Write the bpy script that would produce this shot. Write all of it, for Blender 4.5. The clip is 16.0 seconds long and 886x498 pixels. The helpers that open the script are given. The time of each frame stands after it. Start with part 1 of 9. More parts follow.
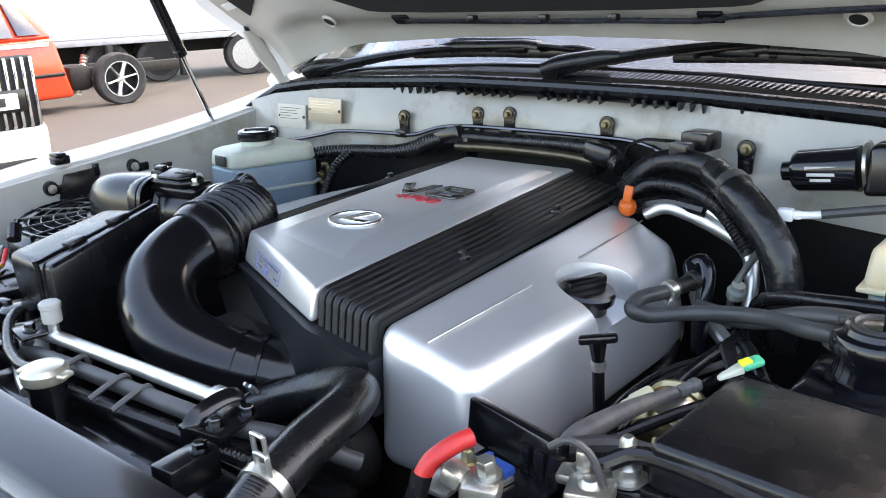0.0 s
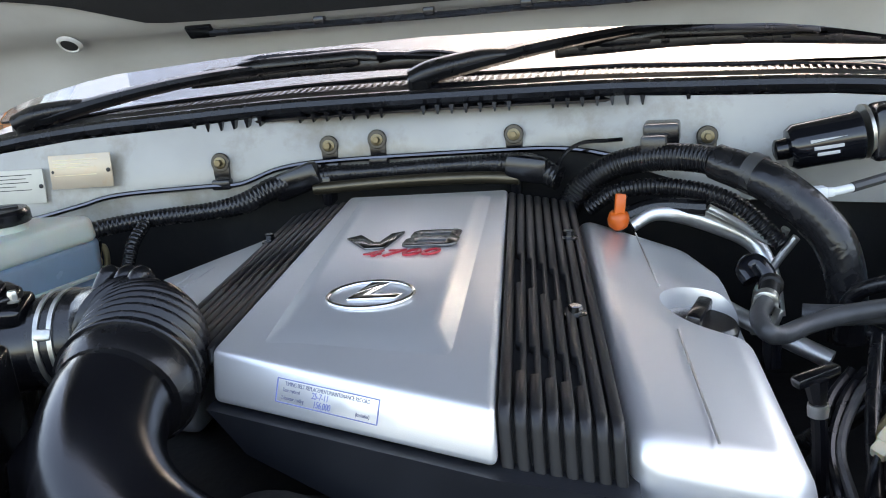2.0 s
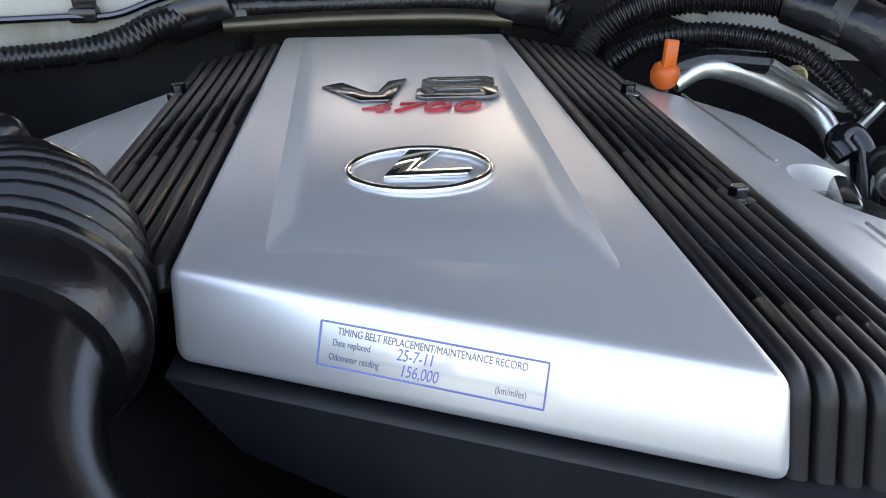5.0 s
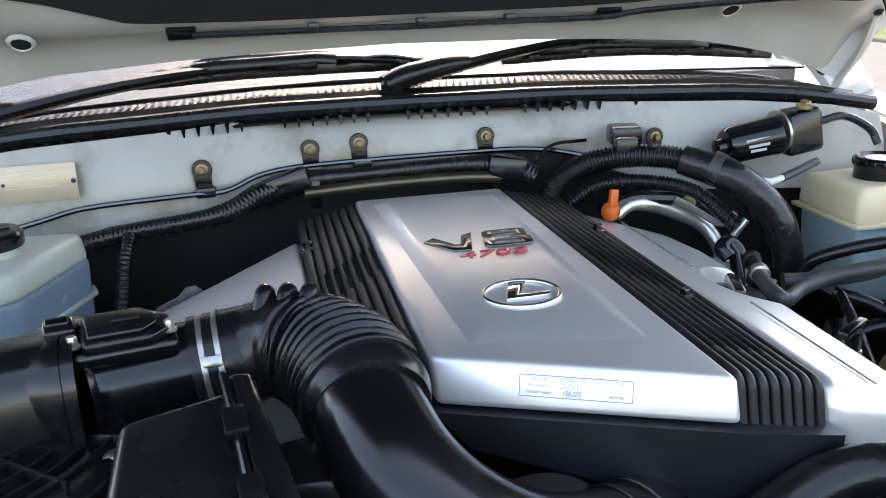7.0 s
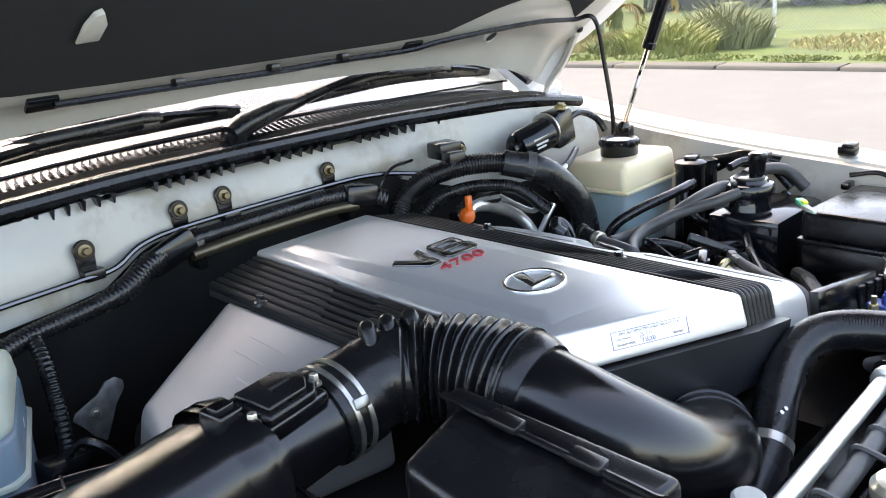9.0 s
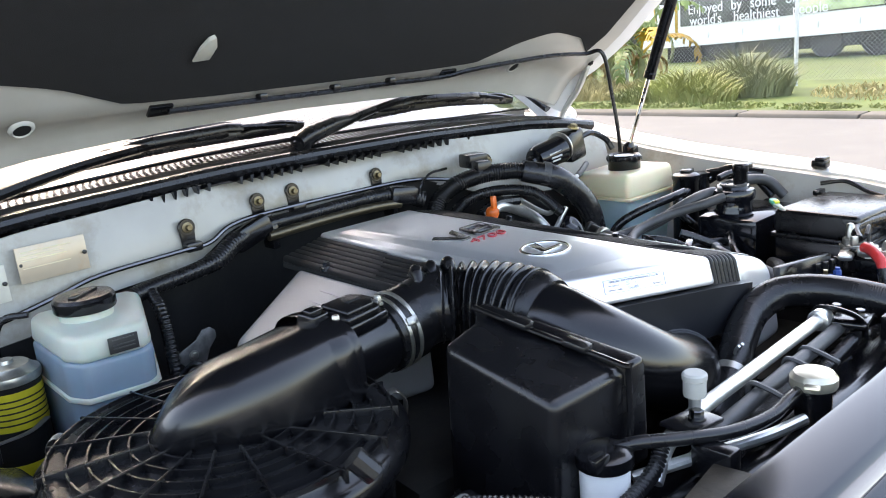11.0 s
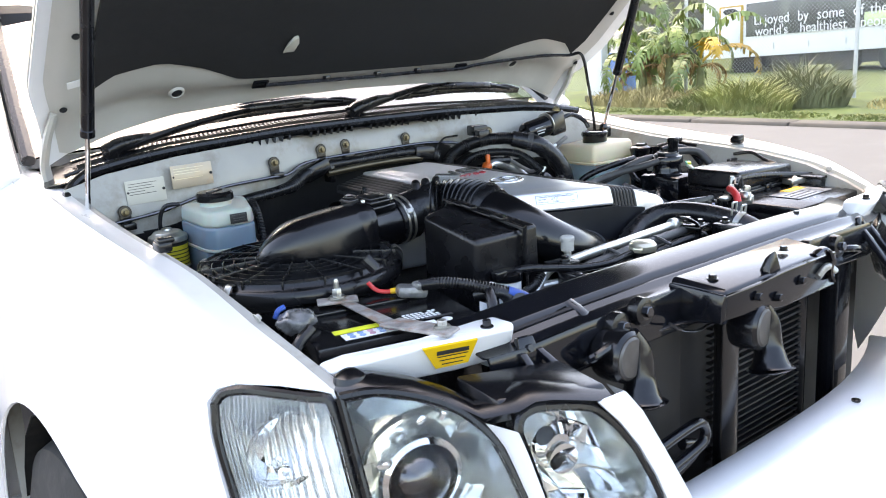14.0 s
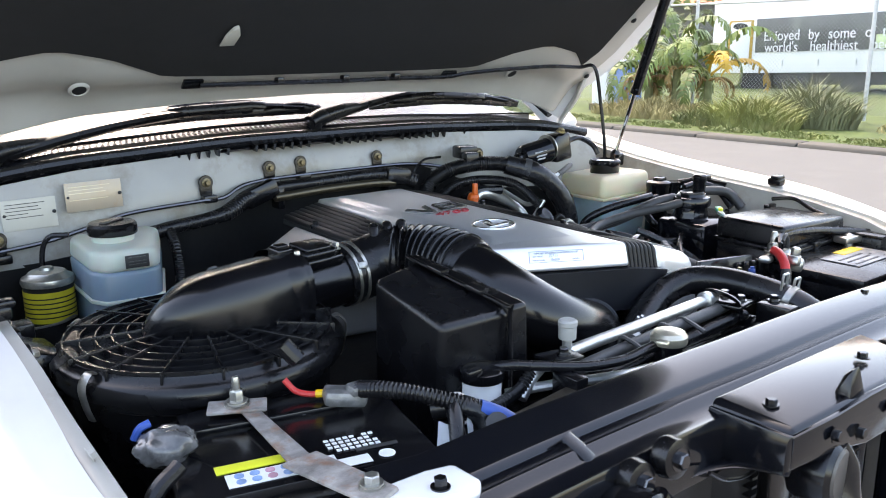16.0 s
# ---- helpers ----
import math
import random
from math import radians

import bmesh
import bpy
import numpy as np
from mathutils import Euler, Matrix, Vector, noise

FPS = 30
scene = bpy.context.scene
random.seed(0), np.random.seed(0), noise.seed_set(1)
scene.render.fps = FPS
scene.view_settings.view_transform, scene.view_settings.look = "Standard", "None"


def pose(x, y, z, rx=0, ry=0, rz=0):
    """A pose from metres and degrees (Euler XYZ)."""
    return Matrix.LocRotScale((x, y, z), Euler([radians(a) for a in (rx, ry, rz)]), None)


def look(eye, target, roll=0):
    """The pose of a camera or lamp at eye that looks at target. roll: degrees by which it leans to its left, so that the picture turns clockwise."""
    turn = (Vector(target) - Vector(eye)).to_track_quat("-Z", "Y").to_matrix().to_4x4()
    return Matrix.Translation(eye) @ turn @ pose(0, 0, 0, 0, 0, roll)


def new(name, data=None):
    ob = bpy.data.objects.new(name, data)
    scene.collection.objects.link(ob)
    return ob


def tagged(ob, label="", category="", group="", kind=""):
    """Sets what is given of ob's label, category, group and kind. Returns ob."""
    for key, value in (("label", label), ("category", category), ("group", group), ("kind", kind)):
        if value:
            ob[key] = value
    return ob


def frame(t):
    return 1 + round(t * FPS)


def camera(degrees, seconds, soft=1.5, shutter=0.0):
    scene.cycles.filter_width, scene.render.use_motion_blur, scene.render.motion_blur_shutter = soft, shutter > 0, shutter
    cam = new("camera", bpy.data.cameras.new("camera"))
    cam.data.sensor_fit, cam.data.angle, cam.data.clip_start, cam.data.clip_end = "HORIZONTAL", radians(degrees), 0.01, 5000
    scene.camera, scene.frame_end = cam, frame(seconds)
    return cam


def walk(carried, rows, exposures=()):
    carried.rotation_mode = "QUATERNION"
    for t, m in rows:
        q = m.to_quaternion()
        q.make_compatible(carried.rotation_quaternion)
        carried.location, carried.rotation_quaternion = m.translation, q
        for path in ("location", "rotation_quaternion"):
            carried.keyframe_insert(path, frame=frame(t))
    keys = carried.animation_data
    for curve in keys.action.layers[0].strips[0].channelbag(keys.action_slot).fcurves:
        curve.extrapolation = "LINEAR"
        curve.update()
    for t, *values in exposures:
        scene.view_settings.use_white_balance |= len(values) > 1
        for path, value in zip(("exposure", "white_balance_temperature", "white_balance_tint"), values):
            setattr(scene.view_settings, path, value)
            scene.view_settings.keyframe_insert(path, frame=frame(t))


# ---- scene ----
cam = camera(55.3, 16.0, soft=1.0)
PATH = [
    (0, (0.756, 0.046, 1.494), (-0.468, 1.509, 0.892), -2.4),
    (0.5, (0.631, 0.086, 1.472), (-0.532, 1.604, 0.885), -2.9),
    (1, (0.493, 0.103, 1.451), (-0.518, 1.716, 0.838), -5.2),
    (1.5, (0.29, 0.06, 1.463), (-0.303, 1.871, 0.855), -4.1),
    (2, (0.185, 0.119, 1.438), (-0.121, 2.018, 0.89), -4.9),
    (2.5, (0.093, 0.238, 1.402), (0.029, 2.132, 0.761), -3.6),
    (3, (0.04, 0.346, 1.353), (0.155, 2.207, 0.63), -1.4),
    (3.5, (0.021, 0.392, 1.329), (0.195, 2.211, 0.516), -1.5),
    (6, (-0.001, 0.255, 1.398), (0.053, 2.082, 0.586), -0.4),
    (6.5, (-0.044, 0.158, 1.439), (0.046, 2.021, 0.718), -1.5),
    (7, (-0.199, 0.072, 1.5), (0.194, 1.929, 0.87), -2.0),
    (7.5, (-0.332, 0.093, 1.528), (0.274, 1.893, 0.903), -2.7),
    (8, (-0.433, 0.16, 1.508), (0.427, 1.859, 0.896), -3.3),
    (8.5, (-0.519, 0.209, 1.527), (0.627, 1.727, 0.909), -3.0),
    (9, (-0.635, 0.217, 1.529), (0.687, 1.589, 0.923), -4.9),
    (11.5, (-0.84, -0.038, 1.503), (0.449, 1.421, 1.045), -4.3),
    (12, (-0.875, -0.117, 1.503), (0.362, 1.387, 1.045), -4.9),
    (12.5, (-0.955, -0.168, 1.5), (0.312, 1.314, 1.053), -4.0),
    (13, (-1.065, -0.241, 1.503), (0.249, 1.195, 1.043), -3.0),
    (13.5, (-1.125, -0.388, 1.507), (0.148, 1.079, 1.031), -3.3),
    (14, (-1.145, -0.497, 1.493), (0.056, 1.031, 1.023), -3.7),
    (14.5, (-1.141, -0.488, 1.501), (0.019, 1.069, 1.021), -3.2),
    (15, (-1.08, -0.419, 1.496), (0.079, 1.144, 1.031), -2.5),
    (15.5, (-1.004, -0.301, 1.5), (0.213, 1.217, 1.038), -0.9),
    (16, (-0.87, -0.226, 1.501), (0.34, 1.294, 1.025), -0.4),
]
walk(cam, [(t, look(eye, target, roll)) for t, eye, target, roll in PATH], [(0, 3.04, 8650, 14), (2, 2.98, 8450, 14), (3, 2.98, 8400, 14), (6.5, 2.86, 8500, 14), (7.5, 2.94, 8500, 14), (9, 3.12, 8700, 14), (11.5, 3.04, 8500, 14), (13, 3.02, 8500, 14), (14.5, 2.80, 8400, 14), (16, 2.74, 8400, 14)])

# ---- light ----
world = bpy.data.worlds.new("sky")
scene.world = world
world.use_nodes = True
wn = world.node_tree.nodes
sky = wn.new("ShaderNodeTexSky")
sky.sky_type = "NISHITA"
sky.sun_disc = False
sky.sun_elevation, sky.sun_rotation = radians(58), radians(22)
sky.air_density, sky.dust_density, sky.ozone_density = 1.0, 2.2, 2.0
wn["Background"].inputs["Strength"].default_value = 0.15
world.node_tree.links.new(sky.outputs[0], wn["Background"].inputs["Color"])
sun_data = bpy.data.lights.new("sun", "SUN")
sun_data.energy, sun_data.angle, sun_data.color = 0.45, radians(24), (0.98, 0.98, 1.0)
sun = new("sun", sun_data)
# a veiled sun stands behind the car, a little to its left-hand side
sun.matrix_basis = look((0.70, 1.74, 3.0), (0, 0, 0))


# ---- materials ----
def mat(name, color, rough=0.5, metal=0.0, vary=0.15, scale=30.0, bump=0.0, bump_scale=200.0, rough_vary=0.1,
        coat=0.0, trans=0.0, ior=1.45, emit=0.0, per_object=0.0, dirt=None, dirt_amount=0.0, dirt_scale=8.0, sss=0.0):
    m = bpy.data.materials.new(name)
    m.use_nodes = True
    nt = m.node_tree
    N, L = nt.nodes, nt.links
    b = N["Principled BSDF"]
    tc = N.new("ShaderNodeTexCoord")
    n1 = N.new("ShaderNodeTexNoise")
    n1.inputs["Scale"].default_value, n1.inputs["Detail"].default_value = scale, 5
    L.new(tc.outputs["Object"], n1.inputs["Vector"])
    ramp = N.new("ShaderNodeMapRange")
    ramp.inputs["From Min"].default_value, ramp.inputs["From Max"].default_value = 0.3, 0.7
    ramp.inputs["To Min"].default_value, ramp.inputs["To Max"].default_value = 1 - vary, 1 + vary
    L.new(n1.outputs["Fac"], ramp.inputs["Value"])
    mul = N.new("ShaderNodeMix")
    mul.data_type, mul.blend_type = "RGBA", "MULTIPLY"
    mul.inputs[0].default_value = 1
    mul.inputs[6].default_value = (*color, 1)
    L.new(ramp.outputs[0], mul.inputs[7])
    out = mul.outputs[2]
    if per_object:
        oi = N.new("ShaderNodeObjectInfo")
        r2 = N.new("ShaderNodeMapRange")
        r2.inputs["To Min"].default_value, r2.inputs["To Max"].default_value = 1 - per_object, 1 + per_object
        L.new(oi.outputs["Random"], r2.inputs["Value"])
        m2 = N.new("ShaderNodeMix")
        m2.data_type, m2.blend_type = "RGBA", "MULTIPLY"
        m2.inputs[0].default_value = 1
        L.new(out, m2.inputs[6])
        L.new(r2.outputs[0], m2.inputs[7])
        out = m2.outputs[2]
    if dirt:
        n3 = N.new("ShaderNodeTexNoise")
        n3.inputs["Scale"].default_value, n3.inputs["Detail"].default_value = dirt_scale, 8
        n3.inputs["Roughness"].default_value = 0.65
        L.new(tc.outputs["Object"], n3.inputs["Vector"])
        r3 = N.new("ShaderNodeMapRange")
        r3.inputs["From Min"].default_value, r3.inputs["From Max"].default_value = 0.5, 0.75
        r3.inputs["To Max"].default_value = dirt_amount
        L.new(n3.outputs["Fac"], r3.inputs["Value"])
        m3 = N.new("ShaderNodeMix")
        m3.data_type = "RGBA"
        L.new(r3.outputs[0], m3.inputs[0])
        L.new(out, m3.inputs[6])
        m3.inputs[7].default_value = (*dirt, 1)
        out = m3.outputs[2]
    L.new(out, b.inputs["Base Color"])
    rr = N.new("ShaderNodeMapRange")
    rr.inputs["From Min"].default_value, rr.inputs["From Max"].default_value = 0.3, 0.7
    rr.inputs["To Min"].default_value = max(0.02, rough - rough_vary * rough)
    rr.inputs["To Max"].default_value = min(1, rough + rough_vary * rough)
    L.new(n1.outputs["Fac"], rr.inputs["Value"])
    L.new(rr.outputs[0], b.inputs["Roughness"])
    b.inputs["Metallic"].default_value = metal
    b.inputs["IOR"].default_value = ior
    b.inputs["Coat Weight"].default_value = coat
    b.inputs["Coat Roughness"].default_value = 0.05
    b.inputs["Transmission Weight"].default_value = trans
    if sss:
        b.inputs["Subsurface Weight"].default_value = sss
        b.inputs["Subsurface Scale"].default_value = 0.01
    if bump:
        n2 = N.new("ShaderNodeTexNoise")
        n2.inputs["Scale"].default_value, n2.inputs["Detail"].default_value = bump_scale, 4
        L.new(tc.outputs["Object"], n2.inputs["Vector"])
        bp = N.new("ShaderNodeBump")
        bp.inputs["Strength"].default_value, bp.inputs["Distance"].default_value = bump, 0.002
        L.new(n2.outputs["Fac"], bp.inputs["Height"])
        L.new(bp.outputs[0], b.inputs["Normal"])
    if emit:
        b.inputs["Emission Color"].default_value = (*color, 1)
        b.inputs["Emission Strength"].default_value = emit
    return m


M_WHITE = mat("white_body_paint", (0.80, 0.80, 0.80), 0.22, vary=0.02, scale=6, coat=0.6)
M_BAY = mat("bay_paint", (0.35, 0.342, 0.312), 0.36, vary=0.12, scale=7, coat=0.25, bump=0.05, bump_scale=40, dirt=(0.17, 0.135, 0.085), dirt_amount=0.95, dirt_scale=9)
# Bonnet's inner paint; on the right flange it is white paint with shade added.
M_HOODIN = mat("hood_paint_and_flange_shade", (0.49, 0.48, 0.44), 0.34, vary=0.05, scale=7, coat=0.3, dirt=(0.36, 0.34, 0.29), dirt_amount=0.35, dirt_scale=6)
# White body paint with shade put into the colour, for the left flange.
M_SHADEDFLANGE = mat("shaded_flange_paint", (0.62, 0.62, 0.60), 0.3, vary=0.05, scale=7, coat=0.4, dirt=(0.45, 0.43, 0.38), dirt_amount=0.3, dirt_scale=6)
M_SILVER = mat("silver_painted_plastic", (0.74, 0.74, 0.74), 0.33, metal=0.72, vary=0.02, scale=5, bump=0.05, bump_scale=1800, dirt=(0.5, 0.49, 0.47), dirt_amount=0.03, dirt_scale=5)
# Darker copy of the cover's silver; the tilted panel's shade is put in.
M_SHADEDSILVER = mat("shaded_silver_plastic", (0.44, 0.44, 0.44), 0.4, metal=0.6, vary=0.04, scale=5, bump=0.05, bump_scale=1800, dirt=(0.33, 0.32, 0.3), dirt_amount=0.3, dirt_scale=6)
M_BLACK = mat("black_plastic", (0.0045, 0.0045, 0.0055), 0.19, ior=1.5, vary=0.3, scale=14, rough_vary=0.35, bump=0.05, bump_scale=500, dirt=(0.010, 0.0098, 0.0096), dirt_amount=0.3, dirt_scale=11)
M_BLACKSAT = mat("satin_black_plastic", (0.0055, 0.0055, 0.0065), 0.26, ior=1.46, vary=0.3, scale=20, rough_vary=0.3, bump=0.06, bump_scale=700, dirt=(0.011, 0.0108, 0.0105), dirt_amount=0.3, dirt_scale=9)
M_GLOSSBLACK = mat("black_paint", (0.005, 0.0055, 0.0075), 0.13, ior=1.5, vary=0.2, scale=10, rough_vary=0.35, dirt=(0.02, 0.019, 0.018), dirt_amount=0.3, dirt_scale=12)
M_RUBBER = mat("black_rubber", (0.007, 0.007, 0.008), 0.25, vary=0.25, scale=40, bump=0.1, bump_scale=300, rough_vary=0.3)
# On the reservoir hoses this grey stands in for gloss on dark rubber.
M_GREYRUBBER = mat("greyed_rubber", (0.045, 0.045, 0.045), 0.42, vary=0.25, scale=50, bump=0.1, bump_scale=400)
M_FELT = mat("felt_insulation", (0.016, 0.016, 0.017), 0.95, vary=0.35, scale=60, bump=0.6, bump_scale=900)
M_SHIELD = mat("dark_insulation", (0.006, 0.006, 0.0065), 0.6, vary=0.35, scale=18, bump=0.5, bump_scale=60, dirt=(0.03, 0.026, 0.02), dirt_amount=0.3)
M_DARKMETAL = mat("dark_metal", (0.014, 0.013, 0.012), 0.55, metal=0.3, vary=0.5, scale=25, bump=0.4, bump_scale=90, dirt=(0.045, 0.038, 0.028), dirt_amount=0.4, dirt_scale=20)
M_ALU = mat("aluminium", (0.62, 0.62, 0.60), 0.34, metal=0.9, vary=0.12, scale=40, bump=0.1, bump_scale=300, dirt=(0.35, 0.33, 0.29), dirt_amount=0.4, dirt_scale=25)
M_STEEL = mat("zinc_steel", (0.48, 0.47, 0.43), 0.32, metal=0.9, vary=0.25, scale=60, dirt=(0.25, 0.2, 0.12), dirt_amount=0.4, dirt_scale=40)
M_BRASSY = mat("yellow_zinc", (0.42, 0.35, 0.2), 0.32, metal=0.9, vary=0.3, scale=60)
M_RUST = mat("rusty_steel", (0.30, 0.28, 0.26), 0.6, metal=0.3, vary=0.4, scale=60, bump=0.5, bump_scale=250, dirt=(0.30, 0.115, 0.04), dirt_amount=1.0, dirt_scale=40)
M_RIB = mat("matt_black_ribs", (0.010, 0.010, 0.011), 0.45, ior=1.42, vary=0.3, scale=20, bump=0.05, bump_scale=600)
M_CHROME = mat("chrome", (0.8, 0.8, 0.8), 0.06, metal=1.0, vary=0.02)
M_DARKCHROME = mat("smoked_chrome", (0.12, 0.12, 0.125), 0.16, metal=1.0, vary=0.1)
M_RED = mat("red_plastic", (0.55, 0.03, 0.03), 0.35, vary=0.15, scale=40, dirt=(0.3, 0.04, 0.03), dirt_amount=0.5)
M_ORANGE = mat("orange_plastic", (0.60, 0.10, 0.01), 0.35, vary=0.1)
M_YELLOW = mat("yellow_label", (0.76, 0.46, 0.012), 0.4, vary=0.05)
M_LIME = mat("yellow_green_label", (0.70, 0.72, 0.05), 0.4, vary=0.05)
M_GREEN = mat("green_plastic", (0.03, 0.42, 0.24), 0.35, vary=0.1)
M_BLUE = mat("blue_tape", (0.015, 0.07, 0.30), 0.4, vary=0.2)
M_INK = mat("black_ink", (0.02, 0.02, 0.02), 0.5, vary=0.05)
M_LABEL = mat("paper_label", (0.74, 0.75, 0.74), 0.45, vary=0.05, scale=20)
M_CREAMLABEL = mat("aged_metal_plate", (0.46, 0.38, 0.29), 0.32, metal=0.3, vary=0.08, scale=20, dirt=(0.48, 0.31, 0.17), dirt_amount=0.7, dirt_scale=25)
M_OLDLABEL = mat("yellowed_printed_plate", (0.52, 0.50, 0.43), 0.42, vary=0.08, scale=20)
M_BOTTLE = mat("translucent_bottle_plastic", (0.41, 0.44, 0.38), 0.32, vary=0.10, scale=12, sss=0.3, dirt=(0.5, 0.5, 0.42), dirt_amount=0.3)
M_LIQUID = mat("blue_liquid_behind_plastic", (0.155, 0.215, 0.265), 0.26, vary=0.12, scale=10, sss=0.3, dirt=(0.12, 0.165, 0.205), dirt_amount=0.6)
M_CREAM = mat("cream_reservoir_plastic", (0.68, 0.575, 0.39), 0.35, vary=0.05, scale=10, sss=0.3, dirt=(0.55, 0.47, 0.3), dirt_amount=0.3)
M_PALEBLUE = mat("pale_blue_plastic", (0.33, 0.44, 0.46), 0.4, vary=0.1, scale=10, sss=0.2, dirt=(0.2, 0.26, 0.27), dirt_amount=0.5)
M_TAPE = mat("wrapped_black_tape", (0.009, 0.009, 0.010), 0.24, vary=0.3, scale=40, bump=0.5, bump_scale=120, rough_vary=0.4)
M_GLASS = mat("clear_lens", (0.97, 0.98, 0.98), 0.03, trans=1.0, vary=0.01, ior=1.3)
M_WINDSCREEN = mat("windscreen_glass", (0.55, 0.62, 0.62), 0.02, trans=1.0, vary=0.01, ior=1.62, coat=0.4)
M_REFLECT = mat("lamp_reflector", (0.80, 0.83, 0.81), 0.14, metal=0.9, vary=0.15, bump=0.6, bump_scale=45)
M_LEAD = mat("dull_lead", (0.22, 0.22, 0.215), 0.45, metal=0.6, vary=0.35, scale=70, bump=0.4, bump_scale=180)
M_FLUTES = mat("fluted_reflector", (0.82, 0.85, 0.84), 0.18, metal=0.75, vary=0.1)
fl_n, fl_l = M_FLUTES.node_tree.nodes, M_FLUTES.node_tree.links
fl_w, fl_c, fl_b = fl_n.new("ShaderNodeTexWave"), fl_n.new("ShaderNodeTexCoord"), fl_n.new("ShaderNodeBump")
fl_w.bands_direction, fl_w.inputs["Scale"].default_value, fl_w.inputs["Distortion"].default_value = "X", 45, 0.4
fl_b.inputs["Strength"].default_value, fl_b.inputs["Distance"].default_value = 1.0, 0.004
fl_l.new(fl_c.outputs["Object"], fl_w.inputs["Vector"])
fl_l.new(fl_w.outputs["Fac"], fl_b.inputs["Height"])
fl_l.new(fl_b.outputs[0], fl_n["Principled BSDF"].inputs["Normal"])
M_OLIVE = mat("olive_yellow_label", (0.42, 0.36, 0.02), 0.4, vary=0.15, scale=40)
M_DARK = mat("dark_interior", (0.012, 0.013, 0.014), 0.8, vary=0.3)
M_FIN = mat("condenser_fins", (0.014, 0.014, 0.015), 0.5, metal=0.2, vary=0.4, scale=60, dirt=(0.05, 0.045, 0.035), dirt_amount=0.25)
M_TYRE = mat("tyre_rubber", (0.028, 0.028, 0.028), 0.75, vary=0.25, scale=30, bump=0.3, bump_scale=120, dirt=(0.12, 0.11, 0.1), dirt_amount=0.4)


# ---- builders ----
def part(name, bm, material, parent=None, label="", smooth=35):
    """Links a bmesh, in world places, as one mesh under a thing or a part."""
    me = bpy.data.meshes.new(name)
    bmesh.ops.recalc_face_normals(bm, faces=bm.faces)
    if parent:
        bmesh.ops.translate(bm, vec=-Vector(parent["base"]), verts=bm.verts)
    bm.to_mesh(me)
    bm.free()
    if smooth:
        me.shade_smooth()
        me.set_sharp_from_angle(angle=radians(smooth))
    me.materials.append(material)
    ob = new(name, me)
    if parent:
        ob.parent = parent
        ob["base"] = list(parent["base"])
    if label:
        tagged(ob, label)
    return ob


def thing(name, base, label, category, group="", kind=""):
    ob = new(name)
    ob.empty_display_size = 0.02
    ob.location = base
    ob["base"] = list(base)
    return tagged(ob, label, category, group, kind)


def V(*a):
    return Vector(a)


def add(bm, other):
    me = bpy.data.meshes.new("tmp")
    other.to_mesh(me)
    other.free()
    bm.from_mesh(me)
    bpy.data.meshes.remove(me)
    return bm


def bevel(bm, w, seg=2, angle=20):
    es = [e for e in bm.edges if len(e.link_faces) == 2 and e.calc_face_angle(0) > radians(angle)]
    if w > 0 and es:
        bmesh.ops.bevel(bm, geom=es, offset=w, segments=seg, affect="EDGES", clamp_overlap=True, profile=0.5)
    return bm


def box(c, s, bev=0.003, m=None, seg=2):
    """A box with its centre c and size s, edges rounded."""
    bm = bmesh.new()
    bmesh.ops.create_cube(bm, size=1)
    bmesh.ops.scale(bm, vec=s, verts=bm.verts)
    bevel(bm, min(bev, 0.45 * min(s)), seg)
    if m:
        bm.transform(m)
    bmesh.ops.translate(bm, vec=c, verts=bm.verts)
    return bm


def hexa(bottom, top, bev=0.004, seg=2):
    """A solid between two loops of the same count."""
    bm = bmesh.new()
    a, b = [bm.verts.new(p) for p in bottom], [bm.verts.new(p) for p in top]
    n = len(a)
    bm.faces.new(a[::-1])
    bm.faces.new(b)
    for i in range(n):
        bm.faces.new((a[i], a[(i + 1) % n], b[(i + 1) % n], b[i]))
    bmesh.ops.recalc_face_normals(bm, faces=bm.faces)
    return bevel(bm, bev, seg)


def prism(poly, z0, z1, bev=0.003, seg=2):
    return hexa([(x, y, z0) for x, y in poly], [(x, y, z1) for x, y in poly], bev, seg)


def spline(pts, k=8):
    pts = [Vector(p) for p in pts]
    ext = [2 * pts[0] - pts[1]] + pts + [2 * pts[-1] - pts[-2]]
    out = []
    for i in range(1, len(ext) - 2):
        p0, p1, p2, p3 = ext[i - 1:i + 3]
        for j in range(k):
            t = j / k
            out.append(0.5 * ((2 * p1) + (p2 - p0) * t + (2 * p0 - 5 * p1 + 4 * p2 - p3) * t * t + (3 * p1 - p0 - 3 * p2 + p3) * t ** 3))
    return out + [pts[-1]]


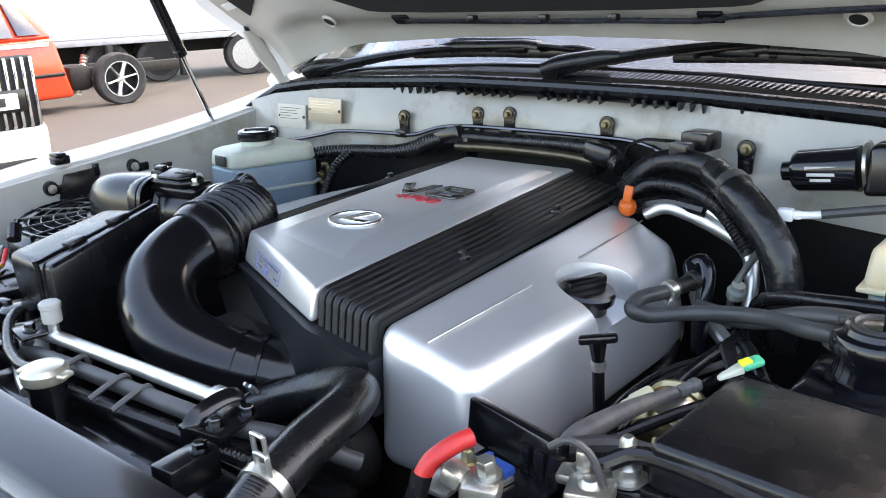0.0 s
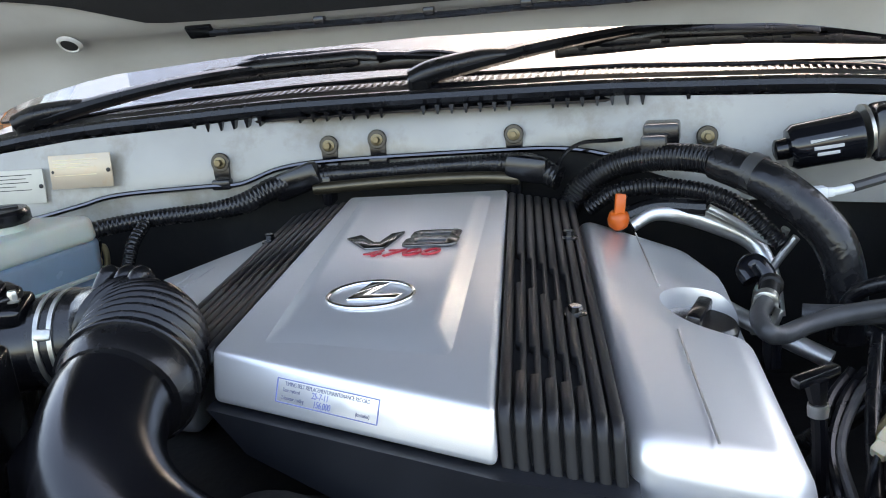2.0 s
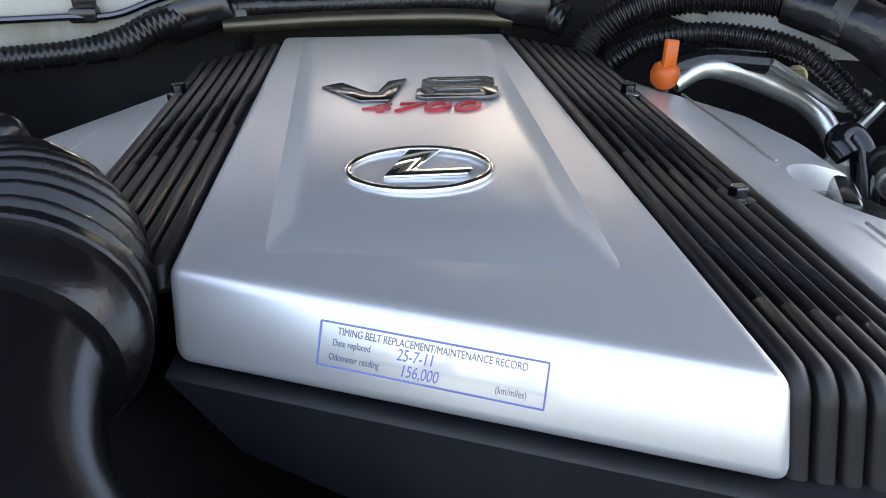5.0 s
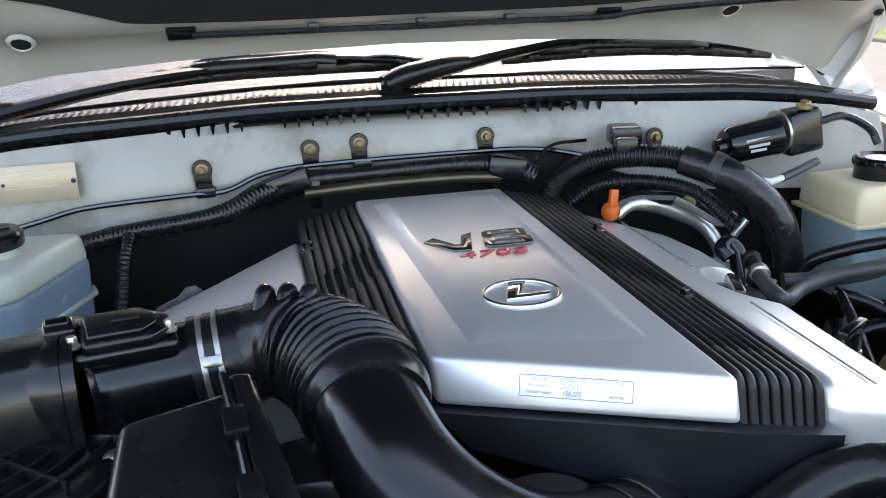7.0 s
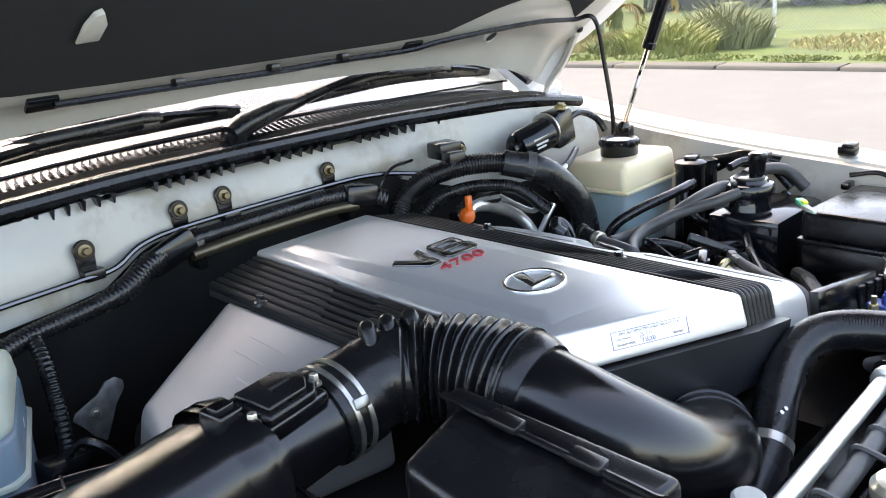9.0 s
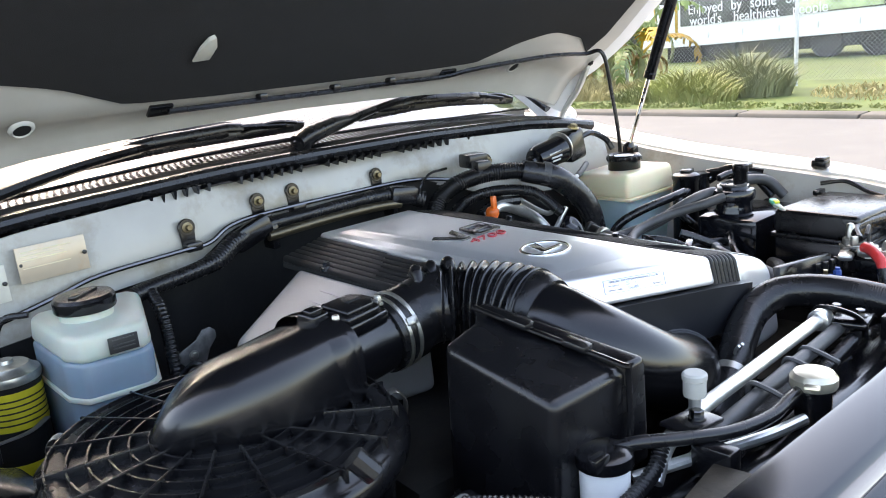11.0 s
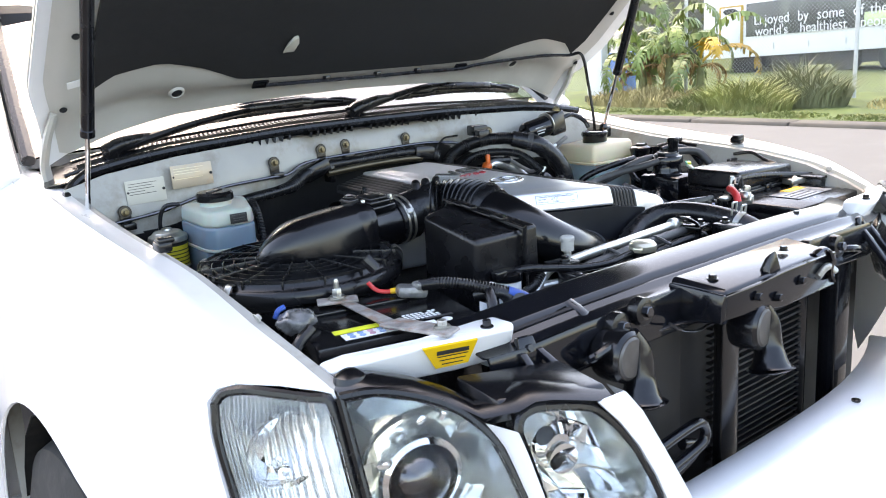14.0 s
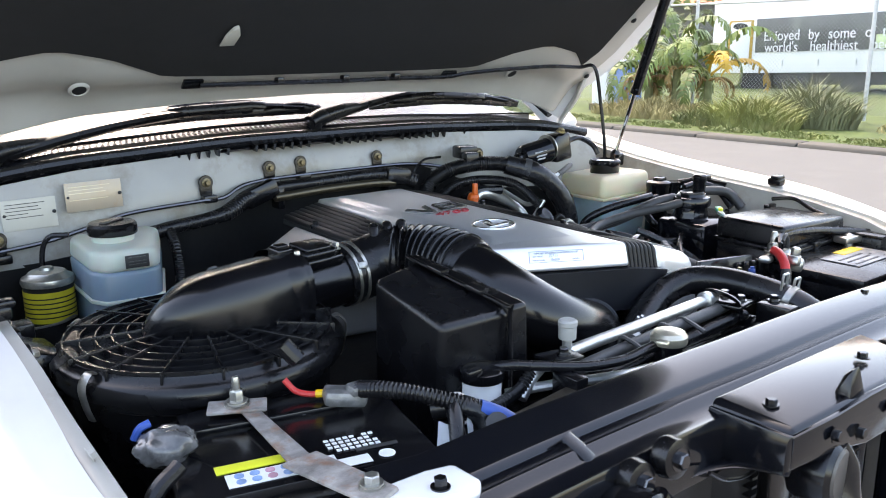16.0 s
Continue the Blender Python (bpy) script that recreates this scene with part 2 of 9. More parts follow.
def tube(pts, r, n=12, k=8, rib=None, cap=True, flat=(1, 1), square=2.0):
    """A tube along a smooth line; r may be a list over the points; rib: (pitch, depth) of rings; square over 2 flattens the sides."""
    line = spline(pts, k)
    if isinstance(r, (list, tuple)):
        m = len(r)
        rad = [r[min(int(i / k), m - 2)] * (1 - (i / k - min(int(i / k), m - 2))) + r[min(int(i / k), m - 2) + 1] * (i / k - min(int(i / k), m - 2)) for i in range(len(line))]
    else:
        rad = [r] * len(line)
    if rib:
        pitch, depth = rib
        dense, dr, acc = [], [], 0.0
        for a, b, ra, rb in zip(line, line[1:], rad, rad[1:]):
            d = (b - a).length
            steps = max(1, math.ceil(d / (pitch / 8)))
            for j in range(steps):
                t = j / steps
                dense.append(a.lerp(b, t))
                dr.append((ra * (1 - t) + rb * t) - depth * (0.5 - 0.5 * math.cos(2 * math.pi * (acc + d * t) / pitch)))
            acc += d
        line, rad = dense + [line[-1]], dr + [rad[-1]]
    bm = bmesh.new()
    rings = []
    t0 = (line[1] - line[0]).normalized()
    u = t0.orthogonal().normalized() if abs(t0.z) > 0.9 else t0.cross(V(0, 0, 1)).normalized()
    for i, p in enumerate(line):
        t = (line[min(i + 1, len(line) - 1)] - line[max(i - 1, 0)]).normalized()
        u = (u - t * u.dot(t)).normalized()
        w = t.cross(u)
        ring = []
        for j in range(n):
            ca, sa = math.cos(2 * math.pi * j / n), math.sin(2 * math.pi * j / n)
            q = rad[i] * (abs(ca) ** square + abs(sa) ** square) ** (-1 / square)
            ring.append(bm.verts.new(p + q * (ca * u * flat[0] + sa * w * flat[1])))
        rings.append(ring)
    for a, b in zip(rings, rings[1:]):
        for j in range(n):
            bm.faces.new((a[j], a[(j + 1) % n], b[(j + 1) % n], b[j]))
    if cap:
        bm.faces.new(rings[0][::-1])
        bm.faces.new(rings[-1])
    return bm


def lathe(profile, c=(0, 0, 0), axis=(0, 0, 1), n=20, cap=True):
    """A turned body: profile of (radius, height) along an axis from c."""
    rot = V(0, 0, 1).rotation_difference(Vector(axis).normalized()).to_matrix().to_4x4()
    bm = bmesh.new()
    rings = []
    for r, h in profile:
        if r < 1e-6:
            rings.append([bm.verts.new((0, 0, h))])
        else:
            rings.append([bm.verts.new((r * math.cos(2 * math.pi * j / n), r * math.sin(2 * math.pi * j / n), h)) for j in range(n)])
    for a, b in zip(rings, rings[1:]):
        for j in range(n):
            q = []
            for v in (a[j % len(a)], a[(j + 1) % len(a)], b[(j + 1) % len(b)], b[j % len(b)]):
                if v not in q:
                    q.append(v)
            if len(q) > 2:
                bm.faces.new(q)
    for ring in (rings[0], rings[-1]):
        if cap and len(ring) > 2:
            bm.faces.new(ring)
    bm.transform(Matrix.Translation(c) @ rot)
    return bm


def sheet(rows, thick, bev=0.0):
    """A curved plate from rows of points, thickened by the vector thick."""
    bm = bmesh.new()
    thick = Vector(thick)
    top = [[bm.verts.new(p) for p in row] for row in rows]
    low = [[bm.verts.new(Vector(p) - thick) for p in row] for row in rows]
    nr, nc = len(rows), len(rows[0])
    for g, flip in ((top, False), (low, True)):
        for i in range(nr - 1):
            for j in range(nc - 1):
                q = (g[i][j], g[i][j + 1], g[i + 1][j + 1], g[i + 1][j])
                bm.faces.new(q[::-1] if flip else q)
    rim = [(0, j) for j in range(nc)] + [(i, nc - 1) for i in range(1, nr)] + [(nr - 1, j) for j in range(nc - 2, -1, -1)] + [(i, 0) for i in range(nr - 2, 0, -1)]
    for (a, b), (c, d) in zip(rim, rim[1:] + rim[:1]):
        bm.faces.new((top[a][b], low[a][b], low[c][d], top[c][d]))
    return bevel(bm, bev, 2, 60) if bev else bm


def bolt_bm(c, axis=(0, 0, 1), r=0.007, h=0.006):
    bm = lathe([(r * 1.45, 0), (r * 1.45, h * 0.25), (r * 1.05, h * 0.3)], c, axis, 14)
    ax = Vector(axis).normalized()
    return add(bm, lathe([(r, 0), (r, h), (r * 0.85, h * 1.15)], Vector(c) + ax * h * 0.25, axis, 6))


def carve(bm, cutter):
    """bm less the cutter."""
    obs = []
    for name, b in (("carve_a", bm), ("carve_b", cutter)):
        me = bpy.data.meshes.new(name)
        bmesh.ops.recalc_face_normals(b, faces=b.faces)
        b.to_mesh(me)
        b.free()
        obs.append(new(name, me))
    mod = obs[0].modifiers.new("cut", "BOOLEAN")
    mod.operation, mod.object, mod.solver = "DIFFERENCE", obs[1], "EXACT"
    dg = bpy.context.evaluated_depsgraph_get()
    me = bpy.data.meshes.new_from_object(obs[0].evaluated_get(dg))
    out = bmesh.new()
    out.from_mesh(me)
    for o in obs:
        d = o.data
        bpy.data.objects.remove(o)
        bpy.data.meshes.remove(d)
    bpy.data.meshes.remove(me)
    return out


def lettering(text, size, m, depth=0.0008, shear=0.0, width=1.0):
    """Raised letters in the built-in font, as a bmesh laid by the pose m (flat in x, y)."""
    cu = bpy.data.curves.new("letters", "FONT")
    cu.body, cu.size, cu.extrude, cu.shear, cu.align_x, cu.align_y = text, size, depth, shear, "CENTER", "CENTER"
    ob = new("letters", cu)
    dg = bpy.context.evaluated_depsgraph_get()
    me = bpy.data.meshes.new_from_object(ob.evaluated_get(dg))
    bm = bmesh.new()
    bm.from_mesh(me)
    bpy.data.objects.remove(ob)
    bpy.data.meshes.remove(me)
    bpy.data.curves.remove(cu)
    bm.transform(m @ Matrix.Diagonal((width, 1, 1, 1)))
    return bm


def plane_pose(o, right, up):
    """The pose whose x runs to the right and y up on a plane through o."""
    r = Vector(right).normalized()
    n = r.cross(Vector(up)).normalized()
    u = n.cross(r)
    return Matrix(((r.x, u.x, n.x, o[0]), (r.y, u.y, n.y, o[1]), (r.z, u.z, n.z, o[2]), (0, 0, 0, 1)))


def lerp_table(tab, x):
    """Straight steps through (x, value) pairs."""
    if x <= tab[0][0]:
        return tab[0][1]
    for (a, va), (b, vb) in zip(tab, tab[1:]):
        if x <= b:
            return va + (vb - va) * (x - a) / (b - a)
    return tab[-1][1]


# ---- ground ----
M_ASPHALT = mat("sunlit_asphalt", (0.110, 0.108, 0.101), 0.9, vary=0.12, scale=1.5, bump=0.5, bump_scale=60, dirt=(0.139, 0.136, 0.127), dirt_amount=0.7, dirt_scale=0.7)
M_CONCRETE = mat("kerb_concrete", (0.085, 0.078, 0.066), 0.9, vary=0.15, scale=3, bump=0.3, bump_scale=40, dirt=(0.05, 0.048, 0.038), dirt_amount=0.7, dirt_scale=2)
M_TURF = mat("turf", (0.065, 0.095, 0.022), 0.95, vary=0.35, scale=1.2, bump=1.0, bump_scale=25, dirt=(0.10, 0.105, 0.035), dirt_amount=0.8, dirt_scale=0.6)
ground_bm = bmesh.new()
bmesh.ops.create_grid(ground_bm, x_segments=2, y_segments=2, size=1500)
tagged(part("ground", ground_bm, M_ASPHALT), "pale worn asphalt of the yard and street", "ground", kind="structure")

# Yard sheet repeats the asphalt with the shade of that side in its colour.
M_SHADEDYARD = mat("shaded_yard_asphalt", (0.078, 0.070, 0.062), 0.9, vary=0.15, scale=1.2, bump=0.5, bump_scale=60, dirt=(0.105, 0.095, 0.084), dirt_amount=0.7, dirt_scale=0.6)
yard_bm = box((-22.2, 10.0, 0.002), (40.0, 60.0, 0.004), 0)
tagged(part("pavement", yard_bm, M_SHADEDYARD), "brown-grey worn asphalt yard, darkened as if in shade", "pavement", kind="structure")

M_LINER = mat("black_liner", (0.004, 0.004, 0.004), 0.9, vary=0.3)

# ---- the car's shell ----
LIP = [(0.1, 1.10), (0.2, 1.135), (0.42, 1.165), (0.64, 1.188), (0.84, 1.203), (1.0, 1.218), (1.15, 1.238), (1.33, 1.268), (1.6, 1.29)]
car = thing("car", (0, 1.2, 0), "white four-wheel-drive car with its bonnet open", "car")


def wing_lip(side, y):
    """Half-width and height of the gutter lip; the car stands a little off the axis."""
    if side > 0:
        return 0.775 - 0.09 * max(0, (0.50 - y) / 0.23), lerp_table(LIP, y)
    return 0.708 - 0.022 * max(0, (0.45 - y) / 0.17), lerp_table(LIP, y) + 0.012


def wing_profile(side, y):
    """The wing's section at y: pairs of half-width and height."""
    nose = max(0.0, (0.80 - y) / 0.5)
    w = (0.925 if side > 0 else 0.87) - 0.07 * nose ** 2
    xi, z = wing_lip(side, y)
    prof = [(xi, z - 0.012), (xi + 0.004, z), (xi + 0.022, z + 0.002), (xi + 0.040, z + 0.006), (xi + 0.050, z + 0.012), (xi + 0.070, z + 0.004),
            (0.5 * (xi + 0.070 + w), z - 0.025), (w - 0.010, z - 0.075)]
    dist = abs(y - 0.93)
    arch = 0.45 + math.sqrt(max(0.0, 0.50 ** 2 - dist ** 2)) if dist < 0.50 else 0.45
    return prof + [(w + dx, z - 0.075 + (arch - z + 0.075) * q) for dx, q in ((0.0, 0.3), (0.004, 0.7), (0.010, 0.92), (0.016, 1.0))]


NOSE = [(0.692, 0.296, 1.10), (0.695, 0.298, 1.113), (0.705, 0.310, 1.116), (0.722, 0.325, 1.120), (0.737, 0.340, 1.1235), (0.775, 0.378, 1.127),
        (0.793, 0.389, 1.124), (0.806, 0.392, 1.11), (0.810, 0.384, 1.075), (0.811, 0.368, 1.03), (0.81, 0.345, 0.97), (0.805, 0.32, 0.88)]


def fender_rows(side):
    """The wing from the gutter lip over the crest and down to the arch; its front edge follows the corner lamp."""
    rows = []
    for i in range(30):
        t = (i / 29) ** 1.3
        row = []
        for k, (nx, ny, nz) in enumerate(NOSE):
            y = ny + (1.62 - ny) * t
            x, zz = wing_profile(side, y)[k]
            x0, z0 = wing_profile(side, ny)[k]
            f = max(0.0, 1 - (y - ny) / 0.42) ** 2
            row.append((side * (x + (nx - x0) * f), y, zz + (nz - z0) * f))
        rows.append(row)
    return rows


for side in (-1, 1):
    rows = fender_rows(side)
    fw = 5
    # The flanges are white; their greyer colours hold the shade falling there.
    part("wing_flange", sheet([r[:fw + 1] for r in rows], (side * 0.003, 0, -0.003)), M_HOODIN if side > 0 else M_SHADEDFLANGE, car, "white painted gutter flange, greyed for shade", smooth=50)
    part("wing", sheet([[r[fw][:2] + (r[fw][2] + 0.003,)] + r[fw:] for r in rows], (side * 0.004, 0, 0.003)), M_WHITE, car, "white painted front wing", smooth=50)
    # inner wing: an upright wall and a shelf
    rows = []
    for i in range(10):
        y = 0.3 + i * 0.11
        xi, z = wing_lip(side, y)
        z -= 0.045 * max(0.0, 1 - (y - 0.29) / 0.42) ** 2
        bulge = 0.03 * math.sin(i * 1.3)
        rows.append([(side * (xi + 0.003), y, z - 0.004), (side * (xi - 0.010), y, z - 0.006), (side * (xi - 0.018), y, z - 0.05), (side * (xi - 0.04 - 0.2 * bulge), y, z - 0.11), (side * (xi - 0.05 - bulge), y, 1.04)])
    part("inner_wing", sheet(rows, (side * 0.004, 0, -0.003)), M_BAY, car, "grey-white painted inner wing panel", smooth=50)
    part("bay_shelf", sheet([[(side * 0.735, y, 1.045), (side * 0.70, y, 0.99), (side * 0.66, y, 0.93), (side * 0.40, y, 0.92), (side * 0.36, y, 0.5)] for y in (0.42, 0.55, 0.8, 1.1, 1.25)], (side * 0.004, 0, -0.003)), M_SHIELD, car, "dark lower shelf of the bay", smooth=50)
    for y in (0.46, 0.62, 0.83, 1.0):
        part("wing_bolt", bolt_bm((side * (wing_lip(side, y)[0] - 0.007), y, wing_lip(side, y)[1] - 0.012), (-side, 0, 0.5), 0.005, 0.004), M_BAY, car)

# firewall: set back in the middle, with soft pressed steps
FWY = [(-0.72, 1.166), (-0.45, 1.176), (-0.32, 1.184), (-0.24, 1.200), (-0.16, 1.222), (0.14, 1.228), (0.3, 1.188), (0.42, 1.176), (0.72, 1.16)]
FWB = [(-0.72, 1.165), (-0.53, 1.165), (-0.40, 1.20), (-0.26, 1.208), (-0.19, 1.24), (0.2, 1.245), (0.4, 1.18), (0.72, 1.16)]
SEALZ = [(-0.72, 1.275), (-0.64, 1.294), (-0.49, 1.31), (-0.2, 1.322), (0.0, 1.322), (0.23, 1.319), (0.5, 1.307), (0.64, 1.293), (0.72, 1.275)]
rows = []
for k in range(7):
    row = []
    for i in range(73):
        x = -0.72 + i * 0.02
        zt, zb, y = lerp_table(SEALZ, x) - 0.006, lerp_table(FWB, x), lerp_table(FWY, x)
        t = k / 6
        press = 0.004 * max(-1, min(1, 3 * math.sin(x * 23))) * math.sin(math.pi * t)
        row.append((x, y + 0.022 * t * t + press, zb + (zt - zb) * t))
    rows.append(row)
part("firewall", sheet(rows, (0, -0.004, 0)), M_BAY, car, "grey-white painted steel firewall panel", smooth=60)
rows = []
for k in range(6):
    t = k / 5
    rows.append([(x, lerp_table(FWY, x) + 0.012 - 0.015 * math.sin(3 * t + x * 9) + 0.05 * t, lerp_table(FWB, x) + 0.004 - t * 0.45) for x in [-0.72 + i * 0.04 for i in range(37)]])
part("heat_shield", sheet(rows, (0, -0.006, 0)), M_SHIELD, car, "dark quilted firewall insulation")
# rubber seal on the cowl edge
part("cowl_seal", tube([(x, 1.228 - 0.06 * max(0, abs(x) - 0.55), lerp_table(SEALZ, x) + 0.004) for x in [-0.665 + i * 0.07 for i in range(21)]], 0.011, 10, 4), M_RUBBER, car, "black rubber bonnet seal")
part("cowl_seal", tube([(-0.66, 1.2214, lerp_table(SEALZ, -0.66) + 0.004), (-0.69, 1.213, 1.278), (-0.712, 1.196, 1.262), (-0.724, 1.168, 1.245), (-0.728, 1.14, 1.232)], [0.011, 0.010, 0.009, 0.008, 0.006], 10, 6), M_RUBBER, car)
part("cowl_ledge", sheet([[(x, 1.222 + 0.022 * v, lerp_table(SEALZ, x) + 0.006 - 0.016 * (1 - v)) for x in [-0.67 + i * 0.04 for i in range(36)]] for v in (0, 0.5, 1, 1.8)], (0, 0, 0.003)), M_BLACK, car)
for i in [k for k in range(54) if k % 9 not in (7, 8)]:
    x = -0.50 + i * 0.0185
    z = lerp_table(SEALZ, x) - 0.004
    part("cowl_clip", hexa([(x - 0.003, 1.205, z), (x + 0.003, 1.205, z), (x + 0.003, 1.235, z), (x - 0.003, 1.235, z)], [(x - 0.001, 1.206, z - 0.012), (x + 0.001, 1.206, z - 0.012), (x + 0.001, 1.23, z - 0.009), (x - 0.001, 1.23, z - 0.009)], 0.0), M_BLACK, car)

# cowl grille with slats
def cowl_z(x, v):
    return lerp_table(SEALZ, x) + 0.006 + 0.024 * v - 0.012 * (x / 0.7) ** 2 * v


part("cowl_panel", sheet([[(x, 1.236 + 0.14 * v, cowl_z(x, v) - 0.008) for x in [-0.74 + i * 0.04 for i in range(38)]] for v in (0, 0.33, 0.66, 1)], (0, 0, 0.004)), M_BLACKSAT, car, "black plastic cowl panel")
for i in range(118):
    x = -0.62 + i * 0.0106
    a, b = (x, 1.25, cowl_z(x, 0.12) - 0.007), (x + 0.012, 1.325, cowl_z(x, 0.62) - 0.007)
    w = 0.0028
    part("cowl_slat", hexa([(a[0] - w, a[1], a[2]), (a[0] + w, a[1], a[2]), (b[0] + w, b[1], b[2]), (b[0] - w, b[1], b[2])],
                           [(a[0] - w + 0.002, a[1], a[2] + 0.008), (a[0] + w, a[1], a[2] + 0.008), (b[0] + w, b[1], b[2] + 0.008), (b[0] - w + 0.002, b[1], b[2] + 0.008)], 0.0), M_BLACK, car, smooth=0)
part("cowl_lip", tube([(x, 1.245, cowl_z(x, 0.08) + 0.002) for x in [-0.70 + i * 0.07 for i in range(21)]], 0.004, 8, 3), M_BLACK, car)
part("cowl_lip", tube([(x, 1.333, cowl_z(x, 0.68) + 0.001) for x in [-0.66 + i * 0.07 for i in range(20)]], 0.004, 8, 3), M_BLACK, car)

# windscreen, pillars, roof and the dark cabin behind
def screen(x, v):
    return (x * (1 - 0.13 * v), 1.365 + 0.62 * v - 0.03 * (1 - (x / 0.72) ** 2) + 0.03, 1.338 + 0.42 * v - 0.02 * (x / 0.72) ** 2)


part("windscreen", sheet([[screen(x, v) for x in [-0.735 + i * 0.105 for i in range(15)]] for v in [j / 6 for j in range(7)]], (0, -0.003, 0.004)), M_WINDSCREEN, car, "windscreen glass mirroring the sky")
part("cabin", box((0, 2.9, 1.28), (1.5, 2.2, 0.75), 0.08), M_DARK, car)
part("dashboard", sheet([[(x, 1.40 + 0.45 * v, 1.315 - 0.02 * v) for x in (-0.72, 0, 0.72)] for v in (0, 0.5, 1)], (0, 0, 0.02)), mat("grey_dashboard", (0.16, 0.16, 0.155), 0.6), car)
part("roof", hexa([(-0.62, 1.98, 1.745), (0.62, 1.98, 1.745), (0.64, 4.3, 1.75), (-0.64, 4.3, 1.75)], [(-0.58, 2.05, 1.80), (0.58, 2.05, 1.80), (0.58, 4.2, 1.82), (-0.58, 4.2, 1.82)], 0.02), M_WHITE, car)
for side in (-1, 1):
    part("windscreen_pillar", tube([(side * 0.790, 1.33, 1.275), (side * 0.764, 1.52, 1.42), (side * 0.716, 1.76, 1.59), (side * 0.645, 2.02, 1.76)], 0.036, 10, 6), M_WHITE, car, "white windscreen pillar")
    part("pillar_trim", tube([(side * 0.738, 1.34, 1.318), (side * 0.712, 1.50, 1.43), (side * 0.668, 1.74, 1.60), (side * 0.61, 1.98, 1.755)], 0.014, 8, 6), M_RUBBER, car)
    part("body_side", hexa([(side * (0.895 + 0.025 * side), 1.60, 0.5), (side * (0.90 + 0.025 * side), 4.3, 0.5), (side * 0.78, 4.3, 0.5), (side * 0.76, 1.60, 0.5)], [(side * (0.855 + 0.025 * side), 1.63, 1.27), (side * (0.855 + 0.025 * side), 4.3, 1.29), (side * 0.76, 4.3, 1.3), (side * 0.72, 1.5, 1.29)], 0.03), M_WHITE, car, "white car door and side panel")
    part("door_pillar", tube([(side * 0.86, 1.70, 1.28), (side * 0.80, 1.95, 1.50), (side * 0.70, 2.3, 1.74)], 0.022, 10, 6), M_WHITE, car)
    wheel = part("wheel", lathe([(0.17, -0.12), (0.22, -0.125), (0.23, -0.10), (0.23, 0.1), (0.17, 0.1), (0.05, 0.09), (0, 0.09)], ((0.775 if side > 0 else -0.72), 1.06, 0.40), (side, 0, 0), 40), M_ALU, car)
    tyre = part("tyre", lathe([(0.225, -0.13), (0.345, -0.135), (0.40, -0.12), (0.412, -0.09), (0.415, 0), (0.412, 0.09), (0.40, 0.115), (0.345, 0.135), (0.225, 0.125)], ((0.775 if side > 0 else -0.72), 1.06, 0.40), (side, 0, 0), 48, False), M_TYRE, wheel, "dusty black tyre")
    part("mud_flange", sheet([[(side * x, 1.38, z) for z in (0.5, 0.7, 0.86, 0.95)] for x in ((0.885, 0.915) if side > 0 else (0.83, 0.86))], (0, 0.004, 0)), M_BAY, car, "pale flange inside the wheel arch")
    part("arch_liner", sheet([[(side * x, 0.93 + 0.48 * math.cos(a), 0.44 + 0.48 * math.sin(a)) for a in [math.pi * k / 12 for k in range(13)]] for x in (0.52, 0.905 if side > 0 else 0.85)], (0, 0, -0.004)), M_LINER, car)
    part("side_indicator", box((side * (0.899 + 0.028 * side), 1.33, 1.09), (0.012, 0.075, 0.035), 0.006), M_ORANGE, car, "orange side indicator lamp")
part("rear_shell", box((0, 3.6, 0.8), (1.55, 1.6, 0.9), 0.1), M_DARK, car)
for side in (-1, 1):
    rw = part("wheel", lathe([(0.17, -0.12), (0.23, -0.10), (0.23, 0.1), (0.05, 0.09), (0, 0.09)], (side * 0.79, 3.6, 0.385), (side, 0, 0), 30), M_ALU, car)
    part("tyre", lathe([(0.225, -0.13), (0.375, -0.12), (0.388, 0), (0.375, 0.115), (0.225, 0.125)], (side * 0.79, 3.6, 0.385), (side, 0, 0), 36, False), M_TYRE, rw)
# engine block, sump and the dark floor of the bay
part("engine_block", hexa([(-0.33, 0.62, 0.45), (0.33, 0.62, 0.45), (0.3, 1.2, 0.45), (-0.3, 1.2, 0.45)], [(-0.34, 0.64, 1.06), (0.31, 0.62, 1.06), (0.29, 1.13, 1.09), (-0.31, 1.1, 1.09)], 0.03), M_DARKMETAL, car, "dark metal engine block")
part("undertray", box((0, 0.75, 0.42), (1.5, 1.1, 0.03), 0.005), M_DARK, car)

# front panel: upper rail, lower rail, side brackets
RAILY = [(-0.62, 0.30), (-0.47, 0.232), (0, 0.222), (0.47, 0.225), (0.62, 0.28)]
xs = [-0.50 + i * 0.05 for i in range(23)]
prof = [(0.004, -0.075), (0.0, -0.020), (0.004, -0.011), (0.012, -0.013), (0.030, -0.009), (0.036, -0.003), (0.040, -0.002), (0.045, -0.005), (0.058, -0.006), (0.062, -0.001), (0.066, 0.001), (0.105, 0.010), (0.112, 0.009), (0.116, 0.0), (0.118, -0.04)]
part("radiator_rail", sheet([[(x, lerp_table(RAILY, x) + py, 1.132 + pz - 0.02 * (abs(x) / 0.6) ** 3) for x in xs] for py, pz in prof], (0, 0.003, -0.003)), M_GLOSSBLACK, car, "glossy black upper radiator rail", smooth=40)
for x in (-0.156, 0.03, 0.20, 0.36):
    part("rail_bolt", bolt_bm((x, 0.322, 1.134), (0, 0, 1), 0.0055, 0.006), M_BLACK, car)
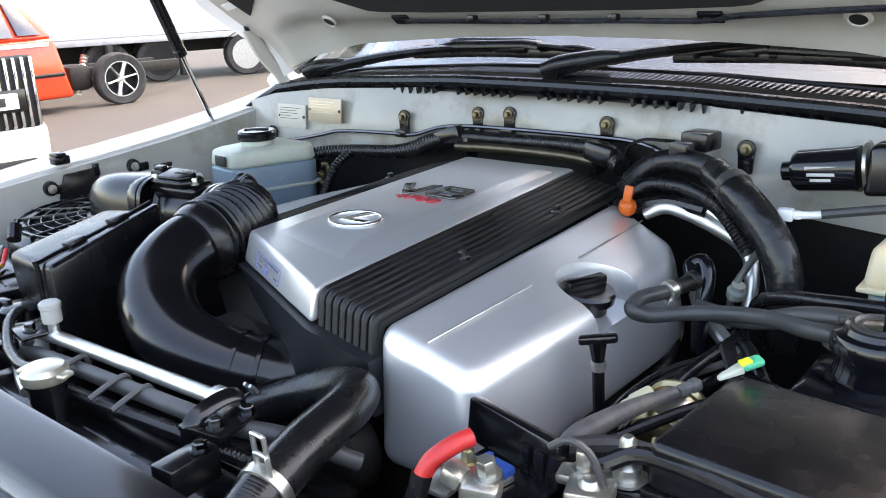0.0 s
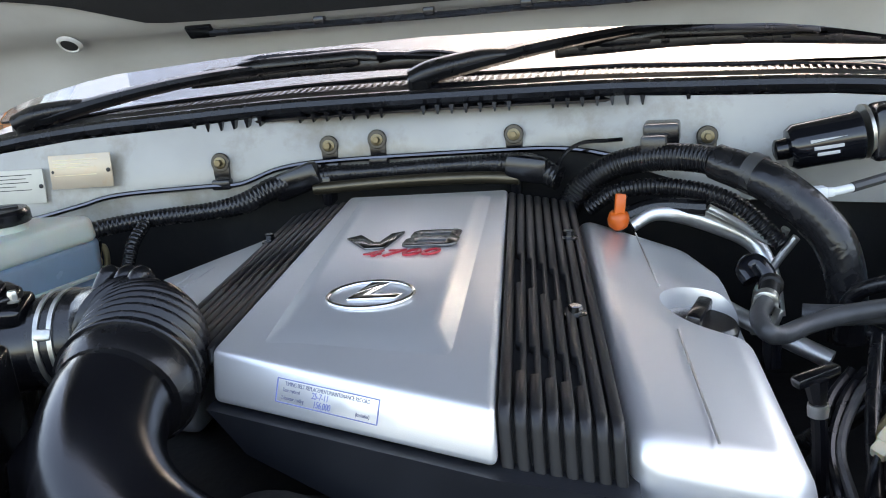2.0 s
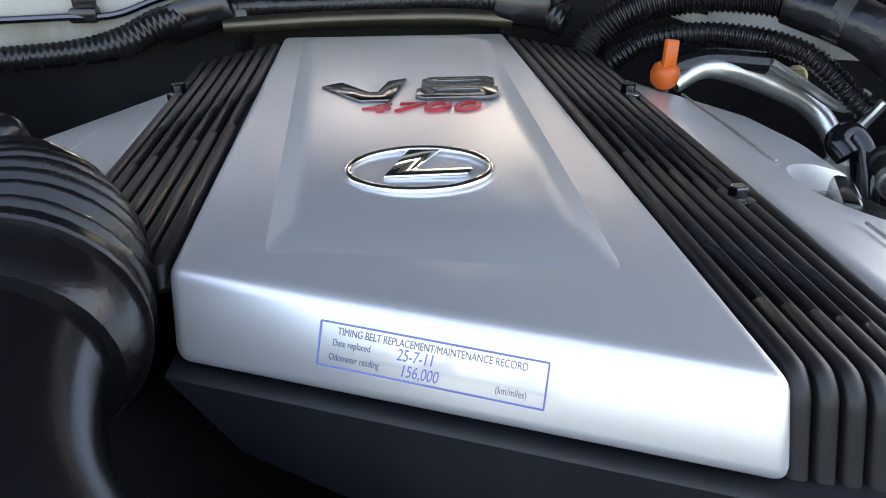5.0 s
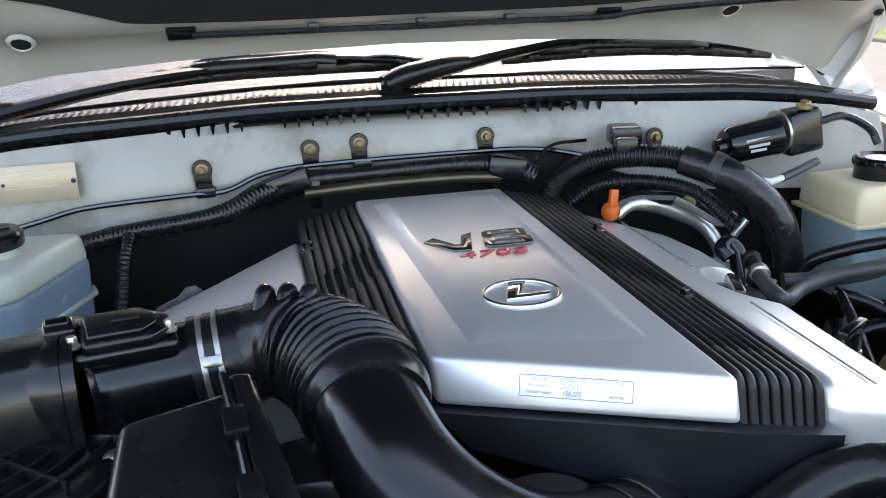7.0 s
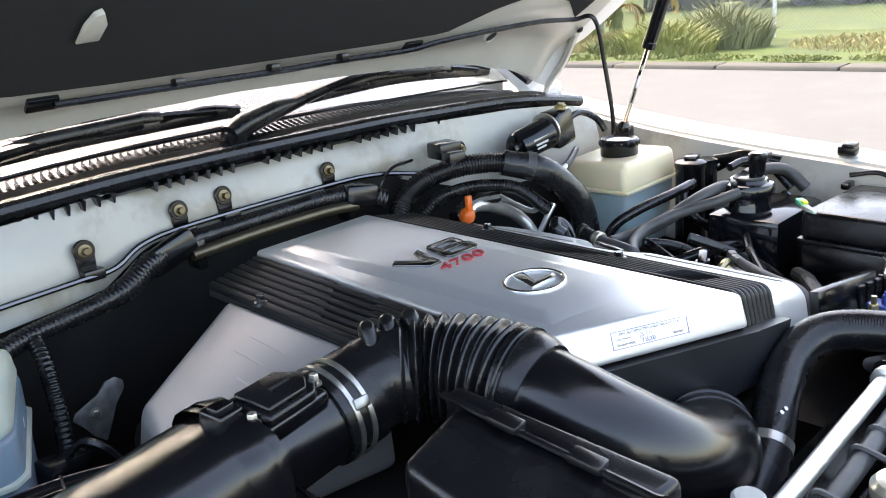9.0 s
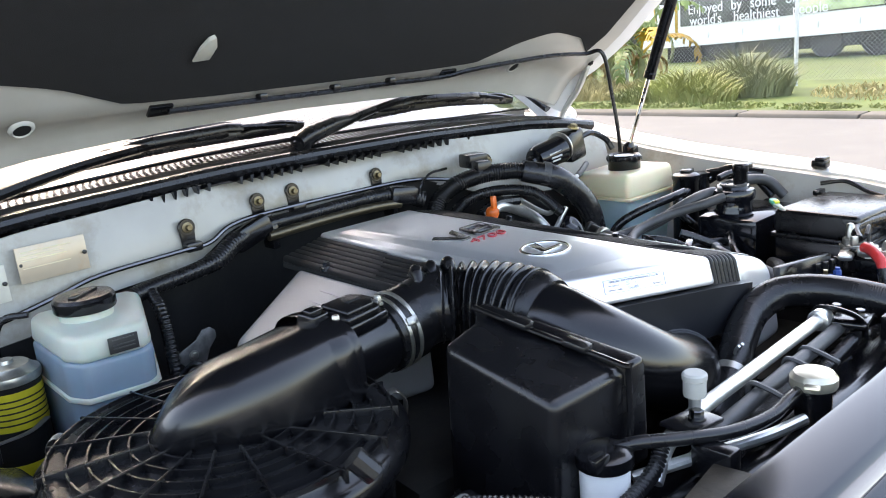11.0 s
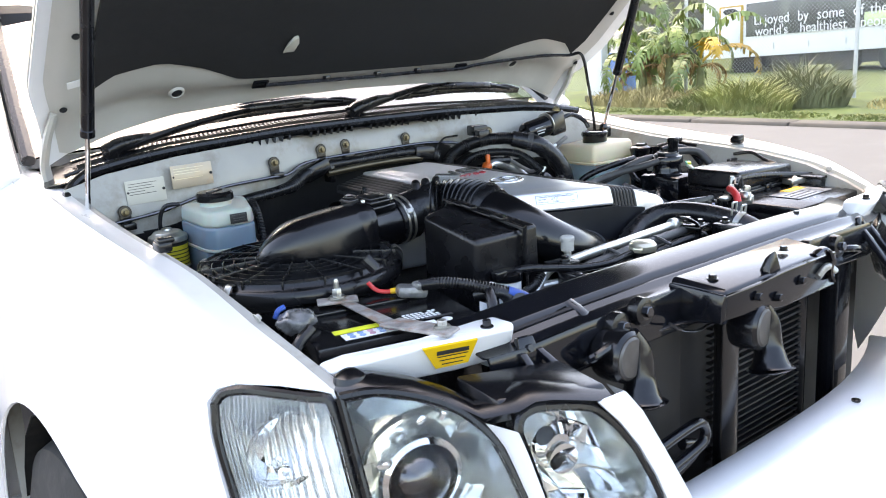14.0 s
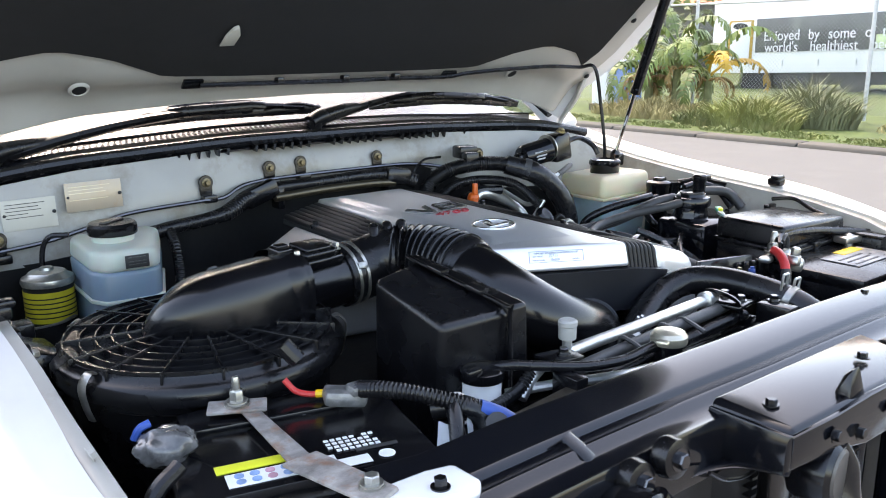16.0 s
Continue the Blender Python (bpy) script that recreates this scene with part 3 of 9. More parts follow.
for side in (-1, 1):
    top = [(-0.678, 0.322, 1.128), (-0.575, 0.282, 1.140), (-0.508, 0.257, 1.142), (-0.458, 0.243, 1.142), (-0.440, 0.262, 1.142), (-0.441, 0.300, 1.142), (-0.47, 0.307, 1.142), (-0.562, 0.308, 1.142), (-0.645, 0.352, 1.136), (-0.676, 0.362, 1.128)]
    low = [(-0.675, 0.352, 1.088), (-0.585, 0.310, 1.09), (-0.52, 0.288, 1.09), (-0.44, 0.276, 1.09), (-0.43, 0.285, 1.09), (-0.435, 0.305, 1.09), (-0.47, 0.312, 1.09), (-0.56, 0.325, 1.09), (-0.64, 0.362, 1.09), (-0.675, 0.37, 1.088)]
    off = 0.055 if side > 0 else 0.0
    part("headlamp_bracket", hexa([(-side * x + off, y, z) for x, y, z in low], [(-side * x + off, y, z) for x, y, z in top], 0.008, 3), M_WHITE, car, "white painted corner bracket", smooth=60)
    part("bracket_bolt", bolt_bm((-side * -0.478 + off, 0.272, 1.142), (0, 0, 1), 0.006, 0.007), M_BLACK, car)

# ---- bonnet ----
hood = thing("car_bonnet", (0, 1.285, 1.31), "open white car bonnet with black felt underside", "car bonnet")
HREAR_Z = [(0.0, 1.402), (0.25, 1.397), (0.47, 1.383), (0.6, 1.355), (0.70, 1.322), (0.76, 1.305)]
HANG = radians(40)


def hood_point(x, s, off=0.0):
    """A place on the bonnet's inside: s metres forward of the clip line, off outwards."""
    x *= 1 - 0.34 * max(0.0, 0.09 - s) * min(1, max(0.0, (abs(x) - 0.5) / 0.2))
    ax = abs(x)
    droop = 0.045 * max(0, (ax - 0.45) / 0.3) ** 2
    if s < 0:
        t = -s / 0.09
        y0, z0 = 1.2, 1.437 - droop
        y1, z1 = 1.272, lerp_table(HREAR_Z, ax)
        p = V(x, y0 + (y1 - y0) * t, z0 + (z1 - z0) * t + 0.012 * math.sin(math.pi * t))
    else:
        p = V(x, 1.2 - s * math.cos(HANG), 1.437 - droop + s * math.sin(HANG) + 0.02 * math.sin(math.pi * min(1, s / 1.1)))
    return p + V(0, math.sin(HANG), math.cos(HANG)) * off


HX = [-0.765, -0.76, -0.745, -0.72, -0.68, -0.64, -0.6, -0.55, -0.5, -0.45, -0.4, -0.3, -0.2, -0.1]
HX = HX + [0] + [-x for x in HX[::-1]]
SS = [-0.09, -0.07, -0.045, -0.02, 0, 0.03, 0.06, 0.1, 0.2, 0.35, 0.5, 0.7, 0.9, 1.05]


def inner_off(x, s):
    ax = abs(x)
    edge = 0.016 if ax > 0.735 else 0.0
    dish = 0.014 * math.exp(-((ax - 0.57) / 0.07) ** 2 - ((s + 0.03) / 0.04) ** 2) + 0.010 * math.exp(-((ax - 0.15) / 0.12) ** 2 - ((s + 0.045) / 0.02) ** 2)
    return edge + dish


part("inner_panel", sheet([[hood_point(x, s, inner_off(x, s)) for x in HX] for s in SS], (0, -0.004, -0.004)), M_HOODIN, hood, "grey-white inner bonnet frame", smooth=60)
part("outer_panel", sheet([[hood_point(x, s, 0.035 - 0.03 * (abs(x) / 0.77) ** 6) for x in HX] for s in [-0.1] + SS[1:-1] + [1.1]], (0, -0.002, -0.003)), M_WHITE, hood, "white outer bonnet skin", smooth=60)
# felt lining with a wavy rear edge
FELT = [(-0.66, 0.045), (-0.62, 0.075), (-0.52, 0.085), (-0.43, 0.06), (-0.34, 0.02), (-0.2, 0.016), (0.2, 0.016), (0.34, 0.02), (0.43, 0.06), (0.52, 0.085), (0.62, 0.075), (0.66, 0.045)]
fx = [-0.665 + i * 0.0266 for i in range(51)]
part("felt_lining", sheet([[hood_point(x, lerp_table(FELT, x) + (0.98 - lerp_table(FELT, x)) * v, -0.004 - 0.009 * min(1, v * 12)) for x in fx] for v in (0, 0.012, 0.06, 0.15, 0.3, 0.5, 0.75, 1)], (0, -0.004, -0.005)), M_FELT, hood, "black felt lining", smooth=60)
tab = [(-0.270, 0.105), (-0.246, 0.107), (-0.243, 0.132), (-0.250, 0.150), (-0.258, 0.146), (-0.266, 0.130)]
part("felt_tab", hexa([hood_point(x, q, -0.016) for x, q in tab], [hood_point(x, q, -0.019 - 0.10 * (q - 0.105)) for x, q in tab], 0.0006), M_OLDLABEL, hood, "torn cream tab in the felt")
for side in (-1, 1):
    part("panel_hole", lathe([(0.0, -0.002), (0.011, -0.002), (0.012, 0.001), (0.009, 0.002), (0.0, 0.001)], hood_point(side * 0.47, -0.008, -0.006), (0, -math.sin(HANG), -math.cos(HANG)), 18), M_DARK, hood)
    part("hole_rim", lathe([(0.0105, 0.0), (0.0125, 0.003), (0.015, 0.002), (0.017, -0.001)], hood_point(side * 0.47, -0.008, -0.006), (0, -math.sin(HANG), -math.cos(HANG)), 24, False), M_HOODIN, hood)
    part("panel_slot", box(hood_point(side * 0.283, -0.004, -0.004), (0.036, 0.022, 0.006), 0.002, Euler((radians(-40 - 90 + 90), 0, 0)).to_matrix().to_4x4()), M_BLACK, hood)
    part("hinge_arm", tube([(side * 0.715, 1.30, 1.262), (side * 0.722, 1.285, 1.31), (side * 0.722, 1.24, 1.36), (side * 0.71, 1.2, 1.415)], 0.012, 8, 6, flat=(1.3, 0.6)), M_HOODIN, hood, "painted bonnet hinge")
    for dx, s in ((0.02, 0.02), (-0.03, 0.10), (0.0, 0.2)):
        part("panel_screw", bolt_bm(hood_point(side * (0.695 + dx), s, -0.002), (0, -math.sin(HANG), -math.cos(HANG)), 0.005, 0.003), M_DARK, hood)
for x in (-0.12, 0.02, 0.14):
    part("felt_clip", box(hood_point(x, 0.004, -0.006), (0.014, 0.016, 0.01), 0.002), M_BLACK, hood)
part("washer_hose", tube([hood_point(-0.27, -0.006, -0.008), hood_point(-0.12, -0.004, -0.009), hood_point(0.02, -0.002, -0.010), hood_point(0.14, -0.003, -0.009), hood_point(0.27, -0.004, -0.01), hood_point(0.33, 0.012, -0.012), hood_point(0.45, 0.02, -0.012), hood_point(0.56, 0.035, -0.014), hood_point(0.64, 0.05, -0.018), (0.655, 1.12, 1.44), (0.668, 1.11, 1.36), (0.675, 1.10, 1.27), (0.685, 1.105, 1.22)], 0.0042, 8, 6), M_RUBBER, hood, "thin black washer hose")
part("warning_label", hexa([hood_point(x, s, -0.0035) for x, s in ((-0.70, 0.075), (-0.63, 0.075), (-0.63, 0.092), (-0.70, 0.092))], [hood_point(x, s, -0.005) for x, s in ((-0.70, 0.075), (-0.63, 0.075), (-0.63, 0.092), (-0.70, 0.092))], 0), M_LABEL, hood)
for side in (-1, 1):
    strut = thing("gas_strut", (0.737 if side > 0 else -0.712, 1.118 if side > 0 else 1.09, 1.215), "black gas strut with bright steel rod", "gas strut", "bonnet struts")
    a = V(0.737, 1.118, 1.232) if side > 0 else V(-0.712, 1.09, 1.222)
    d = (V(-0.022, -0.074, 0.163) if side > 0 else V(0.005, -0.066, 0.163)).normalized()
    part("rod", tube([a, a + d * 0.1, a + d * 0.178], 0.0045, 10, 3), M_CHROME, strut, "bright steel rod")
    part("cylinder", tube([a + d * 0.172, a + d * 0.3, a + d * 0.41], 0.0115, 14, 3), M_BLACKSAT, strut)
    part("collar", lathe([(0.0125, 0), (0.0125, 0.012), (0.011, 0.014)], a + d * 0.168, d, 14), M_BLACK, strut)
    part("ball_joint", lathe([(0.006, -0.01), (0.011, -0.004), (0.012, 0.006), (0.006, 0.014)], a, d, 12), M_BLACK, strut)
    part("bracket", box(a + V(side * 0.012, 0.004, -0.012), (0.02, 0.03, 0.03), 0.004), M_BLACK, strut)

# ---- engine cover ----
cover = thing("engine_cover", (0.05, 0.86, 1.06), "silver and black plastic V8 engine cover", "engine cover")
RL, RR, FR, FL = V(-0.090, 1.128, 1.220), V(0.108, 1.140, 1.217), V(0.133, 0.583, 1.202), V(-0.087, 0.676, 1.207)
low = [RL + V(0, 0.004, -0.045), RR + V(0, 0.004, -0.045), FR + V(0.001, -0.010, -0.037), FL + V(0.002, -0.016, -0.037)]
part("centre_panel", hexa(low, [RL, RR, FR, FL], 0.006, 4), M_SILVER, cover, "brushed silver centre panel", smooth=60)


def on_top(u, v, off=0.0):
    """A place on the centre panel: u across, v from front to rear."""
    p = (FL * (1 - u) + FR * u) * (1 - v) + (RL * (1 - u) + RR * u) * v
    return p + V(0.02, -0.015, 1).normalized() * off


pad = [(0.15, 0.035), (0.875, 0.085), (0.93, 0.965), (0.07, 0.965)]
pad_in = [(0.235, 0.105), (0.78, 0.185), (0.83, 0.90), (0.17, 0.90)]
part("raised_pad", hexa([on_top(u, v, -0.003) for u, v in pad], [on_top(u, v, 0.0075) for u, v in pad_in], 0.004, 3), M_SILVER, cover, "raised silver pad", smooth=70)


def flat_piece(poly, z, h, bev=0.0008):
    """A thin raised shape on the cover's top, from its outline in plan."""
    return hexa([(x, y, z(y)) for x, y in poly], [(x, y, z(y) + h) for x, y in poly], bev)


def pad_z(y):
    return on_top(0.5, (y - 0.63) / 0.505).z + 0.0072


# emblem: an oval ring with a bent stroke inside
EC, EA, EB = (0.0185, 0.760), 0.0355, 0.030
rim = []
for k in range(49):
    a = 2 * math.pi * k / 48
    rim.append(V(EC[0] + EA * math.cos(a), EC[1] + EB * math.sin(a), pad_z(EC[1] + EB * math.sin(a)) + 0.0016))
part("emblem", tube(rim, 0.0021, 10, 1, cap=False, flat=(1.1, 0.9)), M_CHROME, cover, "chrome oval emblem", smooth=80)
STROKE = [(-0.14, 0.90), (0.34, 0.86), (-0.06, -0.10), (0.78, -0.06), (0.66, -0.36), (-0.50, -0.40)]
part("emblem_stroke", flat_piece([(EC[0] + EA * u, EC[1] + EB * v) for u, v in STROKE], pad_z, 0.0028, 0.0009), M_CHROME, cover)
# wide slanted letters
part("letters", flat_piece([(-0.041, 0.920), (-0.028, 0.930), (-0.009, 0.903), (-0.004, 0.903), (0.003, 0.930), (0.016, 0.937), (0.004, 0.884), (-0.015, 0.884)], pad_z, 0.0028), M_DARKCHROME, cover, "smoked chrome letter V")


def eight():
    def slant(u, v):
        return (0.0205 + 0.052 * u + 0.004 * v, 0.887 + 0.050 * v)

    def block(pts, dz, h):
        return hexa([(*slant(u, v), pad_z(slant(u, v)[1]) + dz) for u, v in pts], [(*slant(u, v), pad_z(slant(u, v)[1]) + dz + h) for u, v in pts], 0.0)
    bm = block([(0.10, 0.0), (0.90, 0.0), (1.02, 0.10), (1.02, 0.42), (0.95, 0.51), (0.98, 0.60), (0.98, 0.90), (0.88, 1.0), (0.14, 1.0), (0.04, 0.90), (0.04, 0.60), (0.06, 0.51), (-0.01, 0.42), (-0.01, 0.10)], 0, 0.0028)
    for v0, v1 in ((0.15, 0.41), (0.60, 0.85)):
        bm = carve(bm, block([(0.23, v0), (0.79, v0), (0.79, v1), (0.23, v1)], -0.002, 0.008))
    return bevel(bm, 0.0006, 2, 50)


part("letters", eight(), M_DARKCHROME, cover, "smoked chrome numeral 8")
vm = plane_pose((0.0215, 0.8705, pad_z(0.87) + 0.0008), (1, 0.0, 0), (0, 1, 0.01))
part("letters", lettering("4700", 0.026, vm, 0.0010, 0.25, 1.42), mat("dull_red_numerals", (0.38, 0.02, 0.03), 0.3, vary=0.1), cover, "red numerals 4700")
# service sticker on the front face
fdir = (FR - FL).normalized()
fup = V(0, 0.012, 0.030).normalized()
sm = plane_pose(V(0.0165, 0.6165, 1.187) + fup * 0.005, fdir, fup)
sticker = part("service_sticker", box((0, 0, 0), (0.086, 0.0165, 0.0006), 0, sm), mat("clear_sticker_film", (0.55, 0.56, 0.61), 0.35, metal=0.4, vary=0.06), cover, "clear service sticker with blue handwriting")
sticker.data.transform(Matrix.Translation(sm.translation))
M_STICKINK, M_PENINK = mat("faded_print", (0.12, 0.13, 0.20), 0.5, vary=0.2), mat("faded_pen", (0.12, 0.16, 0.40), 0.5, vary=0.2)
for text, size, cx, cy, mt in (("TIMING BELT REPLACEMENT/MAINTENANCE RECORD", 0.0040, 0.0, 0.0052, M_STICKINK), ("Date replaced", 0.0036, -0.0300, 0.0008, M_STICKINK), ("Odometer reading", 0.0036, -0.0285, -0.0046, M_STICKINK), ("(km/miles)", 0.0036, 0.031, -0.0046, M_STICKINK), ("25-7-11", 0.0062, -0.005, 0.0008, M_PENINK), ("156,000", 0.0062, -0.003, -0.0048, M_PENINK)):
    part("sticker_line", lettering(text, size, sm @ Matrix.Translation((cx, cy, 0.0004)), 0.0002, 0.15 if mt is M_PENINK else 0, 0.74), mt, cover)
for cx, cy, w, h in ((0, 0.0082, 0.086, 0.0006), (0, -0.0082, 0.086, 0.0006), (-0.043, 0, 0.0006, 0.0165), (0.043, 0, 0.0006, 0.0165)):
    b = box((0, 0, 0), (w, h, 0.0008), 0)
    b.transform(sm @ Matrix.Translation((cx, cy, 0.0004)))
    part("sticker_border", b, M_PENINK, cover)

# ribbed black panels on both sides of the centre
def ribs(x0f, x0r, width, zf, zr, zfall, yf, yr, front_drop, n, slots):
    """A black panel with n lengthwise round-topped ribs that bend down over the front edge; slots open the grooves."""
    step = width / n
    sg = 1 if width > 0 else -1

    def pt(q, y, dz=0.0):
        t = (y - yf) / (yr - yf)
        return V(x0f + (x0r - x0f) * t + q, y, zf + (zr - zf) * t - zfall * abs(q / width) + dz)

    def line(q, lift, cuts=()):
        """Stations from rear to front foot: place, outward direction, slot share."""
        ys = [yr] + sorted([c for cut in cuts for c in (cut[0] - 0.0015, cut[0] + 0.0015, cut[1] - 0.0015, cut[1] + 0.0015)], reverse=True) + [yf + 0.016]
        out = []
        for y in ys:
            out.append((pt(q, y, lift), V(0, 0, 1), 1.0 if any(c[0] < y < c[1] for c in cuts) else 0.0))
        if front_drop:
            c = pt(q, yf + 0.014, -0.014)
            for k in range(1, 7):
                a = math.radians(14 * k)
                d = V(0, -math.sin(a), math.cos(a))
                out.append((c + d * (0.014 + lift), d, 0.0))
            d = V(0, -1, 0.12).normalized()
            out.append((pt(q, yf - 0.005, -front_drop) + d * lift, d, 0.0))
        else:
            out.append((pt(q, yf, lift - 0.002), V(0, -0.5, 1).normalized(), 0.0))
            out.append((pt(q, yf - 0.003, -0.012), V(0, -1, 0.2).normalized(), 0.0))
        return out

    def base(lift, material, name, label=""):
        a, b = line(0.0, lift), line(width, lift)
        bm = bmesh.new()
        rows = [[bm.verts.new(p) for p in (u[0], v[0], v[0] - v[1] * 0.008, u[0] - u[1] * 0.008)] for u, v in zip(a, b)]
        for r0, r1 in zip(rows, rows[1:]):
            for j in range(4):
                bm.faces.new((r0[j], r0[(j + 1) % 4], r1[(j + 1) % 4], r1[j]))
        bm.faces.new(rows[0])
        bm.faces.new(rows[-1][::-1])
        return part(name, bm, material, cover, label)

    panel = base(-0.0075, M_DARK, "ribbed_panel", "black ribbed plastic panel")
    for i in range(n):
        q = step * (i + 0.5)
        cuts = [(y0 + dy * i, y1 + dy * i) for i0, i1, y0, y1, dy in slots if i0 <= i <= i1]
        bm = bmesh.new()
        rows = []
        for p, d, cut in line(q, 0.0, cuts):
            wl, wr = abs(step) * (0.40 - 0.34 * cut), abs(step) * 0.40
            w = V(sg, 0, -zfall / abs(width)).normalized()
            rows.append([bm.verts.new(p + w * s + d * h) for s, h in ((-wl, -0.007), (-wl, -0.0016), (-wl + 0.0012, -0.0003), (0.3 * (wr - wl), 0.0003), (wr - 0.0012, -0.0003), (wr, -0.0016), (wr, -0.007))])
        m = len(rows[0])
        for r0, r1 in zip(rows, rows[1:]):
            for j in range(m):
                bm.faces.new((r0[j], r0[(j + 1) % m], r1[(j + 1) % m], r1[j]))
        bm.faces.new(rows[0])
        bm.faces.new(rows[-1][::-1])
        part("rib", bm, M_RIB, panel, smooth=50)


ribs(0.134, 0.109, 0.079, 1.2015, 1.2165, 0.016, 0.586, 1.125, 0.038, 8, ((1, 5, 0.825, 0.905, -0.010), (1, 5, 0.645, 0.690, -0.002)))
ribs(-0.090, -0.092, -0.074, 1.204, 1.216, 0.016, 0.690, 1.12, 0.0, 7, ((0, 5, 0.884, 0.958, -0.0075),))
for c in ((0.184, 0.764, 1.1925), (0.180, 0.972, 1.1985), (-0.159, 1.017, 1.197), (-0.152, 0.77, 1.190)):
    part("cover_bolt", add(bolt_bm(c, (0, 0, 1), 0.0055, 0.006), lathe([(0.0095, -0.004), (0.0095, 0.001), (0.007, 0.0015)], c, (0, 0, 1), 16)), M_DARKCHROME, cover, "dark socket bolt")
# black skirt under the front edge
sk_t = [V(-0.088, 0.654, 1.168), V(0.134, 0.566, 1.163), V(0.219, 0.568, 1.147)]
sk_b = [V(-0.060, 0.650, 1.133), V(0.10, 0.575, 1.100), V(0.219, 0.572, 1.086)]
bm = bmesh.new()
f = [[bm.verts.new(p) for p in row] for row in (sk_t, sk_b, [p + V(0, 0.05, 0.0) for p in sk_b], [p + V(0, 0.05, 0) for p in sk_t])]
for r in range(4):
    for i in range(2):
        bm.faces.new((f[r][i], f[r][i + 1], f[(r + 1) % 4][i + 1], f[(r + 1) % 4][i]))
for i in (0, 2):
    bm.faces.new([f[r][i] for r in range(4)])
part("front_skirt", bevel(bm, 0.004, 2), mat("satin_skirt_plastic", (0.010, 0.011, 0.014), 0.38, ior=1.6, vary=0.2, scale=15, bump=0.05, bump_scale=600), cover, "black plastic front skirt")
# right bank with its notch for the oil cap
bank = hexa([(0.215, 0.572, 1.03), (0.345, 0.580, 1.03), (0.352, 1.01, 1.03), (0.33, 1.06, 1.03), (0.19, 1.115, 1.03)], [(0.2135, 0.584, 1.182), (0.325, 0.592, 1.150), (0.336, 0.985, 1.153), (0.312, 1.05, 1.158), (0.188, 1.112, 1.190)], 0.022, 6)
bank = carve(bank, lathe([(0.052, 0.0), (0.054, 0.03), (0.064, 0.07)], (0.312, 0.856, 1.122), (0.1, 0, 1), 40))
part("side_panel", bank, M_SILVER, cover, "silver side panel with an oil cap recess", smooth=50)
# Thin bright beads stand for the light along the panel's grooves.
part("groove_glint", tube([(0.268, 0.60, 1.1685), (0.266, 0.78, 1.1705)], 0.0011, 6, 3), M_ALU, cover)
part("groove_glint", tube([(0.262, 0.89, 1.1715), (0.255, 1.07, 1.173)], 0.0011, 6, 3), M_ALU, cover)
# left bank, falling away; its shade is in the darker silver
part("side_panel", hexa([(-0.165, 0.79, 1.07), (-0.165, 1.085, 1.07), (-0.345, 0.995, 1.07), (-0.365, 0.91, 1.07), (-0.28, 0.81, 1.07)], [(-0.163, 0.80, 1.186), (-0.165, 1.078, 1.192), (-0.332, 0.985, 1.150), (-0.352, 0.905, 1.145), (-0.27, 0.815, 1.160)], 0.012, 4), M_SHADEDSILVER, cover, "silver side panel in a shaded tone, with faint writing", smooth=50)
for i, (x, w) in enumerate(((-0.21, 0.07), (-0.235, 0.10), (-0.262, 0.05))):
    b = box((x, 0.93 - 0.02 * i, 1.1905 - (abs(x) - 0.165) * 0.236 + 0.0045), (0.0022, w, 0.0006), 0, Euler((0, radians(-13), radians(-4))).to_matrix().to_4x4())
    part("printed_line", b, mat("faint_ink", (0.45, 0.44, 0.46), 0.45, 0.4), cover)

cap = thing("oil_filler_cap", (0.290, 0.853, 1.117), "black plastic oil filler cap with a grip bar", "oil cap")
part("cap_body", lathe([(0.026, 0), (0.026, 0.02), (0.033, 0.021), (0.034, 0.030), (0.031, 0.034), (0.0, 0.035)], (0.291, 0.853, 1.117), (0.12, 0, 1), 28), M_BLACK, cap)
part("grip", box((0.293, 0.853, 1.156), (0.014, 0.056, 0.016), 0.004, Euler((0, radians(7), radians(-20))).to_matrix().to_4x4()), M_BLACK, cap)
dip = thing("dipstick", (0.372, 0.745, 1.03), "black dipstick with a T handle", "dipstick")
part("tube", tube([(0.372, 0.747, 1.03), (0.370, 0.748, 1.08), (0.368, 0.75, 1.118)], 0.0065, 10, 4), M_BLACK, dip)
part("collar", lathe([(0.008, 0), (0.0085, 0.006), (0.008, 0.01)], (0.368, 0.75, 1.108), (0, 0, 1), 12), M_STEEL, dip)
part("handle", box((0.366, 0.752, 1.141), (0.04, 0.012, 0.009), 0.003, Euler((0, radians(-8), radians(25))).to_matrix().to_4x4()), M_BLACK, dip)
part("neck", tube([(0.368, 0.75, 1.118), (0.366, 0.752, 1.138)], [0.0065, 0.010], 8, 3), M_BLACK, dip)
clip = thing("transmission_dipstick", (0.237, 1.075, 1.15), "orange loop-handled gearbox dipstick behind the engine", "dipstick")
part("ball", lathe([(0.006, -0.012), (0.011, -0.007), (0.0125, 0), (0.011, 0.007), (0.006, 0.011), (0, 0.012)], (0.236, 1.063, 1.192), (0.1, -0.2, 1), 18), M_ORANGE, clip, smooth=70)
part("handle", box((0.238, 1.060, 1.210), (0.012, 0.007, 0.024), 0.002, Euler((radians(-8), radians(8), radians(10))).to_matrix().to_4x4()), M_ORANGE, clip)
part("stalk", tube([(0.236, 1.063, 1.184), (0.239, 1.07, 1.16), (0.242, 1.08, 1.10)], 0.005, 10, 4), M_BLACK, clip)

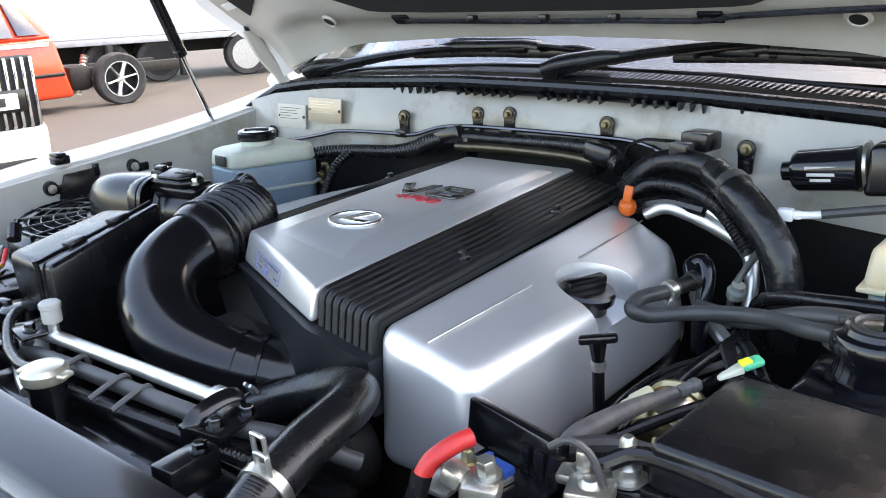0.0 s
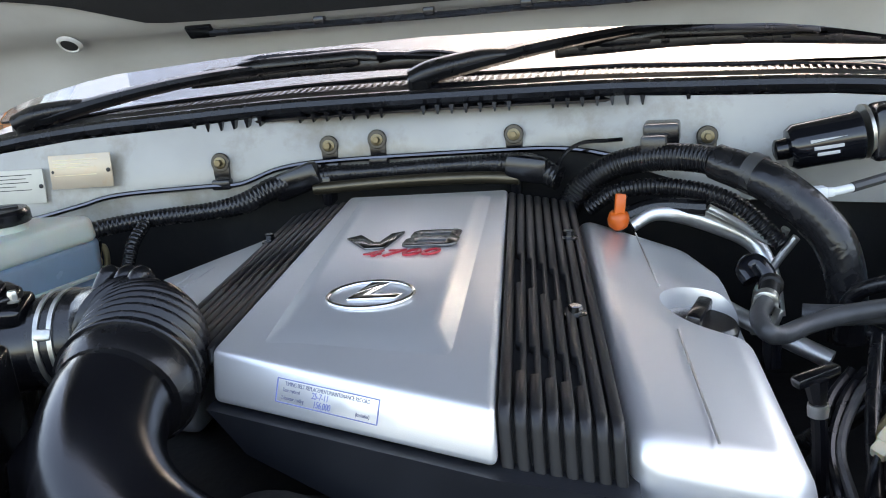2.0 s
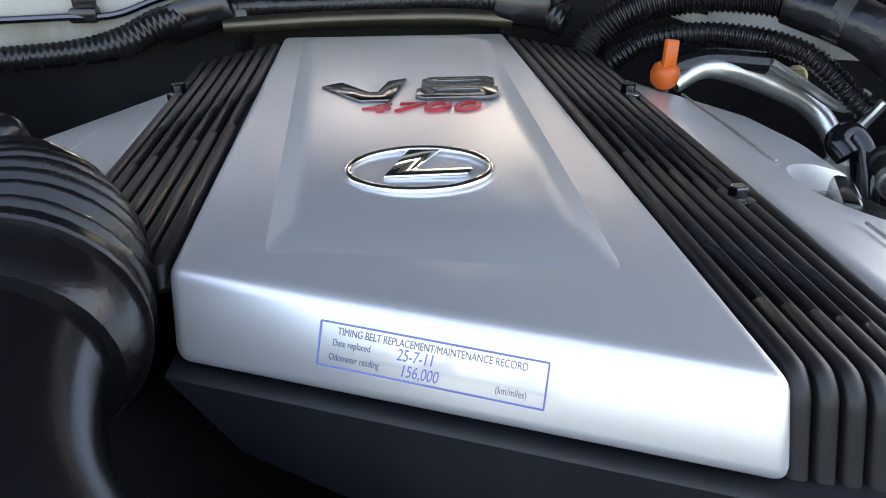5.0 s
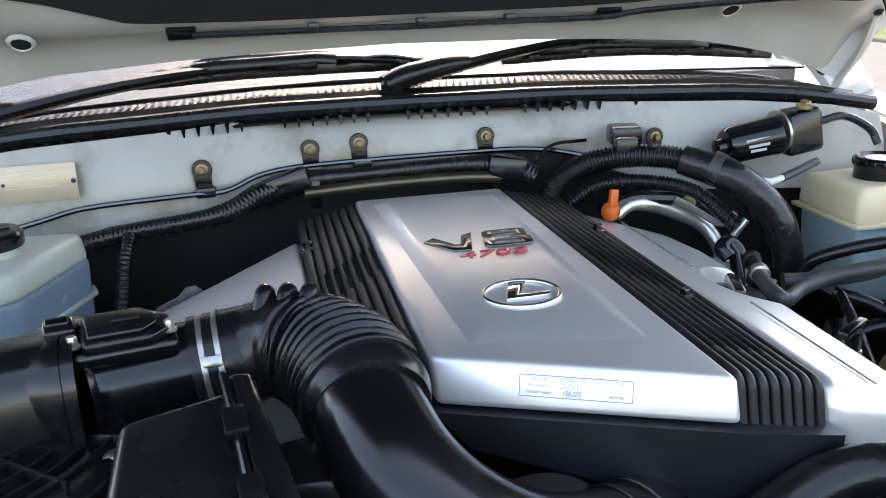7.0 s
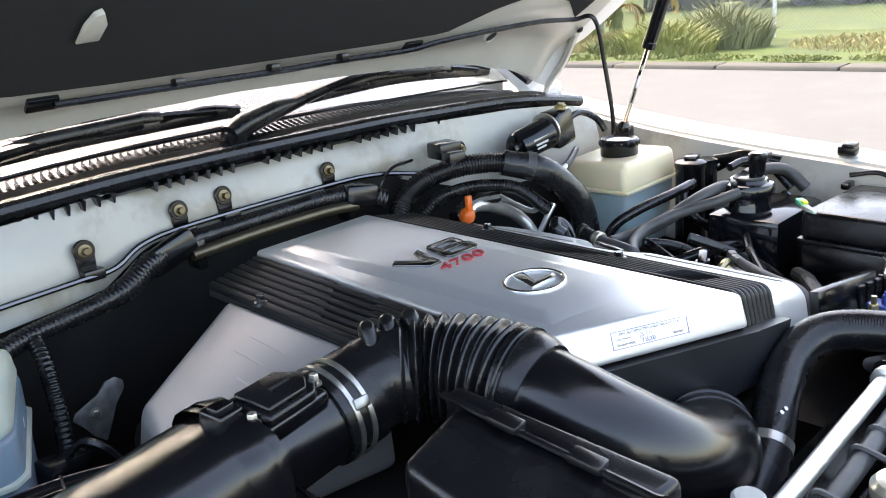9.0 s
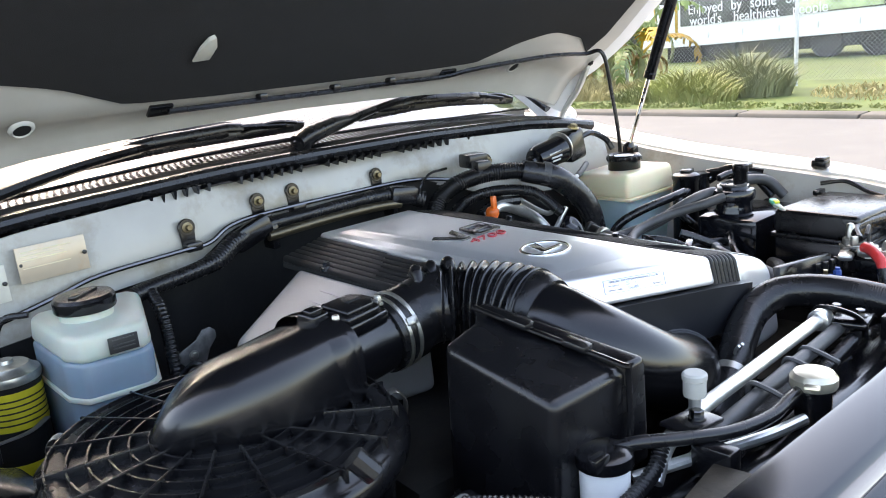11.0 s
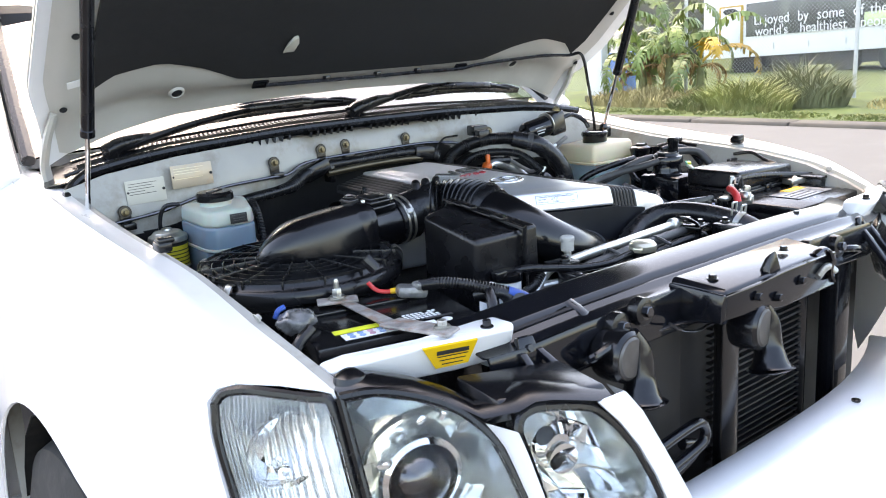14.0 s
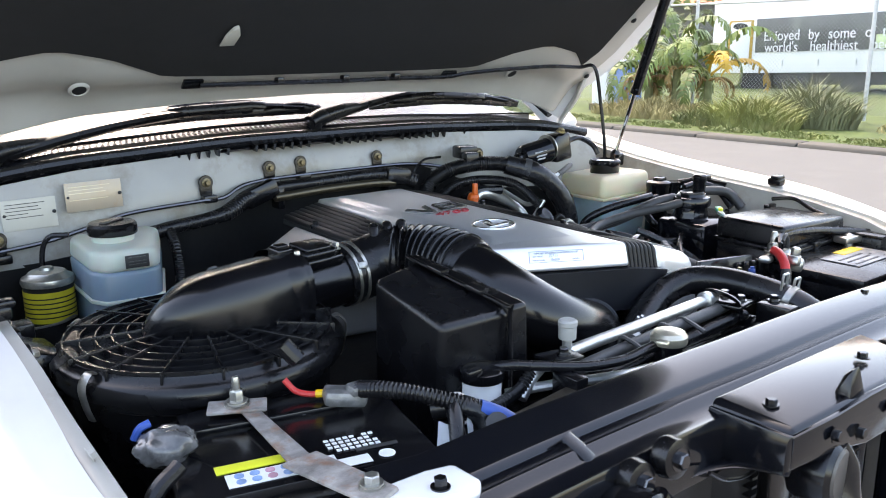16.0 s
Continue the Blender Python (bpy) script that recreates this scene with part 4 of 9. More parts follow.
# ---- air intake ----
intake = thing("intake_duct", (-0.2, 0.7, 1.06), "black moulded air intake duct with bellows", "intake duct")
part("duct", tube([(-0.494, 0.758, 1.128), (-0.496, 0.752, 1.150), (-0.482, 0.738, 1.170), (-0.445, 0.730, 1.178), (-0.40, 0.736, 1.180), (-0.372, 0.742, 1.180)], [0.054, 0.053, 0.053, 0.053, 0.054, 0.054], 40, 8, flat=(1.03, 1.0), square=3.2), M_BLACK, intake, "glossy black duct", smooth=60)
for x0 in (-0.374, -0.364):
    part("duct_flange", tube([(x0 - 0.004, 0.741 + (x0 + 0.374) * 0.2, 1.180), (x0 - 0.003, 0.741 + (x0 + 0.374) * 0.2, 1.180), (x0 + 0.003, 0.742 + (x0 + 0.374) * 0.2, 1.180), (x0 + 0.004, 0.742 + (x0 + 0.374) * 0.2, 1.180)], [0.055, 0.0575, 0.0575, 0.055], 40, 2, flat=(1.03, 1.0), square=3.6), M_BLACK, intake)
part("sensor_body", tube([(-0.364, 0.745, 1.180), (-0.350, 0.750, 1.180), (-0.30, 0.760, 1.180), (-0.258, 0.764, 1.182)], [0.050, 0.041, 0.041, 0.041], 32, 5), M_BLACK, intake, "black air flow sensor body")
SM = pose(-0.322, 0.742, 1.2245, 8, 2, 14)


def sensor_piece(poly, z0, z1, bev):
    b = prism(poly, z0, z1, bev, 3)
    b.transform(SM)
    return b


part("sensor_boss", sensor_piece([(-0.045, -0.022), (0.040, -0.022), (0.040, 0.022), (-0.045, 0.022)], -0.016, 0.003, 0.006), M_BLACK, intake)
part("sensor_cap", sensor_piece([(-0.034, -0.024), (0.018, -0.024), (0.036, -0.010), (0.036, 0.008), (0.020, 0.022), (-0.034, 0.022)], 0.002, 0.013, 0.004), M_BLACKSAT, intake, "matt black sensor head")
part("sensor_lid", sensor_piece([(-0.030, -0.019), (0.012, -0.019), (0.024, -0.008), (0.024, 0.006), (0.014, 0.018), (-0.030, 0.018)], 0.013, 0.0175, 0.003), M_BLACKSAT, intake)
part("sensor_slot", sensor_piece([(-0.010, -0.002), (0.012, -0.002), (0.012, 0.001), (-0.010, 0.001)], 0.0165, 0.0182, 0.0003), M_DARK, intake)
part("sensor_plug", sensor_piece([(-0.060, 0.000), (-0.036, 0.000), (-0.036, 0.024), (-0.060, 0.024)], 0.000, 0.016, 0.003), M_BLACK, intake)
part("plug_latch", sensor_piece([(-0.058, 0.006), (-0.040, 0.006), (-0.040, 0.018), (-0.058, 0.018)], 0.015, 0.020, 0.002), M_BLACK, intake)
for q in ((0.033, -0.010), (-0.040, -0.012)):
    o = SM @ V(*q, 0.006)
    part("sensor_screw", bolt_bm(o, (0, 0, 1), 0.0042, 0.007), M_STEEL, intake)
part("sleeve", tube([(-0.272, 0.763, 1.181), (-0.228, 0.764, 1.186)], 0.0445, 28, 3), M_RUBBER, intake, "rubber sleeve")
for x in (-0.262, -0.249):
    part("hose_clamp", lathe([(0.0445, -0.0025), (0.0462, -0.0022), (0.0462, 0.0022), (0.0445, 0.0025)], (x, 0.7635, 1.182 + (x + 0.262) * 0.11), (1, 0.03, 0.11), 32), M_STEEL, intake, "steel band clamp")
part("clamp_screw", box((-0.2555, 0.7235, 1.203), (0.016, 0.006, 0.010), 0.002, Euler((radians(-25), 0, 0)).to_matrix().to_4x4()), M_STEEL, intake)
part("corner_piece", tube([(-0.236, 0.764, 1.185), (-0.218, 0.761, 1.191), (-0.200, 0.754, 1.196), (-0.184, 0.742, 1.199)], [0.043, 0.042, 0.043, 0.045], 30, 6), M_RUBBER, intake, "smooth black rubber corner", smooth=70)
bl = [V(-0.190, 0.745, 1.199), V(-0.170, 0.726, 1.198), V(-0.155, 0.700, 1.197), V(-0.146, 0.672, 1.195), V(-0.141, 0.645, 1.192)]
part("bellows", tube(bl, [0.047, 0.0505, 0.0525, 0.0535, 0.053], 36, 10, rib=(0.0122, 0.0085)), M_RUBBER, intake, "ribbed black rubber bellows", smooth=80)
part("bellows_cuff", tube([(-0.1425, 0.654, 1.193), (-0.140, 0.640, 1.192), (-0.139, 0.628, 1.1895)], [0.0515, 0.050, 0.0455], 32, 4), M_RUBBER, intake, smooth=60)
for c, d in (((-0.209, 0.764, 1.236), (0.9, 0.2, -0.1)), ((-0.190, 0.759, 1.237), (0.8, -0.35, 0.0)), ((-0.172, 0.748, 1.239), (0.7, -0.6, 0.0))):
    part("fold", tube([Vector(c) + V(0.2, 0.5, -0.75) * 0.022, Vector(c) + V(0, 0, 0.006), Vector(c) + V(-0.3, -0.6, -0.35) * 0.030], [0.005, 0.0085, 0.005], 12, 6), M_RUBBER, intake, smooth=80)
part("elbow", tube([(-0.141, 0.652, 1.193), (-0.139, 0.61, 1.186), (-0.124, 0.566, 1.166), (-0.092, 0.54, 1.14), (-0.045, 0.533, 1.115), (0.01, 0.55, 1.096), (0.055, 0.58, 1.083), (0.09, 0.63, 1.078)], [0.043, 0.043, 0.044, 0.045, 0.045, 0.044, 0.042, 0.040], 30, 8), M_BLACK, intake, "glossy black plastic elbow", smooth=60)
for p, d in (((0.025, 0.559, 1.092), (0.85, 0.5, -0.2)), ((0.045, 0.573, 1.086), (0.8, 0.58, -0.2))):
    part("hose_clamp", lathe([(0.0425, -0.003), (0.0445, -0.002), (0.0445, 0.002), (0.0425, 0.003)], p, d, 28), M_BLACK, intake)
RT = [V(-0.315, 0.474, 1.193), V(-0.190, 0.472, 1.193), V(-0.224, 0.634, 1.226), V(-0.313, 0.612, 1.219)]
part("resonator", hexa([V(p.x * 0.97 - 0.006, p.y + 0.012, 1.01) for p in RT], RT, 0.010, 4), M_BLACKSAT, intake, "black moulded resonator box", smooth=60)
part("resonator_lid", hexa([V(-0.216, 0.468, 1.09), V(-0.186, 0.466, 1.09), V(-0.221, 0.642, 1.12), V(-0.240, 0.643, 1.12)], [V(-0.216, 0.469, 1.1975), V(-0.188, 0.467, 1.1985), V(-0.222, 0.640, 1.2315), V(-0.241, 0.641, 1.2315)], 0.006, 3), M_BLACKSAT, intake)
part("lid_bead", tube([(-0.218, 0.4665, 1.07), (-0.218, 0.4665, 1.19), (-0.220, 0.471, 1.1985), (-0.231, 0.56, 1.2145), (-0.243, 0.638, 1.231)], 0.003, 8, 4), M_BLACKSAT, intake)
for k in (0.30, 0.68):
    o = V(-0.218, 0.468, 1.2005).lerp(V(-0.242, 0.638, 1.233), k)
    part("lid_clip", box(o, (0.016, 0.026, 0.007), 0.002, Euler((radians(11), 0, radians(8))).to_matrix().to_4x4()), M_BLACKSAT, intake)
part("resonator_web", hexa([(-0.215, 0.58, 1.07), (-0.13, 0.575, 1.07), (-0.13, 0.66, 1.09), (-0.22, 0.63, 1.09)], [(-0.205, 0.585, 1.165), (-0.14, 0.58, 1.165), (-0.14, 0.65, 1.175), (-0.21, 0.63, 1.175)], 0.004), M_BLACK, intake)

# ---- air cleaner ----
cleaner = thing("air_cleaner", (-0.515, 0.69, 0.985), "round black air cleaner with ribbed lid", "air cleaner")
AC = V(-0.487, 0.734, 0)
part("bowl", lathe([(0.11, 0.985), (0.140, 1.0), (0.150, 1.02), (0.156, 1.115), (0.165, 1.120), (0.166, 1.136)], AC, (0, 0, 1), 64), M_BLACKSAT, cleaner)
part("lid", lathe([(0.166, 1.128), (0.172, 1.130), (0.1735, 1.136), (0.1735, 1.147), (0.168, 1.152), (0.163, 1.154), (0.160, 1.161), (0.150, 1.163), (0.142, 1.158), (0.10, 1.160), (0.05, 1.163), (0.0, 1.164)], AC, (0, 0, 1), 80), M_BLACKSAT, cleaner, "ribbed black lid", smooth=50)
for r, z in ((0.158, 1.160), (0.140, 1.159), (0.122, 1.160), (0.104, 1.161), (0.086, 1.162), (0.068, 1.163)):
    part("ring_rib", lathe([(r - 0.0013, -0.004), (r - 0.0009, 0.0055), (r + 0.0009, 0.0055), (r + 0.0013, -0.004)], AC + V(0, 0, z), (0, 0, 1), 64), M_BLACKSAT, cleaner)
for i in range(16):
    a = 2 * math.pi * i / 16 + 0.13
    d = V(math.cos(a), math.sin(a), 0)
    o, e = AC + d * 0.056, AC + d * 0.164
    w = d.cross(V(0, 0, 1)) * 0.0014
    part("spoke_rib", hexa([o - w + V(0, 0, 1.158), o + w + V(0, 0, 1.158), e + w + V(0, 0, 1.150), e - w + V(0, 0, 1.150)], [o - w + V(0, 0, 1.1695), o + w + V(0, 0, 1.1695), e + w + V(0, 0, 1.1655), e - w + V(0, 0, 1.1655)], 0.0006), M_BLACKSAT, cleaner)
for a in (3.55, 5.9, 0.35, 2.3):
    d = V(math.cos(a), math.sin(a), 0)
    part("spring_clip", tube([AC + d * 0.162 + V(0, 0, 1.160), AC + d * 0.170 + V(0, 0, 1.161), AC + d * 0.179 + V(0, 0, 1.148), AC + d * 0.176 + V(0, 0, 1.126), AC + d * 0.170 + V(0, 0, 1.108)], 0.0065, 8, 5, flat=(1.0, 0.25)), M_STEEL, cleaner, "spring steel clip")
for k in range(5):
    a = 4.20 + 0.07 * k
    part("moulded_mark", box(AC + V(0.1545 * math.cos(a), 0.1545 * math.sin(a), 1.100), (0.009, 0.003, 0.010), 0.0008, Euler((0, 0, a + math.pi / 2)).to_matrix().to_4x4()), M_BLACK, cleaner)


def rot(x=0, y=0, z=0):
    return Euler((radians(x), radians(y), radians(z))).to_matrix().to_4x4()


# ---- firewall fittings ----
M_DULLBRASS = mat("dull_yellow_zinc", (0.16, 0.13, 0.08), 0.35, metal=0.9, vary=0.3, scale=60)
M_FAINT = mat("faint_print", (0.42, 0.42, 0.42), 0.5, vary=0.1)
for i, (x, y, z) in enumerate(((-0.278, 1.187, 1.263), (-0.136, 1.222, 1.272), (-0.069, 1.222, 1.276), (0.113, 1.227, 1.271), (0.351, 1.180, 1.261), (-0.622, 1.162, 1.214), (0.553, 1.165, 1.268))):
    bk = thing("pipe_bracket", (x, y, z - 0.03), "black steel bracket bolted to the firewall", "bracket", "firewall brackets")
    tab = lathe([(0.0125, -0.002), (0.0130, 0.0), (0.0130, 0.003), (0.0120, 0.004)], (x, y + 0.002, z), (0, -1, 0.1), 22)
    part("plate", add(tab, hexa([(x - 0.010, y + 0.004, z - 0.034), (x + 0.010, y + 0.004, z - 0.034), (x + 0.010, y - 0.003, z - 0.034), (x - 0.010, y - 0.003, z - 0.034)], [(x - 0.012, y + 0.004, z), (x + 0.012, y + 0.004, z), (x + 0.012, y - 0.0015, z), (x - 0.012, y - 0.0015, z)], 0.002)), M_BLACK, bk)
    part("bolt", add(bolt_bm((x, y - 0.003, z), (0, -1, 0.1), 0.0050, 0.006), lathe([(0.0080, 0), (0.0082, 0.001), (0.006, 0.0018)], (x, y - 0.0025, z), (0, -1, 0.1), 18)), M_DULLBRASS, bk, "dull yellow bolt")
    if i in (0, 1, 2, 5):
        part("clip", box((x + 0.002, y - 0.008, z - 0.028), (0.026, 0.016, 0.014), 0.003), M_BLACK, bk)

pipe = thing("brake_pipe", (-0.2, 1.19, 1.21), "thin dark steel pipe along the firewall", "pipe")
part("tube", tube([(-0.72, 1.14, 1.185), (-0.66, 1.15, 1.196), (-0.56, 1.158, 1.203), (-0.48, 1.162, 1.218), (-0.42, 1.166, 1.23), (-0.30, 1.172, 1.234), (-0.25, 1.18, 1.234), (-0.20, 1.20, 1.248), (-0.12, 1.208, 1.253), (0.10, 1.212, 1.253), (0.18, 1.20, 1.252), (0.235, 1.175, 1.245), (0.30, 1.15, 1.23)], 0.0036, 8, 6), M_DARKCHROME, pipe)
part("clip_wire", tube([(0.165, 1.18, 1.225), (0.178, 1.175, 1.25), (0.20, 1.178, 1.262), (0.23, 1.185, 1.262), (0.25, 1.188, 1.262)], 0.0026, 6, 6), M_RUBBER, pipe)
harness = thing("wiring_harness", (-0.1, 1.17, 1.18), "black taped wiring loom along the firewall", "wiring loom")
part("loom", tube([(-0.46, 1.085, 1.185), (-0.43, 1.11, 1.197), (-0.37, 1.14, 1.201), (-0.29, 1.158, 1.204), (-0.245, 1.168, 1.21), (-0.205, 1.182, 1.226), (-0.15, 1.192, 1.236), (-0.05, 1.195, 1.238), (0.06, 1.195, 1.24), (0.13, 1.188, 1.236), (0.17, 1.17, 1.22)], [0.012, 0.012, 0.012, 0.012, 0.015, 0.016, 0.013, 0.011, 0.012, 0.017, 0.016], 12, 8, rib=(0.006, 0.0012)), M_TAPE, harness)
part("branch", tube([(-0.37, 1.13, 1.198), (-0.374, 1.10, 1.18), (-0.378, 1.08, 1.15), (-0.385, 1.06, 1.10)], 0.009, 10, 6, rib=(0.006, 0.001)), M_TAPE, harness)
part("joint_cover", box((-0.175, 1.185, 1.232), (0.07, 0.024, 0.036), 0.008, rot(0, -18, 0)), M_BLACK, harness)
part("joint_cover", box((0.13, 1.178, 1.234), (0.055, 0.026, 0.034), 0.008, rot(0, 8, -10)), M_BLACK, harness)
part("plug", box((-0.435, 1.095, 1.175), (0.03, 0.024, 0.024), 0.003, rot(0, 10, 20)), M_BLACK, harness)
part("plug", box((-0.405, 1.02, 1.10), (0.05, 0.03, 0.03), 0.004, rot(0, 10, 20)), M_BLACK, harness)
part("plug", box((-0.395, 0.96, 1.09), (0.03, 0.03, 0.026), 0.003, rot(0, 0, 30)), M_LABEL, harness, "white connector plug")
part("plug", box((-0.378, 0.93, 1.10), (0.024, 0.018, 0.014), 0.003, rot(0, 0, 30)), M_RED, harness)
part("wire", tube([(-0.405, 1.02, 1.10), (-0.39, 1.0, 1.13), (-0.375, 0.985, 1.125), (-0.36, 0.975, 1.10)], 0.004, 6, 5), M_RUBBER, harness)
rail = thing("heat_pipe", (0, 1.18, 1.2), "long bronze-tinted steel pipe behind the engine", "pipe")
part("pipe", tube([(-0.15, 1.178, 1.222), (-0.05, 1.178, 1.226), (0.06, 1.178, 1.226), (0.12, 1.176, 1.222)], 0.008, 12, 4), mat("bronze_tinted_steel", (0.10, 0.085, 0.06), 0.35, 0.8, vary=0.2), rail)
part("stay", box((-0.135, 1.195, 1.218), (0.014, 0.03, 0.04), 0.003), M_BLACK, rail)
part("stay", box((0.115, 1.195, 1.218), (0.014, 0.03, 0.04), 0.003), M_BLACK, rail)
bracket = thing("lifting_eye", (-0.32, 1.12, 1.05), "pale zinc engine lifting bracket", "bracket")
EYE = [(-0.322, 1.058), (-0.312, 1.078), (-0.303, 1.098), (-0.291, 1.112), (-0.291, 1.122), (-0.299, 1.129), (-0.311, 1.128), (-0.322, 1.116), (-0.336, 1.110), (-0.350, 1.104), (-0.354, 1.096), (-0.344, 1.084), (-0.334, 1.068)]
part("plate", hexa([(x, 1.120, z) for x, z in EYE], [(x, 1.123, z) for x, z in EYE], 0.001), M_LEAD, bracket)
part("bolt", bolt_bm((-0.329, 1.120, 1.096), (0, -1, 0), 0.005, 0.004), M_STEEL, bracket)
hook = thing("hose_hook", (-0.448, 1.13, 1.12), "dark steel hook bracket with bolt", "bracket")
part("hook", tube([(-0.455, 1.135, 1.165), (-0.438, 1.135, 1.168), (-0.436, 1.135, 1.15), (-0.44, 1.132, 1.135), (-0.452, 1.132, 1.132), (-0.458, 1.135, 1.142)], 0.004, 8, 5), M_BRASSY, hook)
part("bolt", bolt_bm((-0.447, 1.128, 1.15), (0, -1, 0), 0.006, 0.006), M_BRASSY, hook)

for nm, (x0, x1, z0, z1), mt, lab in (("compliance_plate", (-0.611, -0.531, 1.224, 1.271), M_OLDLABEL, "white printed plate riveted to the firewall"), ("identity_plate", (-0.517, -0.428, 1.242, 1.288), M_CREAMLABEL, "aged cream metal plate riveted to the firewall")):
    y = 1.174
    pl = thing(nm, ((x0 + x1) / 2, y, z0), lab, "data plate")
    part("plate", box(((x0 + x1) / 2, y, (z0 + z1) / 2), (x1 - x0, 0.002, z1 - z0), 0.0005, rot(-6, 0, 2)), mt, pl)
    for k in range(7):
        w = (0.9, 0.75, 0.8, 0.5, 0.85, 0.7, 0.4)[k] * (x1 - x0) * 0.8
        part("printed_line", box((x0 + 0.006 + w / 2, y - 0.0012 + (k - 3) * -0.0004, z1 - 0.007 - k * 0.0052), (w, 0.0008, 0.0011), 0, rot(-6, 0, 2)), M_GREYRUBBER if mt is M_OLDLABEL else M_CREAM, pl)
    for x in (x0 + 0.004, x1 - 0.004):
        part("rivet", lathe([(0.003, 0), (0.003, 0.0015), (0.001, 0.0025)], (x, y - 0.0005, (z0 + z1) / 2), (0, -1, 0), 10), M_INK, pl)

# ---- washer bottle and filter can, on the car's right-hand wing ----
bottle = thing("washer_bottle", (-0.495, 1.02, 1.04), "translucent white washer bottle half full of blue fluid", "fluid bottle")
bp = [(-0.548, 0.968), (-0.536, 0.942), (-0.470, 0.934), (-0.455, 0.945), (-0.408, 1.07), (-0.415, 1.092), (-0.530, 1.10), (-0.543, 1.085)]
part("body", hexa([(x, y, 1.192) for x, y in bp], [(-0.495 + (x + 0.495) * 0.95, 1.02 + (y - 1.02) * 0.95, 1.223) for x, y in bp], 0.008, 3), M_BOTTLE, bottle, "milky plastic top", smooth=60)
part("fluid", hexa([(-0.495 + (x + 0.495) * 0.93, 1.02 + (y - 1.02) * 0.93, 1.04) for x, y in bp], [(x, y, 1.1935) for x, y in bp], 0.006, 2), M_LIQUID, bottle, "blue fluid showing through the plastic", smooth=60)
part("seam", hexa([(-0.495 + (x + 0.495) * 1.04, 1.02 + (y - 1.02) * 1.04, 1.148) for x, y in bp], [(-0.495 + (x + 0.495) * 1.04, 1.02 + (y - 1.02) * 1.04, 1.153) for x, y in bp], 0.001), M_BOTTLE, bottle)
part("neck", lathe([(0.030, 1.215), (0.030, 1.24), (0.028, 1.243)], (-0.495, 1.022, 0), (0, 0, 1), 24), M_BOTTLE, bottle)
cp = part("cap", lathe([(0.034, 1.232), (0.035, 1.234), (0.035, 1.245), (0.032, 1.249), (0.0, 1.250)], (-0.495, 1.022, 0), (0, 0, 1), 30), M_BLACK, bottle, "black screw cap")
part("cap_ridge", box((-0.495, 1.022, 1.2505), (0.045, 0.010, 0.004), 0.002, rot(0, 0, 35)), M_BLACK, cp)
lab = part("label", box((-0.492, 0.9335, 1.207), (0.032, 0.0025, 0.018), 0.0004, rot(-2, 0, -5)), M_INK, bottle, "small dark printed label")
for dz in (0.004, -0.002, -0.006):
    part("printed_line", box((-0.492, 0.9318, 1.209 + dz), (0.024, 0.001, 0.0014), 0, rot(0, 0, -5)), M_GREYRUBBER, lab)
part("hose", tube([(-0.54, 1.085, 1.225), (-0.565, 1.10, 1.222), (-0.575, 1.11, 1.19), (-0.575, 1.11, 1.12)], 0.004, 8, 5), M_RUBBER, bottle)
can = thing("filter_can", (-0.592, 1.055, 1.0), "steel filter can with a yellow label", "filter can")
CN = (-0.582, 1.06, 0)
part("body", lathe([(0.0345, 1.0), (0.0345, 1.164), (0.0355, 1.166)], CN, (0, 0, 1), 28), M_SHIELD, can)
part("lower_band", lathe([(0.0348, 1.02), (0.0348, 1.07)], CN, (0, 0, 1), 28), M_OLIVE, can)
part("wrap", lathe([(0.035, 1.112), (0.035, 1.157)], CN, (0, 0, 1), 28), M_OLIVE, can, "yellow wrap-round label")
for k in range(5):
    part("printed_line", lathe([(0.0352, 1.119 + 0.007 * k), (0.0352, 1.121 + 0.007 * k)], CN, (0, 0, 1), 28, False), M_SHIELD, can)
part("top", lathe([(0.0355, 1.164), (0.037, 1.168), (0.0355, 1.174), (0.029, 1.177), (0.025, 1.182), (0.010, 1.184), (0.009, 1.188), (0, 1.188)], CN, (0, 0, 1), 28), M_STEEL, can, "bright steel top")
part("strap", tube([(-0.66, 0.98, 1.12), (-0.63, 0.985, 1.122), (-0.59, 0.99, 1.122), (-0.56, 1.02, 1.12)], 0.0025, 8, 5, flat=(1.6, 0.5)), M_GREYRUBBER, can)
sbox = thing("relay_box", (-0.668, 0.80, 1.10), "flat black relay box on the inner wing", "relay box")
part("body", box((-0.662, 0.81, 1.135), (0.05, 0.09, 0.045), 0.008, rot(0, 20, 5)), M_BLACK, sbox)
part("plug", box((-0.655, 0.90, 1.15), (0.025, 0.03, 0.022), 0.003), M_BLACKSAT, sbox)
for y, z in ((0.94, 1.17), (0.72, 1.14)):
    hk = thing("wing_hook", (-0.688, y, z - 0.01), "small black bracket bolted to the inner wing", "bracket")
    part("plate", box((-0.688, y, z), (0.008, 0.04, 0.026), 0.003), M_BLACK, hk)
    part("bolt", bolt_bm((-0.684, y, z + 0.002), (1, 0, 0), 0.006, 0.006), M_BRASSY, hk)
for sd, y in ((-1, 0.75), (1, 0.722)):
    sx, z = wing_lip(sd, y)
    sx = sd * (sx + (0.015 if sd > 0 else -0.004))
    st = thing("bonnet_stop", (sx, y, 1.195), "black rubber bonnet stop on the wing", "rubber stop", "bonnet stops")
    part("block", box((sx, y, z + 0.014), (0.022, 0.030, 0.016), 0.004), M_RUBBER, st)
    part("pad", box((sx - sd * 0.003, y - 0.004, z + 0.024), (0.026, 0.020, 0.008), 0.003), M_RUBBER, st)

